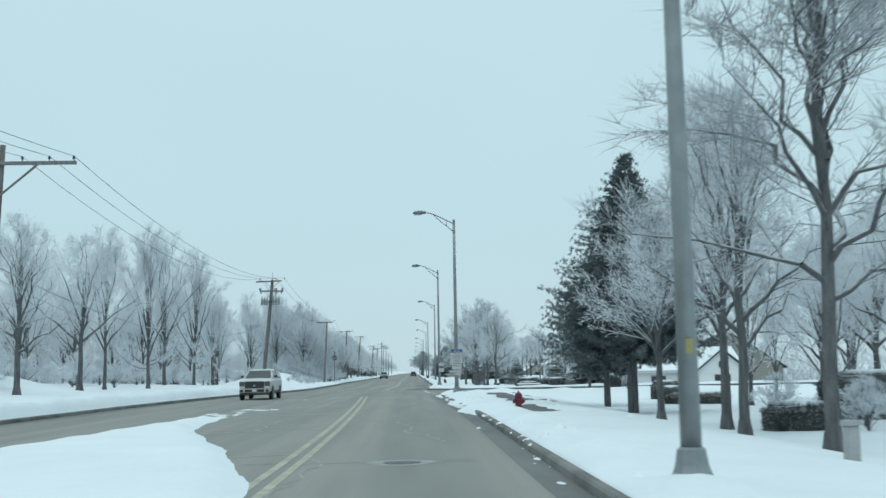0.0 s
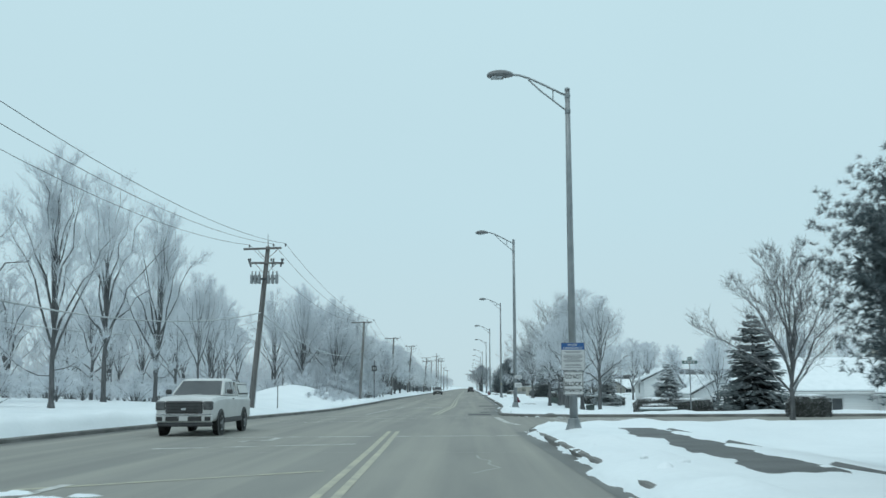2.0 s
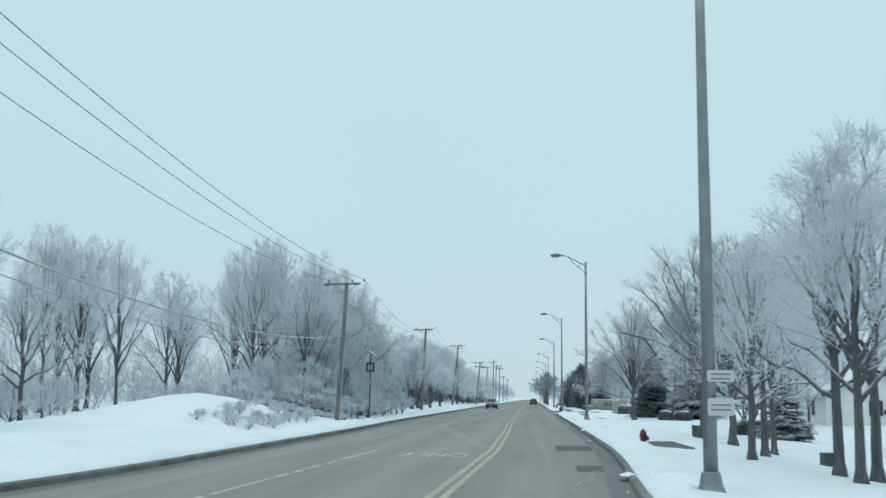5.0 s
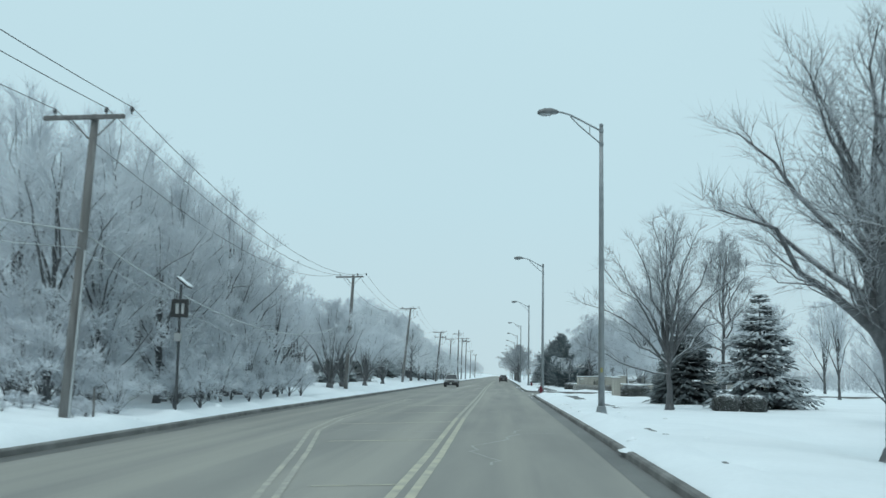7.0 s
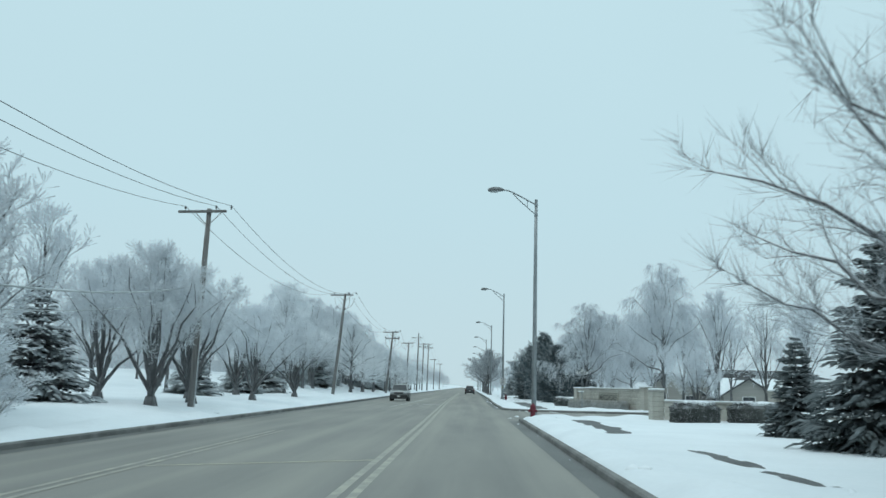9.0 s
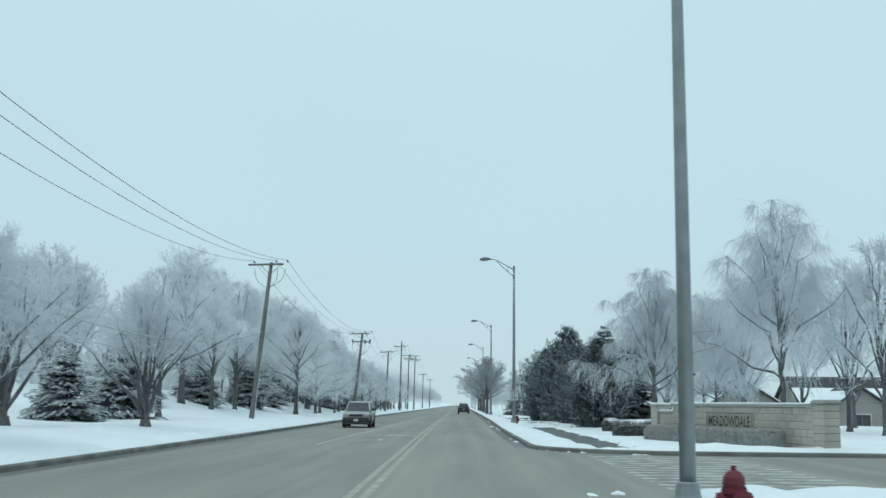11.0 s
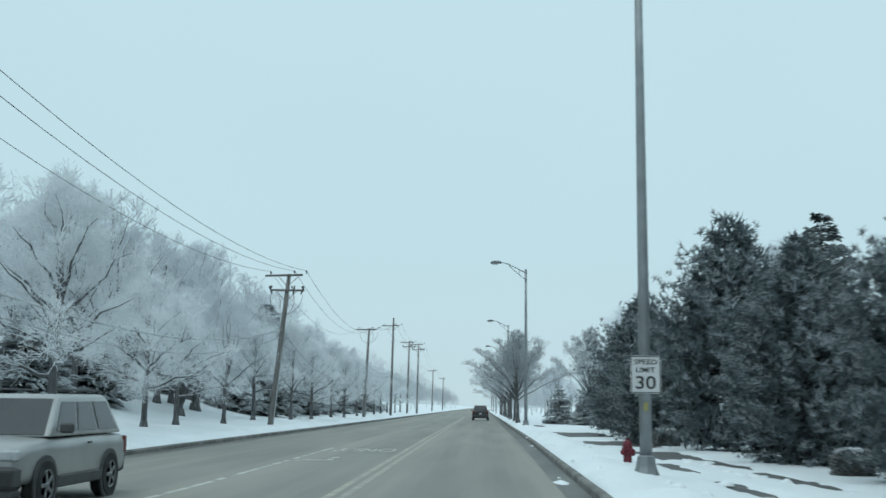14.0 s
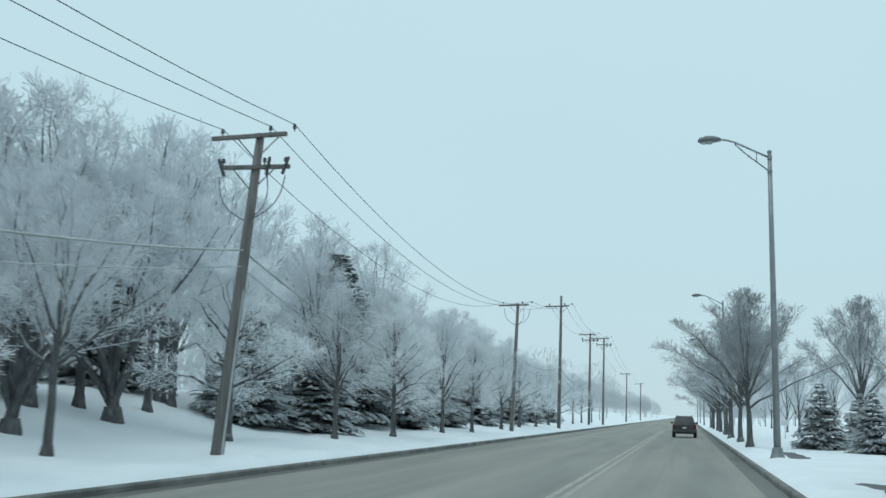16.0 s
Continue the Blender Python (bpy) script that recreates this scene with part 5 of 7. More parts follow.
for i in range(75):
    plant("shrub", -rw.uniform(11.7, 14.8), 126.5 + i * 0.33, rw.uniform(0.28, 0.6), rw.uniform(0, 6), 2.0, "low frosted brush at the foot of the snowy mound")
for i in range(26):
    plant("shrub", -rw.uniform(22.5, 29), 44 + i * 2.9, rw.uniform(1.6, 2.6), rw.uniform(0, 6), 1.7, "frosted undergrowth behind a row of trees")
for i in range(26):
    plant("shrub", -rw.uniform(21.5, 34), 116 + i * 2.1, rw.uniform(1.8, 2.8), rw.uniform(0, 6), 1.6, "frosted thicket behind the snowy mound")
for i in range(16):
    plant("shrub", -rw.uniform(12.0, 14.0), 150 + i * 2.2, rw.uniform(1.4, 2.4), rw.uniform(0, 6), 1.4)
for i in range(22):
    plant("shrub", -rw.uniform(13.2, 22), 147 + i * 1.7, rw.uniform(1.6, 2.8), rw.uniform(0, 6), 1.5)
for i in range(46):
    plant("shrub", -rw.uniform(13.0, 21), 149 + i * 0.85, rw.uniform(3.2, 5.6), rw.uniform(0, 6), 0.85, "tall frosted thicket under bare trees")
for i in range(16):
    plant(("far", "far_b")[i % 2], -rw.uniform(14.2, 19), 152 + i * 2.2, rw.uniform(6.5, 9.5), rw.uniform(0, 6), 1.1, "slender frosted tree in a dense thicket")
for i in range(16):
    plant(("round_b", "far_b", "far")[i % 3], -rw.uniform(18.5, 27), 292 + i * 3.6, rw.uniform(10, 12.5), rw.uniform(0, 6), 0.95)
for i in range(12):
    plant("shrub", -rw.uniform(30, 44), 98 + i * 4, rw.uniform(1.6, 2.4), rw.uniform(0, 6), 1.6)

# the woods that go on along the road into the distance
rf = np.random.default_rng(91)
rows = []
for i in range(150):
    y = 400 + 520 * rf.random() ** 0.8
    x = -rf.uniform(15, 45) if i % 3 else rf.uniform(7, 40)
    h = rf.uniform(7, 11) * (1.0 if x < 0 else 0.85)
    z0 = float(land(x, y))
    rows.append((x, y, z0 - 0.2, x, y, z0 + h * 0.5, 0.14, 0.07))
    for k in range(330):
        c = rf.normal(size=3)
        c /= np.linalg.norm(c)
        q = rf.random() ** 0.33
        b0 = np.array([x, y, z0 + h * 0.58]) + c * q * np.array([h * 0.34, h * 0.34, h * 0.40])
        d = c * 0.7 + np.array([0, 0, 0.8]) + rf.normal(size=3) * 0.3
        d *= rf.uniform(0.5, 1.1) / np.linalg.norm(d)
        rows.append((*b0, *(b0 + d), 0.035, 0.0))
for i in range(34000):
    if i % 8 < 5:
        y = rf.uniform(40, 420)
        x = -rf.uniform(34, 60) if y > 150 else -rf.uniform(29, 56)
        h = (6.4 if y < 160 else 4.6) + 1.6 * math.sin(y * 0.11) + 1.0 * math.sin(y * 0.37 + 1)
    else:
        y = rf.uniform(20, 420)
        x = rf.uniform(44, 62) if y < 330 else rf.uniform(20, 50)
        h = 2.6 + 0.9 * math.sin(y * 0.13)
    b0 = np.array([x, y, float(land(x, y)) + h * rf.random() ** 1.3])
    d = rf.normal(size=3) * 0.45 + np.array([0, 0, 0.9])
    rows.append((*b0, *(b0 + d * rf.uniform(0.7, 1.5)), 0.05, 0.0))
v, f = spikes(rows)
ob = new("distant_woods", raw_mesh("distant_woods", v, f, FROST, False))
tagged(ob, "distant frosted woods along both sides of the road", "trees", kind="stuff")
for k, (e, h0) in MODELS.items():
    if k not in USED:
        for o in [*e.children_recursive, e]:
            bpy.data.objects.remove(o)


# ---- more materials ----
RED = mat("hydrant_red_paint", (0.165, 0.022, 0.038), (0.11, 0.02, 0.03), 6.0, 0.55, bump=0.1, fine=40.0)
SIGN_WHITE = mat("sign_white", (0.62, 0.63, 0.63), (0.56, 0.57, 0.57), 3.0, 0.5, fine=30.0, amount=0.05)
SIGN_BLACK = mat("sign_black", (0.03, 0.03, 0.03), (0.045, 0.045, 0.045), 3.0, 0.5)
SIGN_GREY = mat("sign_grey_print", (0.22, 0.22, 0.23), (0.28, 0.28, 0.29), 3.0, 0.5)
SIGN_BLUE = mat("sign_blue", (0.03, 0.10, 0.28), (0.035, 0.12, 0.32), 3.0, 0.45, fine=30.0, amount=0.08)
SIGN_GREEN = mat("street_sign_green", (0.10, 0.17, 0.16), (0.13, 0.2, 0.19), 3.0, 0.5)
TAG = mat("yellow_tag", (0.34, 0.31, 0.12), (0.28, 0.26, 0.11), 8.0, 0.6)
BOX_GREY = mat("cabinet_grey", (0.36, 0.37, 0.37), (0.30, 0.31, 0.31), 3.0, 0.6)
BOX_GREEN = mat("cabinet_green", (0.05, 0.07, 0.065), (0.075, 0.095, 0.09), 3.0, 0.6)
STONE = mat("wall_stone", (0.46, 0.445, 0.395), (0.39, 0.375, 0.335), 2.5, 0.85, bump=0.4, fine=20.0, amount=0.15, per_object=0.1)
MORTAR = mat("mortar", (0.36, 0.355, 0.325), (0.31, 0.305, 0.28), 4.0, 0.9, bump=0.3)
PLATE = mat("name_plate_stone", (0.36, 0.35, 0.30), (0.30, 0.295, 0.255), 3.0, 0.8, bump=0.2, fine=40.0)
HEDGE = mat("hedge_twigs", (0.045, 0.050, 0.047), (0.10, 0.105, 0.10), 2.0, 0.9, fine=10.0, amount=0.4, per_object=0.15)
capped(HEDGE, (0.55, 0.59, 0.62), 0.45, 1.0)
GRASS = mat("frosted_dry_grass", (0.30, 0.30, 0.28), (0.42, 0.44, 0.44), 2.0, 0.9, fine=10.0)
SIDING = mat("pale_siding", (0.74, 0.75, 0.75), (0.66, 0.67, 0.67), 1.0, 0.7, fine=12.0, amount=0.06, stretch=(0.3, 0.3, 8))
SIDING_TAN = mat("tan_siding", (0.30, 0.295, 0.27), (0.25, 0.245, 0.23), 1.0, 0.7, fine=12.0, amount=0.08, stretch=(0.3, 0.3, 8))
SHINGLE = mat("dark_shingles", (0.045, 0.047, 0.05), (0.08, 0.082, 0.085), 2.0, 0.9, bump=0.5, fine=18.0, amount=0.3)
TRIM = mat("white_trim", (0.62, 0.63, 0.63), (0.56, 0.57, 0.57), 2.0, 0.6)
PANE = mat("dark_window_glass", (0.03, 0.035, 0.04), (0.05, 0.055, 0.06), 1.0, 0.12, spec=0.6)
CAR_WHITE = mat("white_car_paint", (0.58, 0.59, 0.59), (0.50, 0.51, 0.51), 1.2, 0.32, fine=20.0, amount=0.06)
CAR_SILVER = mat("silver_car_paint", (0.40, 0.41, 0.41), (0.33, 0.34, 0.34), 1.2, 0.35, 0.4, fine=20.0, amount=0.08)
CAR_DARK = mat("dark_car_paint", (0.025, 0.027, 0.03), (0.05, 0.052, 0.055), 1.2, 0.35, fine=20.0, amount=0.15)
CLADDING = mat("grey_cladding", (0.05, 0.052, 0.055), (0.075, 0.077, 0.08), 3.0, 0.6)
RUBBER = mat("tyre_rubber", (0.018, 0.018, 0.018), (0.04, 0.04, 0.04), 5.0, 0.85, bump=0.2)
RIM = mat("wheel_alloy", (0.28, 0.29, 0.30), (0.2, 0.21, 0.22), 6.0, 0.4, 0.7)
CHROME = mat("chrome", (0.5, 0.51, 0.52), (0.42, 0.43, 0.44), 4.0, 0.25, 0.9)
LAMP_CLEAR = mat("headlight_glass", (0.42, 0.44, 0.46), (0.30, 0.32, 0.34), 6.0, 0.15)
LAMP_SMOKED = mat("smoked_headlight", (0.13, 0.135, 0.14), (0.07, 0.072, 0.075), 6.0, 0.15)
LAMP_RED = mat("rear_light_red", (0.16, 0.012, 0.012), (0.11, 0.01, 0.01), 6.0, 0.2)


# ---- vehicles ----
def lerp4(q, u, v):
    a, b, c, d = [Vector(p) for p in q]
    return (a.lerp(b, u)).lerp(d.lerp(c, u), v)


def pane_on(q, u0, u1, v0, v1, out):
    """A thin pane laid on the face q, a little proud of it."""
    a, b, c, d = [Vector(p) for p in q]
    n = (b - a).cross(d - a).normalized()
    pts = [lerp4(q, u, v) for u, v in ((u0, v0), (u1, v0), (u1, v1), (u0, v1))]
    s = Shape()
    s.add([p + n * out for p in pts] + [p - n * 0.01 for p in pts], [(0, 1, 2, 3), (0, 4, 5, 1), (1, 5, 6, 2), (2, 6, 7, 3), (3, 7, 4, 0)])
    return s


def ring8(y, hw, zl, zt, crown=0.03):
    return [(-hw * 0.93, y, zl), (-hw, y, zl + 0.10), (-hw, y, zt - 0.14), (-hw * 0.93, y, zt - 0.02), (0, y, zt + crown), (hw * 0.93, y, zt - 0.02), (hw, y, zt - 0.14), (hw, y, zl + 0.10), (hw * 0.93, y, zl)]


def wheel(e, x, y, r, w):
    m = Matrix.Translation((x, y, r)) @ Matrix.Rotation(radians(90), 4, "Y")
    wh = part("wheel", Shape().lathe([(r * 0.60, -w / 2), (r * 0.95, -w / 2), (r, -w * 0.3), (r, w * 0.3), (r * 0.95, w / 2), (r * 0.60, w / 2)], 24, m), RUBBER, e, "black tyre dirty with road salt", smooth=False)
    s = 1 if x > 0 else -1
    rim = Shape().lathe([(r * 0.62, 0), (r * 0.62, s * 0.01), (r * 0.5, -s * 0.01), (r * 0.15, s * 0.0), (0.02, s * 0.03)], 20, m @ Matrix.Translation((0, 0, s * w * 0.5)))
    part("rim", rim, RIM, wh)
    for k in range(5):
        a = 2 * math.pi * k / 5
        part("spoke", Shape().box(-0.03, 0.05, -0.008, 0.03, r * 0.58, 0.02, m @ Matrix.Translation((0, 0, s * (w * 0.5 + 0.004))) @ Matrix.Rotation(a, 4, "Z"), 0.006), RIM, wh)


def rounded(ob, w):
    md = ob.modifiers.new("soft_edges", "BEVEL")
    md.width, md.segments, md.limit_method, md.angle_limit = w, 3, "ANGLE", radians(18)
    ob.data.shade_smooth()
    return ob


def vehicle(name, m, label, paint, L, W, body, cabin, wheels, r, low=None, kind="suv"):
    """body: stations (y, half width, bottom, top); cabin: (y, half width, z) of sill front, roof front, roof rear and sill rear."""
    e = thing(name, m, label, "pickup truck" if kind == "pickup" else "car")
    rounded(part("body", Shape().loft([ring8(*s) for s in body]), paint, e), 0.06)
    (yf, wf, zf), (yrf, wr, zr), (yrr, wrr, zrr), (yb, wb, zb) = cabin
    c = Shape()
    base = [(-wf, yf, zf), (wf, yf, zf), (wb, yb, zb), (-wb, yb, zb)]
    top = [(-wr, yrf, zr), (wr, yrf, zr), (wrr, yrr, zrr), (-wrr, yrr, zrr)]
    mid = [(-wr * 0.9, yrf - 0.15, zr + 0.05), (wr * 0.9, yrf - 0.15, zr + 0.05), (wrr * 0.9, yrr + 0.12, zrr + 0.05), (-wrr * 0.9, yrr + 0.12, zrr + 0.05)]
    c.loft([base, top, mid])
    rounded(part("cabin", c, paint, e), 0.05)
    front = (base[1], base[0], top[0], top[1])
    rear = (base[3], base[2], top[2], top[3])
    right = (base[2], base[1], top[1], top[2])
    left = (base[0], base[3], top[3], top[0])
    part("windscreen", pane_on(front, 0.05, 0.95, 0.04, 0.95, 0.012), PANE, e)
    part("rear_window", pane_on(rear, 0.09, 0.91, 0.22, 0.9, 0.012), PANE, e)
    for q, flip in ((right, False), (left, True)):
        cuts = ((0.06, 0.34), (0.37, 0.64), (0.67, 0.93)) if kind == "suv" else ((0.10, 0.40), (0.46, 0.88))
        for a, b in cuts:
            if flip:
                a, b = 1 - b, 1 - a
            part("side_window", pane_on(q, a, b, 0.12, 0.88, 0.012), PANE, e)
    for x in (-1, 1):
        for y in wheels:
            # dark disc painted as the shade of the wheel well round the tyre
            part("wheel_arch", Shape().lathe([(r * 0.5, -0.02), (r * 1.17, -0.02), (r * 1.17, 0.012), (r * 0.5, 0.012)], 24, Matrix.Translation((x * W * 0.5, y, r)) @ Matrix.Rotation(radians(90), 4, "Y")), CLADDING, e)
            wheel(e, x * (W * 0.5 - 0.085), y, r, 0.24)
        mir = part("mirror", Shape().box(-0.10, -0.06, -0.07, 0.10, 0.06, 0.09, Matrix.Translation((x * (W / 2 + 0.07), yf - 0.35, zf + 0.12)), 0.03), CLADDING, e)
        part("door_handle", Shape().box(-0.015, -0.08, -0.015, 0.015, 0.08, 0.015, Matrix.Translation((x * (W / 2 + 0.005), (yrf + yrr) / 2 + 0.2, zf - 0.12)), 0.006), CLADDING, e)
    if low:
        zl, zh = low
        yfr, ybk = body[-1][0], body[0][0]
        part("front_bumper", Shape().box(-W * 0.47, yfr - 0.22, zl, W * 0.47, yfr + 0.06, zh, bevel=0.05), paint if kind == "pickup" else CLADDING, e)
        part("air_dam", Shape().box(-W * 0.45, yfr - 0.3, zl - 0.14, W * 0.45, yfr + 0.02, zl - 0.002, bevel=0.04), CLADDING, e)
        part("air_intake", Shape().box(-W * 0.30, yfr + 0.05, zl + 0.04, W * 0.30, yfr + 0.068, zh - 0.06, bevel=0.006), SIGN_BLACK, e)
        for x in (-1, 1):
            # black box painted as the darkness inside the fog lamp recess
            part("fog_light", Shape().box(x * W * 0.40 - 0.1, yfr + 0.05, zl + 0.05, x * W * 0.40 + 0.1, yfr + 0.068, zh - 0.07, bevel=0.006), SIGN_BLACK, e)
            part("side_cladding", Shape().box(x * W * 0.5 - 0.03, wheels[1] + r * 1.2, zl - 0.06, x * W * 0.5 + 0.012, wheels[0] - r * 1.2, zl + 0.12, bevel=0.02), CLADDING, e)
        part("rear_bumper", Shape().box(-W * 0.47, ybk - 0.06, zl, W * 0.47, ybk + 0.2, zh, bevel=0.05), CLADDING, e)
        part("number_plate", Shape().box(-0.15, yfr + 0.069, zl + 0.05, 0.15, yfr + 0.08, zl + 0.20, bevel=0.004), SIGN_WHITE, e, "plain pale number plate")
    return e


def dress(e, W, yf, zg0, zg1, zl0, zl1, yb, zt0, zt1, grille_w, lamp=LAMP_CLEAR):
    g = part("grille", Shape().box(-grille_w, yf - 0.05, zg0, grille_w, yf + 0.035, zg1, bevel=0.04), CLADDING, e, "dark front grille")
    for k in range(4):
        z = zg0 + (zg1 - zg0) * (k + 0.6) / 4.4
        part("slat", Shape().box(-grille_w * 0.92, yf + 0.03, z - 0.012, grille_w * 0.92, yf + 0.05, z + 0.012, bevel=0.004), SIGN_BLACK, g)
    for x in (-1, 1):
        x0, x1 = sorted((x * grille_w * 1.02, x * W * 0.475))
        part("headlight", Shape().box(x0, yf - 0.14, zl0, x1, yf + 0.02, zl1, bevel=0.04), lamp, e)
        x0, x1 = sorted((x * W * 0.40, x * W * 0.492))
        part("rear_light", Shape().box(x0, yb - 0.02, zt0, x1, yb + 0.12, zt1, bevel=0.02), LAMP_RED, e)


def roof_rack(e, w, y0, y1, z):
    for x in (-w, w):
        part("roof_rail", Shape().tube([(x, y0, z), (x, y0 + 0.1, z + 0.07), (x, y1 - 0.1, z + 0.07), (x, y1, z)], 0.018, 6), CLADDING, e)


# a white pickup with a bed cap, coming the other way
pk = vehicle("pickup_truck", pose(-9.7, 70.3, 0.006, 0, 0, 180), "white pickup truck with a bed cap, in the oncoming lane", CAR_WHITE, 5.9, 2.02,
             [(-2.95, 0.98, 0.52, 1.24), (-2.9, 1.0, 0.47, 1.30), (-0.9, 1.0, 0.46, 1.32), (1.0, 1.0, 0.46, 1.34), (1.5, 1.0, 0.46, 1.35), (2.3, 0.99, 0.47, 1.32), (2.7, 0.98, 0.49, 1.27), (2.86, 0.96, 0.52, 1.20), (2.95, 0.92, 0.56, 1.06)],
             [(1.36, 0.93, 1.34), (0.50, 0.76, 1.87), (-0.72, 0.77, 1.90), (-0.95, 0.93, 1.30)], (1.95, -1.75), 0.41, (0.46, 0.72), "pickup")
dress(pk, 2.02, 2.96, 0.74, 1.17, 0.86, 1.16, -2.95, 0.75, 1.2, 0.62, LAMP_SMOKED)
cap = part("bed_cap", Shape().loft([[(-w0, y, 1.29), (-w1, y, zt), (w1, y, zt), (w0, y, 1.29)] for y, w0, w1, zt in ((-2.9, 0.95, 0.80, 1.74), (-2.75, 0.95, 0.82, 1.79), (-0.98, 0.95, 0.82, 1.81))]), CAR_WHITE, pk, "white fibreglass bed cap")
for x in (-1, 1):
    q = ((0.95, -2.8, 1.31), (0.95, -1.05, 1.31), (0.82, -1.05, 1.79), (0.82, -2.8, 1.77)) if x > 0 else ((-0.95, -1.05, 1.31), (-0.95, -2.8, 1.31), (-0.82, -2.8, 1.77), (-0.82, -1.05, 1.79))
    part("cap_window_frame", pane_on(q, 0.03, 0.97, 0.10, 0.90, 0.012), SIGN_BLACK, cap, "black frame of the cap's side hatch")
    part("cap_window", pane_on(q, 0.07, 0.93, 0.20, 0.82, 0.024), CAR_WHITE, cap, "white side hatch")
# black strip painted as the shade in the gap behind the cab
part("cap_seal", Shape().box(-0.80, -0.985, 1.32, 0.80, -0.955, 1.80, bevel=0.01), SIGN_BLACK, pk, "black strip painted as the shaded gap between cab and bed cap")
part("bumper_strip", Shape().box(-0.93, 3.0, 0.705, 0.93, 3.03, 0.745, bevel=0.01), CHROME, pk, "chrome strip over the bumper")
roof_rack(pk, 0.62, -2.6, -1.1, 1.80)
part("emblem", Shape().lathe([(0.0, 0), (0.09, 0), (0.09, 0.02), (0.0, 0.02)], 14, Matrix.Translation((0, 3.01, 0.9)) @ Matrix.Rotation(radians(-90), 4, "X") @ Matrix.Scale(0.5, 4, (0, 1, 0))), CHROME, pk, "small plain oval emblem")
# a silver sport-utility car, coming the other way further on
su = vehicle("suv", pose(-7.1, 263.0, 0.006, 0, 0, 180), "silver sport-utility car with grey cladding, in the oncoming lane", CAR_SILVER, 4.5, 1.84,
             [(-2.25, 0.86, 0.45, 0.98), (-2.15, 0.9, 0.38, 1.05), (-0.5, 0.91, 0.36, 1.06), (0.9, 0.91, 0.36, 1.04), (1.2, 0.91, 0.36, 1.06), (1.8, 0.89, 0.40, 1.02), (2.1, 0.86, 0.44, 0.97), (2.25, 0.80, 0.5, 0.88)],
             [(1.15, 0.86, 1.06), (0.50, 0.70, 1.66), (-1.65, 0.70, 1.68), (-2.12, 0.84, 1.06)], (1.35, -1.35), 0.37, (0.36, 0.68))
dress(su, 1.84, 2.26, 0.73, 0.89, 0.74, 0.92, -2.24, 0.7, 1.0, 0.46)
roof_rack(su, 0.56, -1.6, 0.3, 1.72)
# the dark car ahead in the camera's lane
ld = vehicle("suv", pose(0.15, 372.6, 0.006), "dark sport-utility car driving ahead on the road", CAR_DARK, 4.6, 1.88,
             [(-2.3, 0.86, 0.48, 1.02), (-2.2, 0.92, 0.4, 1.08), (-0.5, 0.93, 0.38, 1.08), (0.9, 0.93, 0.38, 1.06), (1.4, 0.92, 0.38, 1.0), (2.1, 0.86, 0.46, 0.9), (2.3, 0.76, 0.52, 0.8)],
             [(1.2, 0.88, 1.04), (0.45, 0.68, 1.70), (-1.85, 0.68, 1.68), (-2.2, 0.86, 1.06)], (1.4, -1.4), 0.37, (0.38, 0.64))
dress(ld, 1.88, 2.31, 0.62, 0.8, 0.64, 0.84, -2.29, 0.75, 1.06, 0.42)
part("tailgate_plate", Shape().box(-0.15, -2.335, 0.72, 0.15, -2.32, 0.86, bevel=0.004), SIGN_WHITE, ld, "plain pale number plate")
roof_rack(ld, 0.58, -1.7, 0.35, 1.74)


# ---- scraps of slush left beside the island ----
def slush(x, y, lx, ly, turn, seed):
    rng = random.Random(seed)
    s, n = Shape(), 14
    spin = Matrix.Rotation(radians(turn), 3, "Z")
    rim, mid = [], []
    for k in range(n):
        a, r = 2 * math.pi * k / n, rng.uniform(0.6, 1.1)
        rim.append(spin @ Vector((lx * r * math.cos(a), ly * r * math.sin(a), 0.0)))
        mid.append(rim[-1] * 0.55 + Vector((0, 0, rng.uniform(0.02, 0.045))))
    s.add(rim + mid + [Vector((0, 0, 0.035))], [(k, (k + 1) % n, n + (k + 1) % n, n + k) for k in range(n)] + [(n + k, n + (k + 1) % n, 2 * n) for k in range(n)])
    return solid("slush_patch", s, SNOW, "thin scrap of ploughed snow lying on the asphalt", "snow patch", m=Matrix.Translation((x, y, 0.003)))


for i, (x, y, lx, ly, turn) in enumerate(((-7.9, 43.8, 0.55, 0.22, 70), (-7.3, 42.4, 0.45, 0.2, 20), (-6.7, 42.2, 0.3, 0.12, 80), (-6.75, 43.4, 0.25, 0.12, 70), (-7.0, 45.3, 0.35, 0.14, 60), (-7.15, 48.2, 0.5, 0.3, 75), (-6.45, 47.5, 0.4, 0.16, 10), (-5.9, 47.9, 0.3, 0.14, 0))):
    slush(x, y, lx, ly, turn, i)


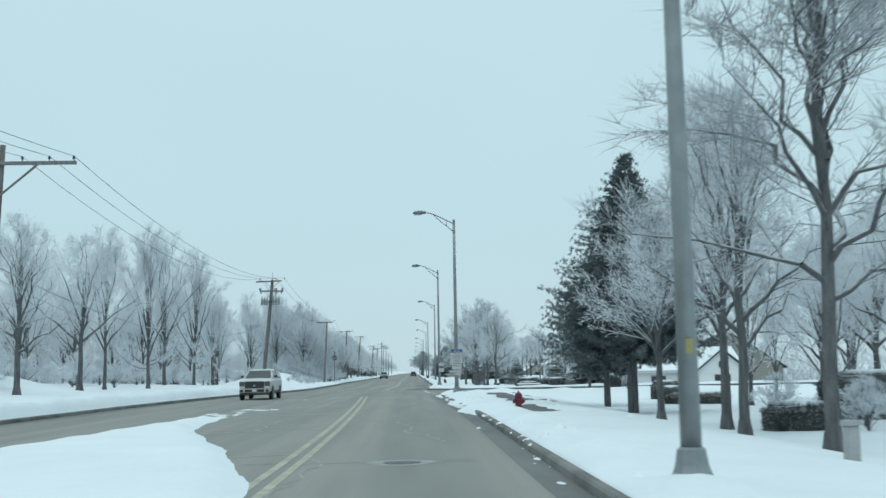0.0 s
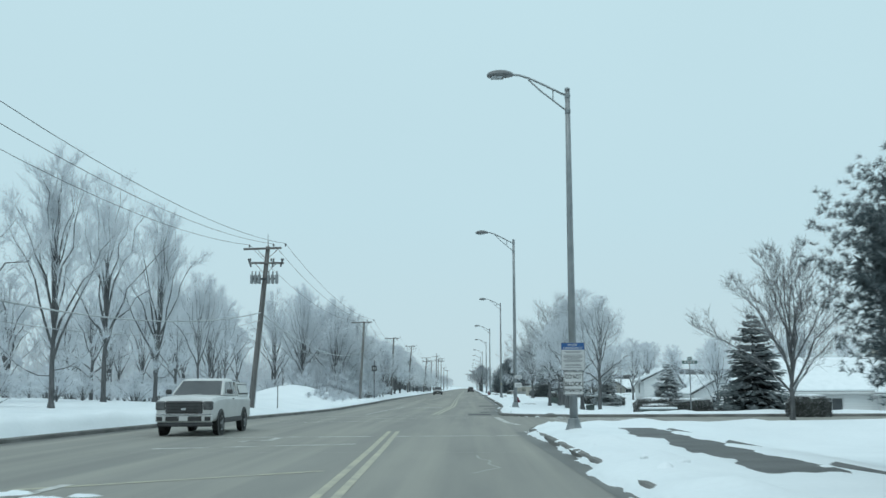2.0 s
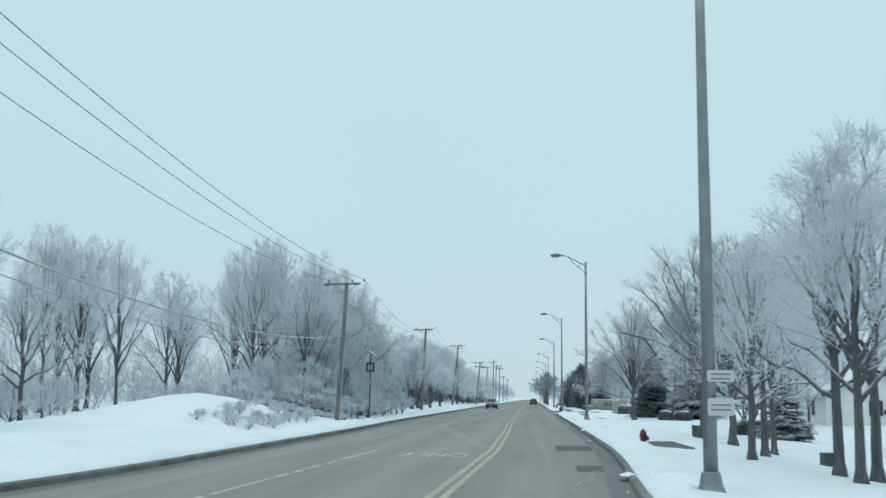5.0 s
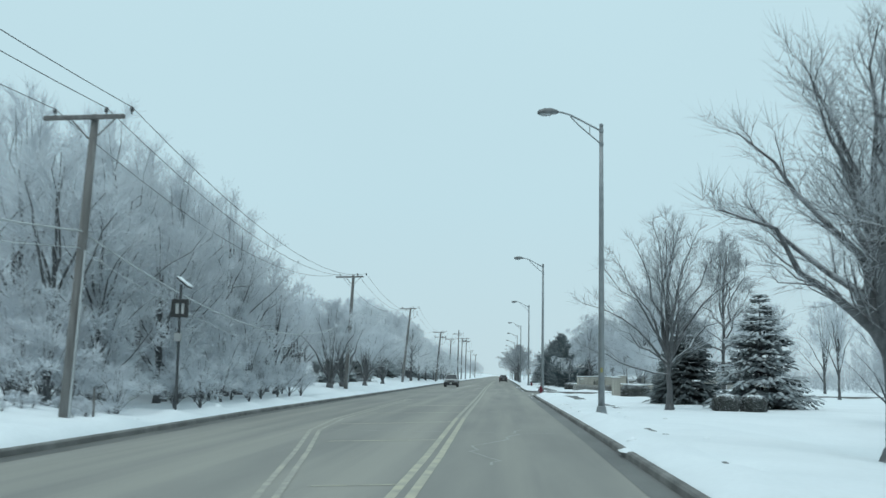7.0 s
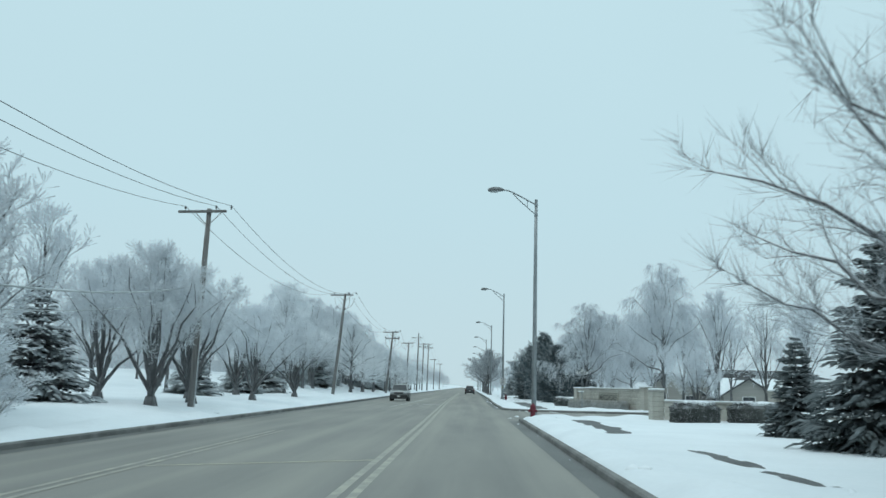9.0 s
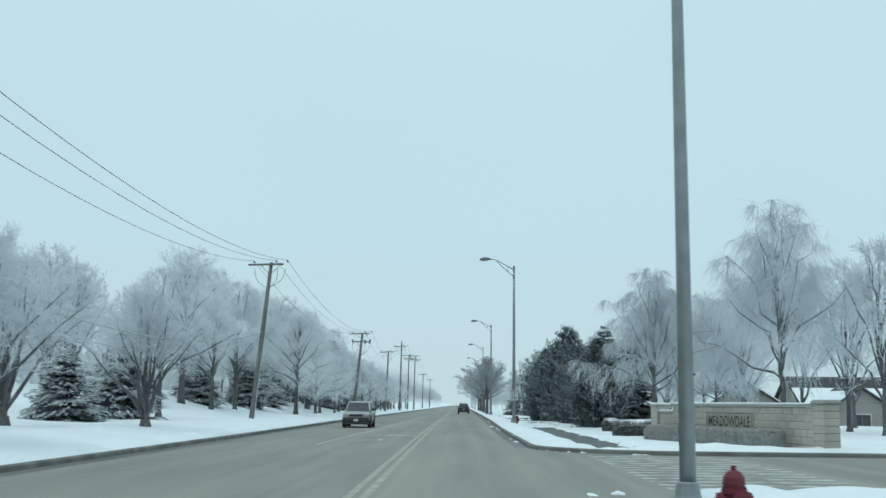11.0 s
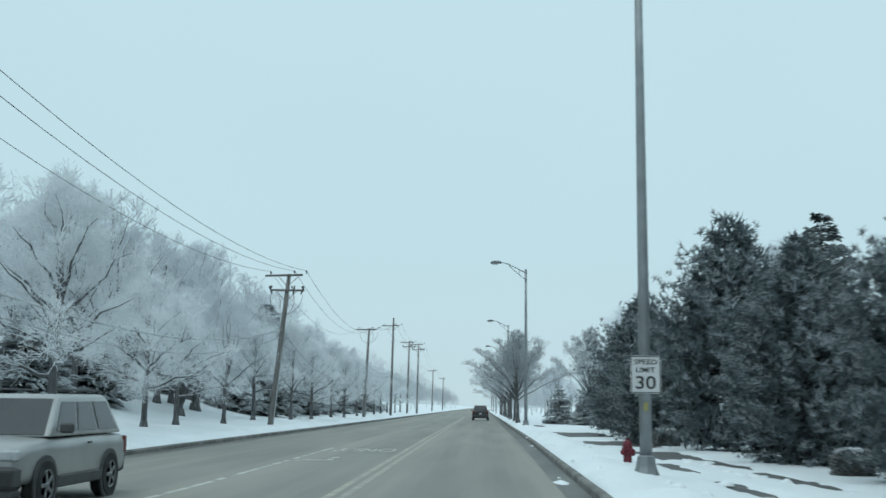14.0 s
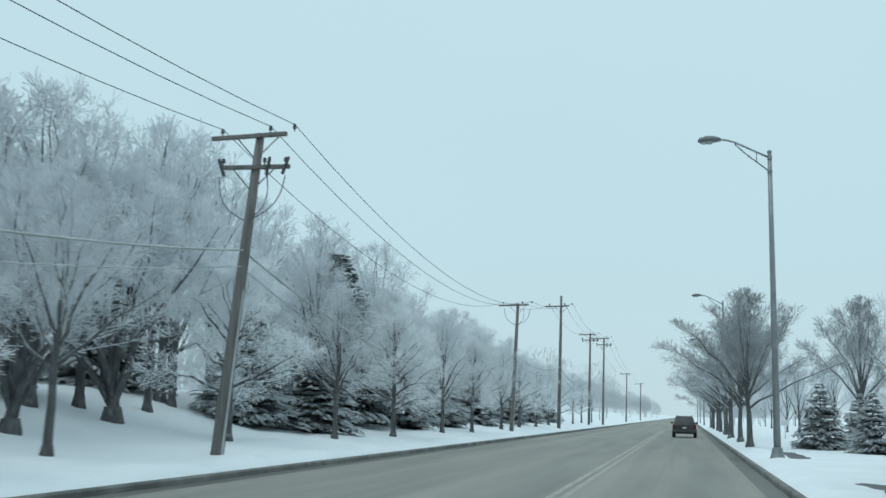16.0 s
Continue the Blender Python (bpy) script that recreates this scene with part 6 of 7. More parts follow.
# ---- hydrants, posts, cabinets ----
def hydrant(m):
    e = thing("fire_hydrant", m, "red fire hydrant standing in the snow of the verge", "fire hydrant", "fire hydrants")
    part("barrel", Shape().lathe([(0.16, 0.0), (0.16, 0.05), (0.115, 0.06), (0.11, 0.42), (0.15, 0.44), (0.15, 0.48), (0.12, 0.49)], 16), RED, e)
    part("bonnet", Shape().lathe([(0.12, 0.49), (0.13, 0.55), (0.12, 0.62), (0.08, 0.68), (0.03, 0.70), (0.03, 0.75), (0.0, 0.75)], 16), RED, e)
    for a, r, ln in ((0, 0.06, 0.2), (180, 0.06, 0.2), (-90, 0.08, 0.2)):
        t = Matrix.Rotation(radians(a), 4, "Z") @ Matrix.Translation((0, 0, 0.38)) @ Matrix.Rotation(radians(90), 4, "Y")
        no = part("nozzle", Shape().lathe([(r * 0.8, 0.08), (r * 0.8, ln - 0.06), (r * 1.15, ln - 0.05), (r * 1.15, ln), (r * 0.4, ln + 0.005), (r * 0.4, ln + 0.03), (0.0, ln + 0.03)], 12, t), RED, e)
    for k in range(8):
        a = 2 * math.pi * k / 8
        part("bolt", Shape().lathe([(0.012, 0.48), (0.012, 0.505), (0.0, 0.51)], 6, Matrix.Translation((0.137 * math.cos(a), 0.137 * math.sin(a), 0))), RED, e)
    return e


def on_snow(x, y, sink=0.06, turn=0.0):
    return Matrix.Translation((x, y, float(snow(x, y)) - sink)) @ Matrix.Rotation(radians(turn), 4, "Z")


h0 = hydrant(on_snow(4.0, 36.9, 0.12, 20))
for x, y, t, k in ((3.95, 123.4, 70, 0.24), (2.95, 203.5, 10, 0.15), (4.15, 274.5, 40, 0.12)):
    copy_thing(h0, on_snow(x, y, k, t))


def cabinet(name, x, y, w, d, h, material, label, turn=0):
    e = thing(name, on_snow(x, y, 0.08, turn), label, "utility cabinet")
    part("body", Shape().box(-w / 2, -d / 2, 0, w / 2, d / 2, h * 0.86, bevel=0.015), material, e)
    part("lid", Shape().box(-w / 2 - 0.02, -d / 2 - 0.02, h * 0.86 + 0.001, w / 2 + 0.02, d / 2 + 0.02, h, bevel=0.02), material, e)
    part("door", Shape().box(-w * 0.42, -d / 2 - 0.012, h * 0.1, w * 0.42, -d / 2 - 0.001, h * 0.8, bevel=0.003), material, e)
    return e


cabinet("utility_pedestal", 7.6, 17.5, 0.22, 0.2, 0.74, BOX_GREY, "pale grey utility pedestal in the snow")
cabinet("utility_cabinet", 8.35, 137.6, 0.95, 0.8, 0.72, BOX_GREEN, "dark green transformer box in the snow", -8)
cabinet("utility_cabinet", 9.6, 118.6, 0.6, 0.5, 0.52, BOX_GREEN, "low dark utility box in the snow", 5)
cabinet("utility_cabinet", -31.5, 133.0, 0.6, 0.5, 1.35, BOX_GREEN, "dark upright utility cabinet under the trees", 0)


def marker(x, y, h, label="thin weathered marker post in the snow"):
    e = thing("marker_post", on_snow(x, y, 0.1), label, "marker post")
    part("post", Shape().tube([(0, 0, 0), (0.01, 0, h * 0.5), (0, 0, h)], 0.03, 8), POLE_WOOD, e)
    part("cap", Shape().lathe([(0.036, h), (0.036, h + 0.025), (0.0, h + 0.035)], 8), DARK_METAL, e)


for x, y, h in ((-11.7, 95.6, 1.4), (-10.9, 144.6, 0.85), (-18.6, 276.0, 1.6), (-20.0, 268.0, 1.7)):
    marker(x, y, h)


# ---- signs ----
def text_part(word, w, h, x, z, material, parent, y=-0.007):
    me, _ = lettering(word, 0, 0, w, h, material)
    ob = part("lettering", me, material, parent)
    ob.matrix_local = Matrix.Translation((x, y, z)) @ Matrix.Rotation(radians(90), 4, "X")
    return ob


def board(w, h, r=0.03, d=0.004):
    """An upright plate with cut corners, its face towards -y."""
    a, b = w / 2, h / 2
    o = [(-a + r, -b), (a - r, -b), (a, -b + r), (a, b - r), (a - r, b), (-a + r, b), (-a, b - r), (-a, -b + r)]
    return Shape().prism(o, d)


def rim_bars(e, w, h, t, inset, material):
    a, b = w / 2 - inset, h / 2 - inset
    for x0, z0, x1, z1 in ((-a, -b, a, -b + t), (-a, b - t, a, b), (-a, -b + t, -a + t, b - t), (a - t, -b + t, a, b - t)):
        part("border", Shape().box(x0, -0.005, z0, x1, -0.0005, z1), material, e)


def sign_thing(name, x, y, z, w, h, label, face, turn=0):
    e = thing(name, Matrix.Translation((x, y, z)) @ Matrix.Rotation(radians(turn), 4, "Z"), label, "road sign")
    part("plate", board(w, h), face, e)
    for s in (-1, 1):
        part("strap", Shape().lathe([(0.122, s * h * 0.32 - 0.02), (0.128, s * h * 0.32 - 0.02), (0.128, s * h * 0.32 + 0.02), (0.122, s * h * 0.32 + 0.02)], 14, Matrix.Translation((0, 0.132, 0))), STEEL, e)
    return e


e = sign_thing("ordinance_sign", 2.95, 64.0 - 0.135, 2.50, 0.71, 0.83, "white and blue snow ordinance sign strapped to a lamp pole", SIGN_WHITE, -1)
part("header", Shape().box(-0.345, -0.005, 0.20, 0.345, -0.0005, 0.405), SIGN_BLUE, e, "blue header band")
text_part("SNOW", 0.30, 0.065, 0, 0.345, SIGN_WHITE, e)
text_part("ORDINANCE", 0.58, 0.065, 0, 0.25, SIGN_WHITE, e)
for k, (z, w) in enumerate(((0.15, 0.50), (0.11, 0.42), (0.04, 0.56), (0.0, 0.58), (-0.04, 0.54), (-0.08, 0.40), (-0.12, 0.58), (-0.16, 0.52), (-0.24, 0.44), (-0.28, 0.50), (-0.34, 0.52))):
    part("print_bar", Shape().box(-w / 2, -0.005, z - 0.010, w / 2, -0.0005, z + 0.010), SIGN_GREY, e)
rim_bars(e, 0.71, 0.83, 0.012, 0.004, SIGN_GREY)
e = sign_thing("intersection_sign", 2.95, 64.0 - 0.135, 1.70, 0.60, 0.72, "white sign with black lettering strapped to a lamp pole", SIGN_WHITE, 2)
text_part("DO NOT", 0.47, 0.13, 0, 0.20, SIGN_BLACK, e)
text_part("BLOCK", 0.50, 0.13, 0, -0.02, SIGN_BLACK, e)
text_part("INTERSECTION", 0.50, 0.10, 0, -0.21, SIGN_BLACK, e)
rim_bars(e, 0.60, 0.72, 0.016, 0.012, SIGN_BLACK)
e = sign_thing("speed_limit_sign", 3.55, 267.4 - 0.135, 2.27, 0.61, 0.75, "white speed limit sign strapped to a lamp pole", SIGN_WHITE, 1)
text_part("SPEED", 0.46, 0.10, 0, 0.25, SIGN_BLACK, e)
text_part("LIMIT", 0.38, 0.10, 0, 0.09, SIGN_BLACK, e)
text_part("30", 0.40, 0.26, 0, -0.16, SIGN_BLACK, e)
rim_bars(e, 0.61, 0.75, 0.016, 0.012, SIGN_BLACK)
for x, y, z in ((2.98, 101.0, 2.25), (2.98, 101.0, 1.72)):
    e = sign_thing("parking_sign", x, y - 0.135, z, 0.46, 0.30 if z < 2 else 0.2, "small weathered grey sign strapped to a lamp pole", SIGN_WHITE, 0)
    for k in (-0.05, 0.03):
        part("print_bar", Shape().box(-0.17, -0.005, k - 0.015, 0.17, -0.0005, k + 0.015), SIGN_GREY, e)
for (x, y), z in zip((LAMPS[0], LAMPS[3], LAMPS[5]), (1.75, 1.9, 1.55)):
    t = solid("pole_tag", Shape().loft([[(0.128 * math.sin(a), -0.128 * math.cos(a), zz) for a in (-0.35, -0.17, 0, 0.17, 0.35)] for zz in (0, 0.17)], False), TAG, "small yellow tag stuck on a lamp pole", "tag", m=Matrix.Translation((x, y, z)))


def street_name(x, y, h, turn, blade=None, letters=None):
    e = thing("street_name_sign", on_snow(x, y, 0.1, turn), "street name sign on a thin steel post in the snow", "street sign")
    part("post", Shape().tube([(0, 0, 0), (0, 0, h)], 0.03, 8), STEEL, e)
    for k, (zz, tt) in enumerate(((h - 0.10, 0), (h + 0.10, 90))):
        b = part("blade", Shape().box(-0.42, -0.012, zz - 0.09, 0.42, 0.012, zz + 0.09, Matrix.Rotation(radians(tt), 4, "Z"), 0.005), blade or SIGN_GREEN, e)
        for s in (-1, 1):
            for u in (-0.24, -0.08, 0.06, 0.22):
                part("print_bar", Shape().box(u - 0.05, s * 0.0125 - 0.001, zz - 0.04, u + 0.05, s * 0.0125 + 0.001, zz + 0.04, Matrix.Rotation(radians(tt), 4, "Z")), letters or SIGN_WHITE, b)


street_name(11.95, 90.6, 3.0, 4)
street_name(8.0, 229.6, 2.75, 6, SIGN_WHITE, SIGN_BLACK)

# a square warning-light housing with a solar panel, seen from behind
e = thing("solar_sign", on_snow(-10.95, 151.8, 0.1), "solar-powered sign on a tall thin post with snow on its panel", "road sign")
part("post", Shape().tube([(0, 0, 0), (0, 0, 4.25)], 0.045, 8), DARK_METAL, e)
fr = part("housing", Shape().box(-0.28, -0.08, 3.15, -0.16, 0.05, 3.75, bevel=0.01).box(0.16, -0.08, 3.15, 0.28, 0.05, 3.75, bevel=0.01).box(-0.16, -0.08, 3.15, 0.16, 0.05, 3.27, bevel=0.01).box(-0.16, -0.08, 3.63, 0.16, 0.05, 3.75, bevel=0.01), SIGN_BLACK, e, "black square housing")
part("sign_plate", Shape().box(-0.16, 0.0, 3.27, 0.16, 0.02, 3.63), SIGN_WHITE, e)
part("solar_panel", Shape().box(-0.26, -0.2, -0.02, 0.26, 0.2, 0.02, Matrix.Translation((0.1, 0, 4.3)) @ Matrix.Rotation(radians(38), 4, "Y"), 0.006), SIGN_BLACK, e)
part("panel_snow", Shape().box(-0.27, -0.2, 0.022, 0.27, 0.2, 0.08, Matrix.Translation((0.1, 0, 4.3)) @ Matrix.Rotation(radians(38), 4, "Y"), 0.025), SNOW_CAP, e, "snow lying on the panel")
part("control_box", Shape().box(-0.12, -0.16, 2.35, 0.12, -0.045, 2.62, bevel=0.015), BOX_GREY, e)
e = thing("estate_sign", on_snow(7.6, 366.0, 0.1), "small white yard sign on a thin post", "sign")
part("post", Shape().tube([(0, 0, 0), (0, 0, 1.4)], 0.02, 6), DARK_METAL, e)
part("plate", board(0.6, 0.45), SIGN_WHITE, e).matrix_local = Matrix.Translation((0, -0.03, 1.3))


# ---- walls of worked stone ----
def hewn(w, d, h):
    """One faced stone, its arrises knocked off."""
    return Shape().box(-w / 2, -d / 2, 0, w / 2, d / 2, h, bevel=0.018).mesh("stone", STONE)


STONES = {}


def stone_run(parent, length, height, depth, course=0.24, seed=1):
    r = random.Random(seed)
    core = part("core", Shape().box(0, -depth / 2 + 0.025, 0, length, depth / 2 - 0.025, height - 0.03), MORTAR, parent)
    n = int(height / course)
    hh = height / n
    for k in range(n):
        x = 0.0
        while x < length - 0.05:
            w = min(r.choice((0.38, 0.5, 0.62)), length - x)
            if length - x - w < 0.2:
                w = length - x
            key = (round(w, 2), round(hh, 3), depth)
            if key not in STONES:
                STONES[key] = hewn(w - 0.012, depth, hh - 0.012)
            o = part("stone", STONES[key], STONE, parent)
            o.matrix_local = Matrix.Translation((x + w / 2, r.uniform(-0.006, 0.006), k * hh + 0.006))
            x += w


def coping(parent, x0, x1, d, z, snow_h=0.09):
    part("coping", Shape().box(x0 - 0.05, -d / 2 - 0.06, z, x1 + 0.05, d / 2 + 0.06, z + 0.09, bevel=0.015), MORTAR, parent)
    part("snow_cap", Shape().box(x0 - 0.03, -d / 2 - 0.04, z + 0.091, x1 + 0.03, d / 2 + 0.04, z + 0.091 + snow_h, bevel=0.04), SNOW_CAP, parent, "snow lying on the coping")


def pillar(x, y, w, h, turn):
    e = thing("stone_pillar", on_snow(x, y, 0.1, turn), "square stone pillar with a snow-capped coping", "pillar")
    n = int(h / 0.24)
    me = hewn(w, w, h / n - 0.012)
    part("core", Shape().box(-w / 2 + 0.03, -w / 2 + 0.03, 0, w / 2 - 0.03, w / 2 - 0.03, h), MORTAR, e)
    for k in range(n):
        part("stone", me, STONE, e).matrix_local = Matrix.Translation((0, 0, k * h / n + 0.006))
    coping(e, -w / 2, w / 2, w, h)
    return e


WA, WB = Vector((8.8, 239.5)), Vector((12.2, 227.5))
turn = math.degrees(math.atan2(WB.y - WA.y, WB.x - WA.x))
pillar(WA.x, WA.y, 0.62, 1.5, turn)
pillar(WB.x, WB.y, 0.62, 1.5, turn)
ud = (WB - WA).normalized()
p = WA + ud * 0.33
e = thing("stone_wall", on_snow(p.x, p.y, 0.1, turn), "low stone wall beside the estate entrance, snow on top", "wall")
stone_run(e, 1.25, 1.22, 0.34, seed=3)
coping(e, 0, 1.25, 0.34, 1.22, 0.06)
p = WA + ud * 1.64
e = thing("entrance_wall", on_snow(p.x, p.y, 0.1, turn), "stone entrance wall with a name plate, snow on top", "wall")
stone_run(e, 10.4, 1.55, 0.42, seed=4)
coping(e, 0, 10.4, 0.42, 1.55, 0.07)
pl = part("name_plate", Shape().box(3.0, -0.245, 0.62, 6.6, -0.205, 1.36, bevel=0.012), PLATE, e, "pale stone plate with dark letters")
me, _ = lettering("MEADOWDALE", 0, 0, 3.15, 0.42, SIGN_BLACK)
o = part("lettering", me, SIGN_BLACK, pl)
o.matrix_local = Matrix.Translation((4.8, -0.2475, 0.98)) @ Matrix.Rotation(radians(90), 4, "X")
for x0, z0, x1, z1 in ((3.08, 0.68, 6.52, 0.70), (3.08, 1.28, 6.52, 1.30), (3.08, 0.70, 3.10, 1.28), (6.50, 0.70, 6.52, 1.28)):
    part("plate_border", Shape().box(x0, -0.249, z0, x1, -0.2455, z1), SIGN_BLACK, pl)
# the matching wall on the near side of the side street
pillar(9.5, 208.2, 0.62, 1.5, 10)
e = thing("stone_wall", on_snow(9.9, 208.0, 0.1, -20), "low stone wall beside the estate entrance, snow on top", "wall")
stone_run(e, 5.0, 0.96, 0.34, seed=6)
coping(e, 0, 5.0, 0.34, 0.96, 0.08)
pillar(14.9, 206.1, 0.62, 1.5, -20)


# ---- hedges, clipped shrubs and grasses ----
def twiggy(shape_pts, rng, n, size, up=0.3):
    v, f = [], []
    for p, nrm in shape_pts(rng, n):
        d = nrm + rng.normal(size=3) * 0.5 + np.array([0, 0, up])
        d /= np.linalg.norm(d)
        s = perp(rng, d) * size * 0.16
        t = np.cross(d, s)
        k = len(v)
        ln = size * rng.uniform(0.6, 1.3)
        v.extend([p + s, p - s * 0.5 + t * 0.87, p - s * 0.5 - t * 0.87, p + d * ln])
        f.extend([(k, k + 1, k + 3), (k + 1, k + 2, k + 3), (k + 2, k, k + 3)])
    return np.array(v), np.array(f)


def hedge(x, y, lx, ly, h, label, turn=0, snow_top=True, n=2600, seed=0, material=HEDGE, name="hedge", category="hedge"):
    rng = np.random.default_rng(seed + 100)
    e = thing(name, on_snow(x, y, 0.08, turn), label, category, "clipped hedges and shrubs")
    core = Shape()
    rings = []
    for z, k in ((0, 0.86), (h * 0.35, 0.97), (h * 0.75, 0.95), (h * 0.94, 0.8), (h, 0.5)):
        rings.append([(math.copysign(abs(math.cos(a)) ** 0.75, math.cos(a)) * lx / 2 * k * (1 + 0.04 * math.sin(5 * a + z * 3)), math.copysign(abs(math.sin(a)) ** 0.75, math.sin(a)) * ly / 2 * k, z * (1 + 0.03 * math.sin(3 * a))) for a in [2 * math.pi * j / 20 for j in range(20)]])
    core.loft(rings)
    part("core", core, material, e)

    def pts(rng, n):
        for _ in range(n):
            a, u = rng.uniform(0, 2 * math.pi), rng.random()
            c, s = math.cos(a), math.sin(a)
            k = 0.97 if u < 0.75 else 0.75 * (1.25 - u) / 0.5 + 0.3
            top = rng.random() < 0.35
            q = rng.random() ** 0.5 * 0.85 if top else k
            yield np.array([math.copysign(abs(c) ** 0.75, c) * lx / 2 * q, math.copysign(abs(s) ** 0.75, s) * ly / 2 * q, h * (0.97 if top else u)]), np.array([0, 0, 1.0]) if top else np.array([c, s, 0.1])
    v, f = twiggy(pts, rng, n, 0.14)
    part("foliage", raw_mesh("foliage", v, f, material, False), None, e)
    if snow_top:
        sn = []
        for z, k in ((h * 0.93, 0.80), (h + 0.03, 0.74), (h + 0.09, 0.5), (h + 0.11, 0.2)):
            sn.append([(math.copysign(abs(math.cos(a)) ** 0.8, math.cos(a)) * lx / 2 * k * (1 + 0.06 * math.sin(4 * a + seed)), math.copysign(abs(math.sin(a)) ** 0.8, math.sin(a)) * ly / 2 * k * (1 + 0.08 * math.cos(3 * a + seed)), z + 0.03 * math.sin(3 * a + seed)) for a in [2 * math.pi * j / 20 for j in range(20)]])
        part("snow_cap", Shape().loft(sn), SNOW_CAP, e, "snow lying on the hedge", smooth=True)
    return e


CLIPPED = "dark clipped hedge with snow lying on top"
HEDGES = ((11.9, 31.5, 2.2, 1.0, 0.85, 0), (16.5, 37.5, 3.5, 1.6, 1.7, 10), (15.4, 56.0, 3.4, 1.0, 0.6, 0), (16.2, 66.5, 1.7, 1.5, 1.15, 0), (17.5, 88.0, 2.2, 1.2, 1.2, 0), (10.5, 94.2, 2.2, 1.0, 1.15, 5), (13.0, 95.5, 2.6, 1.1, 1.2, 5), (17.0, 97.5, 4.5, 1.2, 1.25, 8), (10.3, 92.2, 1.7, 1.2, 0.62, 0),
          (14.8, 151.0, 4.6, 1.2, 1.0, -10), (10.6, 204.2, 2.2, 1.6, 0.95, 5), (13.8, 205.0, 2.8, 1.6, 0.95, -8), (8.4, 243.6, 2.3, 1.4, 0.72, 15), (9.8, 246.4, 1.7, 1.2, 0.7, 0))
for i, (x, y, lx, ly, h, t) in enumerate(HEDGES):
    hedge(x, y, lx, ly, h, CLIPPED, t, True, int(1200 + 900 * lx * h), i)
for i, (x, y, r) in enumerate(((15.2, 61.0, 0.6), (10.4, 168.5, 0.5), (11.8, 168.8, 0.5), (8.2, 250.5, 0.42), (8.5, 253.2, 0.45), (9.0, 262.8, 0.34), (9.1, 264.2, 0.36), (9.2, 266.2, 0.38), (9.0, 268.0, 0.4), (8.6, 270.3, 0.38), (7.4, 287.5, 0.42), (7.0, 291.0, 0.4), (20.5, 283.0, 0.5))):
    hedge(x, y, r * 2.1, r * 2.1, r * 1.5, "low round clipped shrub with snow on top", i * 20, True, 1100, 40 + i, HEDGE, "clipped_shrub", "shrub")
for i in range(9):
    p = WA.lerp(WB, 0.12 + 0.09 * i) + Vector((-0.9, -0.25))
    hedge(p.x, p.y, 1.25, 0.7, 0.62, "frosted ornamental grass in front of the wall", turn, False, 1500, 70 + i, GRASS, "ornamental_grass", "grass")
for x, y, w, d, h in ((10.25, 91.0, 2.0, 0.8, 0.36),):
    e = thing("planter", on_snow(x, y, 0.1, 4), "low dark stone planter with snow on its rim", "planter")
    part("body", Shape().box(-w / 2, -d / 2, 0, w / 2, d / 2, h, bevel=0.04), BOX_GREEN, e)
    part("snow_cap", Shape().box(-w / 2 + 0.02, -d / 2 + 0.02, h + 0.001, w / 2 - 0.02, d / 2 - 0.02, h + 0.12, bevel=0.05), SNOW_CAP, e, "snow lying on the planter")


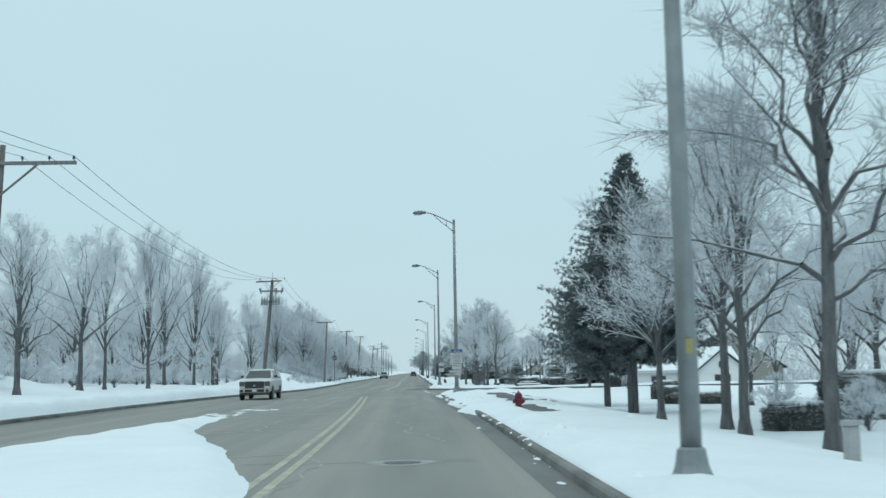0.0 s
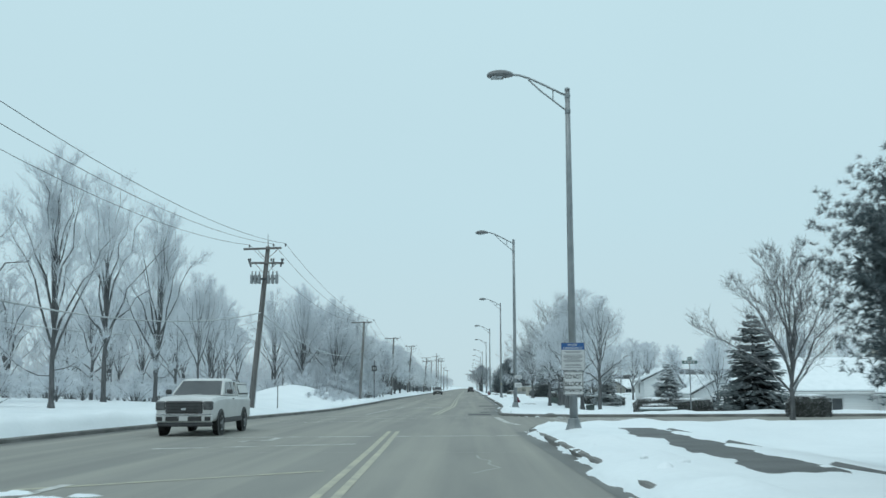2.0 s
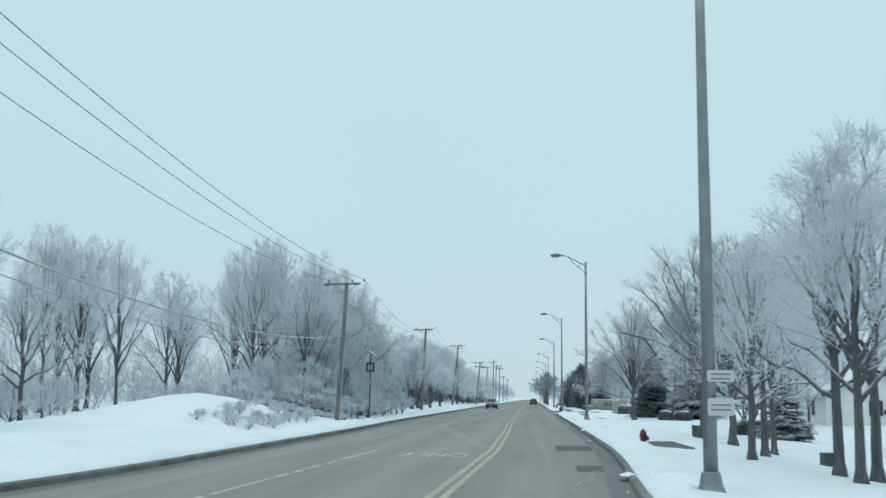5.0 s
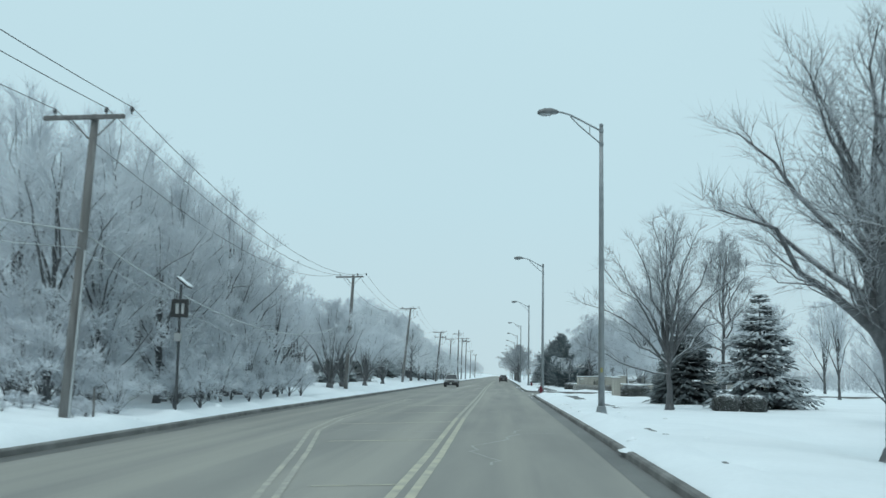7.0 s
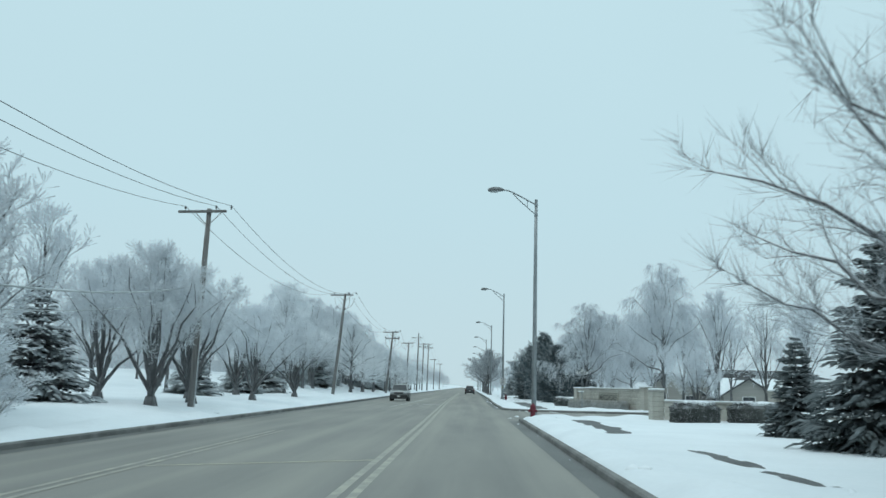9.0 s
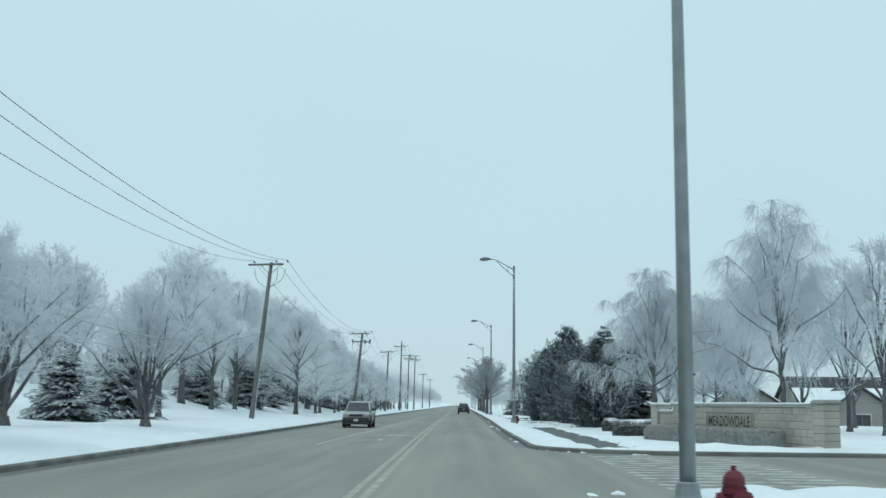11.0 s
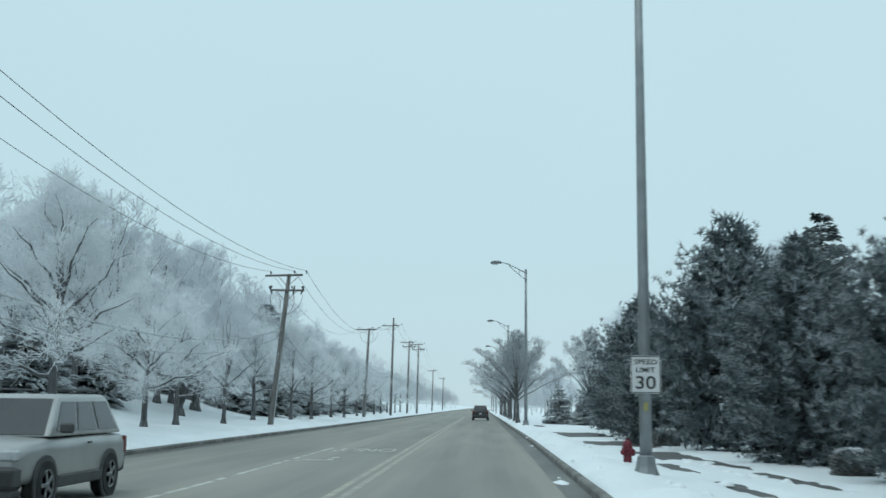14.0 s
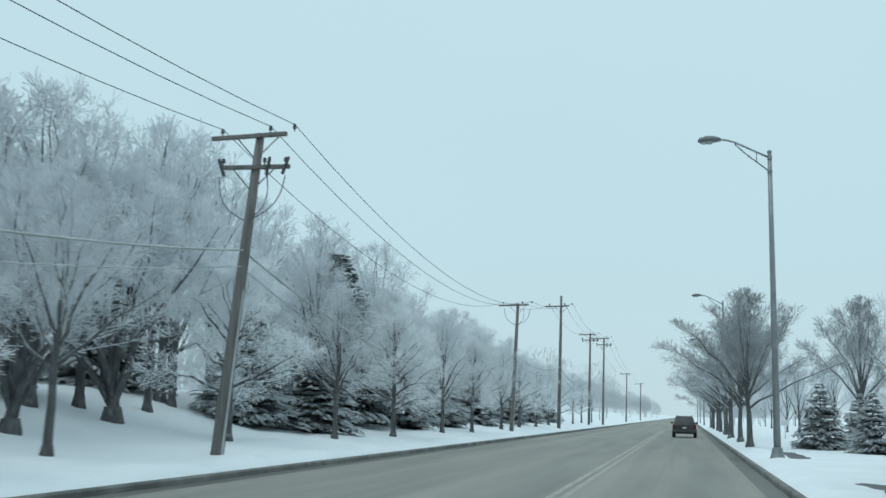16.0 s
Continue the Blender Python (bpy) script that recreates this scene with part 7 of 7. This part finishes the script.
# ---- houses ----
def house(x, y, w, d, eave, rise, turn, wall, label, windows, chimney=False, z=None, across=False, bare_roof=0.0):
    """A gabled house: ridge along its local x, or along y if across. windows: (face, u, z, w, h); faces f (towards -y), l (-x), r (+x)."""
    z0 = float(land(x, y)) if z is None else z
    e = thing("house", Matrix.Translation((x, y, z0 - 0.2)) @ Matrix.Rotation(radians(turn), 4, "Z"), label, "house", "houses beside the road")
    H = eave + 0.2
    b = Shape()
    if across:
        b.prism([(-w / 2, 0), (w / 2, 0), (w / 2, H), (0, H + rise), (-w / 2, H)], d, Matrix.Translation((0, -d / 2, 0)))
        run = w / 2
    else:
        b.prism([(-d / 2, 0), (d / 2, 0), (d / 2, H), (0, H + rise), (-d / 2, H)], w, Matrix.Rotation(radians(90), 4, "Z") @ Matrix.Translation((0, -w / 2, 0)))
        run = d / 2
    part("wall", b, wall, e)
    R = Matrix.Identity(4) if across else Matrix.Rotation(radians(90), 4, "Z")
    ln = (d if across else w) / 2 + 0.35
    for s in (-1, 1):
        sl = rise / run
        o = 0.4
        pr = [(0, H + rise + 0.02), (s * (run + o), H - sl * o + 0.02), (s * (run + o), H - sl * o + 0.18), (0, H + rise + 0.18)]
        if s > 0:
            pr = pr[::-1]
        part("roof", Shape().prism(pr, 2 * ln, R @ Matrix.Translation((0, -ln, 0))), SHINGLE, e, "dark shingled roof slope")
        k0 = bare_roof if s < 0 else bare_roof * 0.5
        pr = [(s * run * k0, H + rise * (1 - k0) + 0.19), (s * (run + o - 0.05), H - sl * o + 0.21), (s * (run + o - 0.05), H - sl * o + 0.31), (s * run * k0, H + rise * (1 - k0) + 0.29)]
        if s > 0:
            pr = pr[::-1]
        part("roof_snow", Shape().prism(pr, 2 * ln - 0.2, R @ Matrix.Translation((0, -ln + 0.1, 0))), SNOW_CAP, e, "snow lying on the roof")
        part("fascia", Shape().box(-ln, -0.03, 0, ln, 0.03, 0.16, (R @ Matrix.Rotation(radians(90), 4, "Z")) @ Matrix.Translation((0, -s * (run + o + 0.031), H - sl * o + 0.01))), TRIM, e)
    for face, u, wz, ww, wh in windows:
        m = {"f": Matrix.Translation((u, -d / 2, 0)), "l": Matrix.Translation((-w / 2, u, 0)) @ Matrix.Rotation(radians(-90), 4, "Z"), "r": Matrix.Translation((w / 2, u, 0)) @ Matrix.Rotation(radians(90), 4, "Z")}[face]
        fr = part("window", Shape().box(-ww / 2 - 0.08, -0.05, wz - 0.08, ww / 2 + 0.08, -0.002, wz, m).box(-ww / 2 - 0.08, -0.05, wz + wh, ww / 2 + 0.08, -0.002, wz + wh + 0.08, m).box(-ww / 2 - 0.08, -0.05, wz, -ww / 2, -0.002, wz + wh, m).box(ww / 2, -0.05, wz, ww / 2 + 0.08, -0.002, wz + wh, m), TRIM, e, "white-framed window")
        for q in (-1, 1):
            part("pane", Shape().box(q * ww / 4 - ww / 4 + 0.02, -0.02, wz, q * ww / 4 + ww / 4 - 0.02, -0.003, wz + wh, m), PANE, fr)
        part("sill", Shape().box(-ww / 2 - 0.12, -0.1, wz - 0.13, ww / 2 + 0.12, -0.002, wz - 0.081, m), TRIM, fr)
    if chimney:
        ch = part("chimney", Shape().box(w * 0.2, -0.35, H + rise * 0.4, w * 0.2 + 0.7, 0.35, H + rise + 0.9, bevel=0.02), STONE, e)
        part("chimney_cap", Shape().box(w * 0.2 - 0.05, -0.4, H + rise + 0.901, w * 0.2 + 0.75, 0.4, H + rise + 1.0, bevel=0.02), SNOW_CAP, ch)
    return e


house(27.5, 112.0, 13, 9, 2.5, 2.2, 0, SIDING, "white house with a snow-covered roof", [("f", -2.2, 1.0, 1.5, 1.2), ("f", 3.4, 0.9, 1.4, 1.3), ("l", 0.5, 1.0, 1.2, 1.2)], True)
house(31.0, 108.0, 5.0, 7, 2.5, 2.0, 0, SIDING, "white gabled wing of a house with a snowy roof", [("f", 0, 1.0, 1.6, 1.3), ("f", 0, 3.0, 0.7, 0.6)], False, None, True)
house(26.0, 142.0, 10, 9, 2.3, 1.9, 6, SIDING, "white house with a snow-covered gable roof", [("f", -2.5, 1.0, 1.2, 1.2), ("f", -1.0, 1.0, 0.8, 1.2), ("f", 2.5, 1.0, 1.4, 1.2), ("l", 0, 1.0, 1.4, 1.2)], False, None, False, 0.35)
house(23.4, 136.5, 5.5, 6, 2.1, 1.5, 6, SIDING, "white gabled wing of a house with a snowy roof", [("f", -0.6, 1.0, 0.6, 1.0), ("f", 0.5, 1.0, 0.6, 1.0)], False, None, True)
house(36.0, 121.0, 11, 9, 2.8, 3.6, -4, SIDING_TAN, "house with a dark, partly snow-covered roof", [("f", -2.5, 1.0, 1.4, 1.2), ("l", 0, 1.0, 1.2, 1.2)], False, None, True, 0.5)
house(24.5, 165.0, 7, 7, 2.2, 1.7, 0, SIDING, "pale house with a snowy roof", [("f", 0, 0.9, 1.0, 1.1), ("l", 0, 0.9, 1.0, 1.1)], False, None, True)
house(25.0, 292.0, 7.6, 12, 2.3, 2.4, 0, SIDING_TAN, "tan house with a wide gable and dark eaves", [("f", -1.0, 1.0, 0.7, 1.3), ("f", 2.3, 1.0, 1.0, 1.2)], False, -0.9, True, 0.55)
house(36.0, 290.0, 12, 10, 2.3, 2.9, 0, SIDING_TAN, "tan house with snow patches on a dark roof", [("f", -3, 1.0, 1.4, 1.2), ("f", 1.5, 1.0, 1.4, 1.2)], False, -0.9, False, 0.4)
house(33.0, 283.0, 6.0, 6, 2.2, 1.9, 0, SIDING_TAN, "tan gabled wing of a house with a snowy roof", [("f", 0, 1.0, 1.4, 1.2)], False, -0.9, True, 0.2)


# ---- lumps of ploughed snow ----
rl = np.random.default_rng(77)
v, f = [], []


def lump(x, y, r, h, z0=None, long=1.3):
    k, n = len(v), 7
    z0 = float(snow(x, y)) if z0 is None else z0
    for lvl, (q, zz) in enumerate(((1.0, -0.06), (0.85, 0.45), (0.45, 0.9))):
        for j in range(n):
            a = 2 * math.pi * j / n
            w = r * q * rl.uniform(0.75, 1.2)
            v.append((x + w * math.cos(a), y + w * math.sin(a) * long, z0 + h * zz * rl.uniform(0.85, 1.15) - 0.02))
    v.append((x, y, z0 + h))
    for lvl in range(2):
        f.extend([(k + lvl * n + j, k + lvl * n + (j + 1) % n, k + lvl * n + n + (j + 1) % n, k + lvl * n + n + j) for j in range(n)])
    f.extend([(k + 2 * n + j, k + 2 * n + (j + 1) % n, k + 3 * n, k + 3 * n) for j in range(n)])


for _ in range(200):
    y = rl.uniform(4, 300)
    s = rl.random()
    if s < 0.35:
        x = float(right_kerb(y)) + 0.34 + abs(rl.normal()) * 0.25
    elif s < 0.7:
        x, y = (3.75 if rl.random() < 0.5 else 6.0) + rl.normal() * 0.12, rl.uniform(224, 285)
    elif s < 0.85:
        x = rl.uniform(3, 7)
    else:
        x = float(left_kerb(y)) - 0.5 - abs(rl.normal()) * 0.3
    if float(road_d(np.array(x), np.array(y))) < 0.25:
        continue
    r = rl.uniform(0.05, 0.17)
    lump(x, y, r, r * rl.uniform(0.3, 0.7), None, rl.uniform(0.8, 2.0))
for _ in range(90):
    y = rl.uniform(6, 70) if rl.random() < 0.7 else rl.uniform(88, 300)
    xk = float(right_kerb(y))
    x = xk + 0.12 - abs(rl.normal()) * 0.22
    r = 0.04 + 0.15 * rl.random() ** 2
    lump(x, y, r, r * rl.uniform(0.15, 0.4), 0.14 if x > xk else 0.0, rl.uniform(1.2, 4.0))
sl = Shape()
sl.v, sl.f = v, [q if q[2] != q[3] else q[:3] for q in f]
tagged(solid("snow_lumps", sl, SNOW_CAP, "small lumps of ploughed snow along the verge", "snow", smooth=True), kind="stuff")
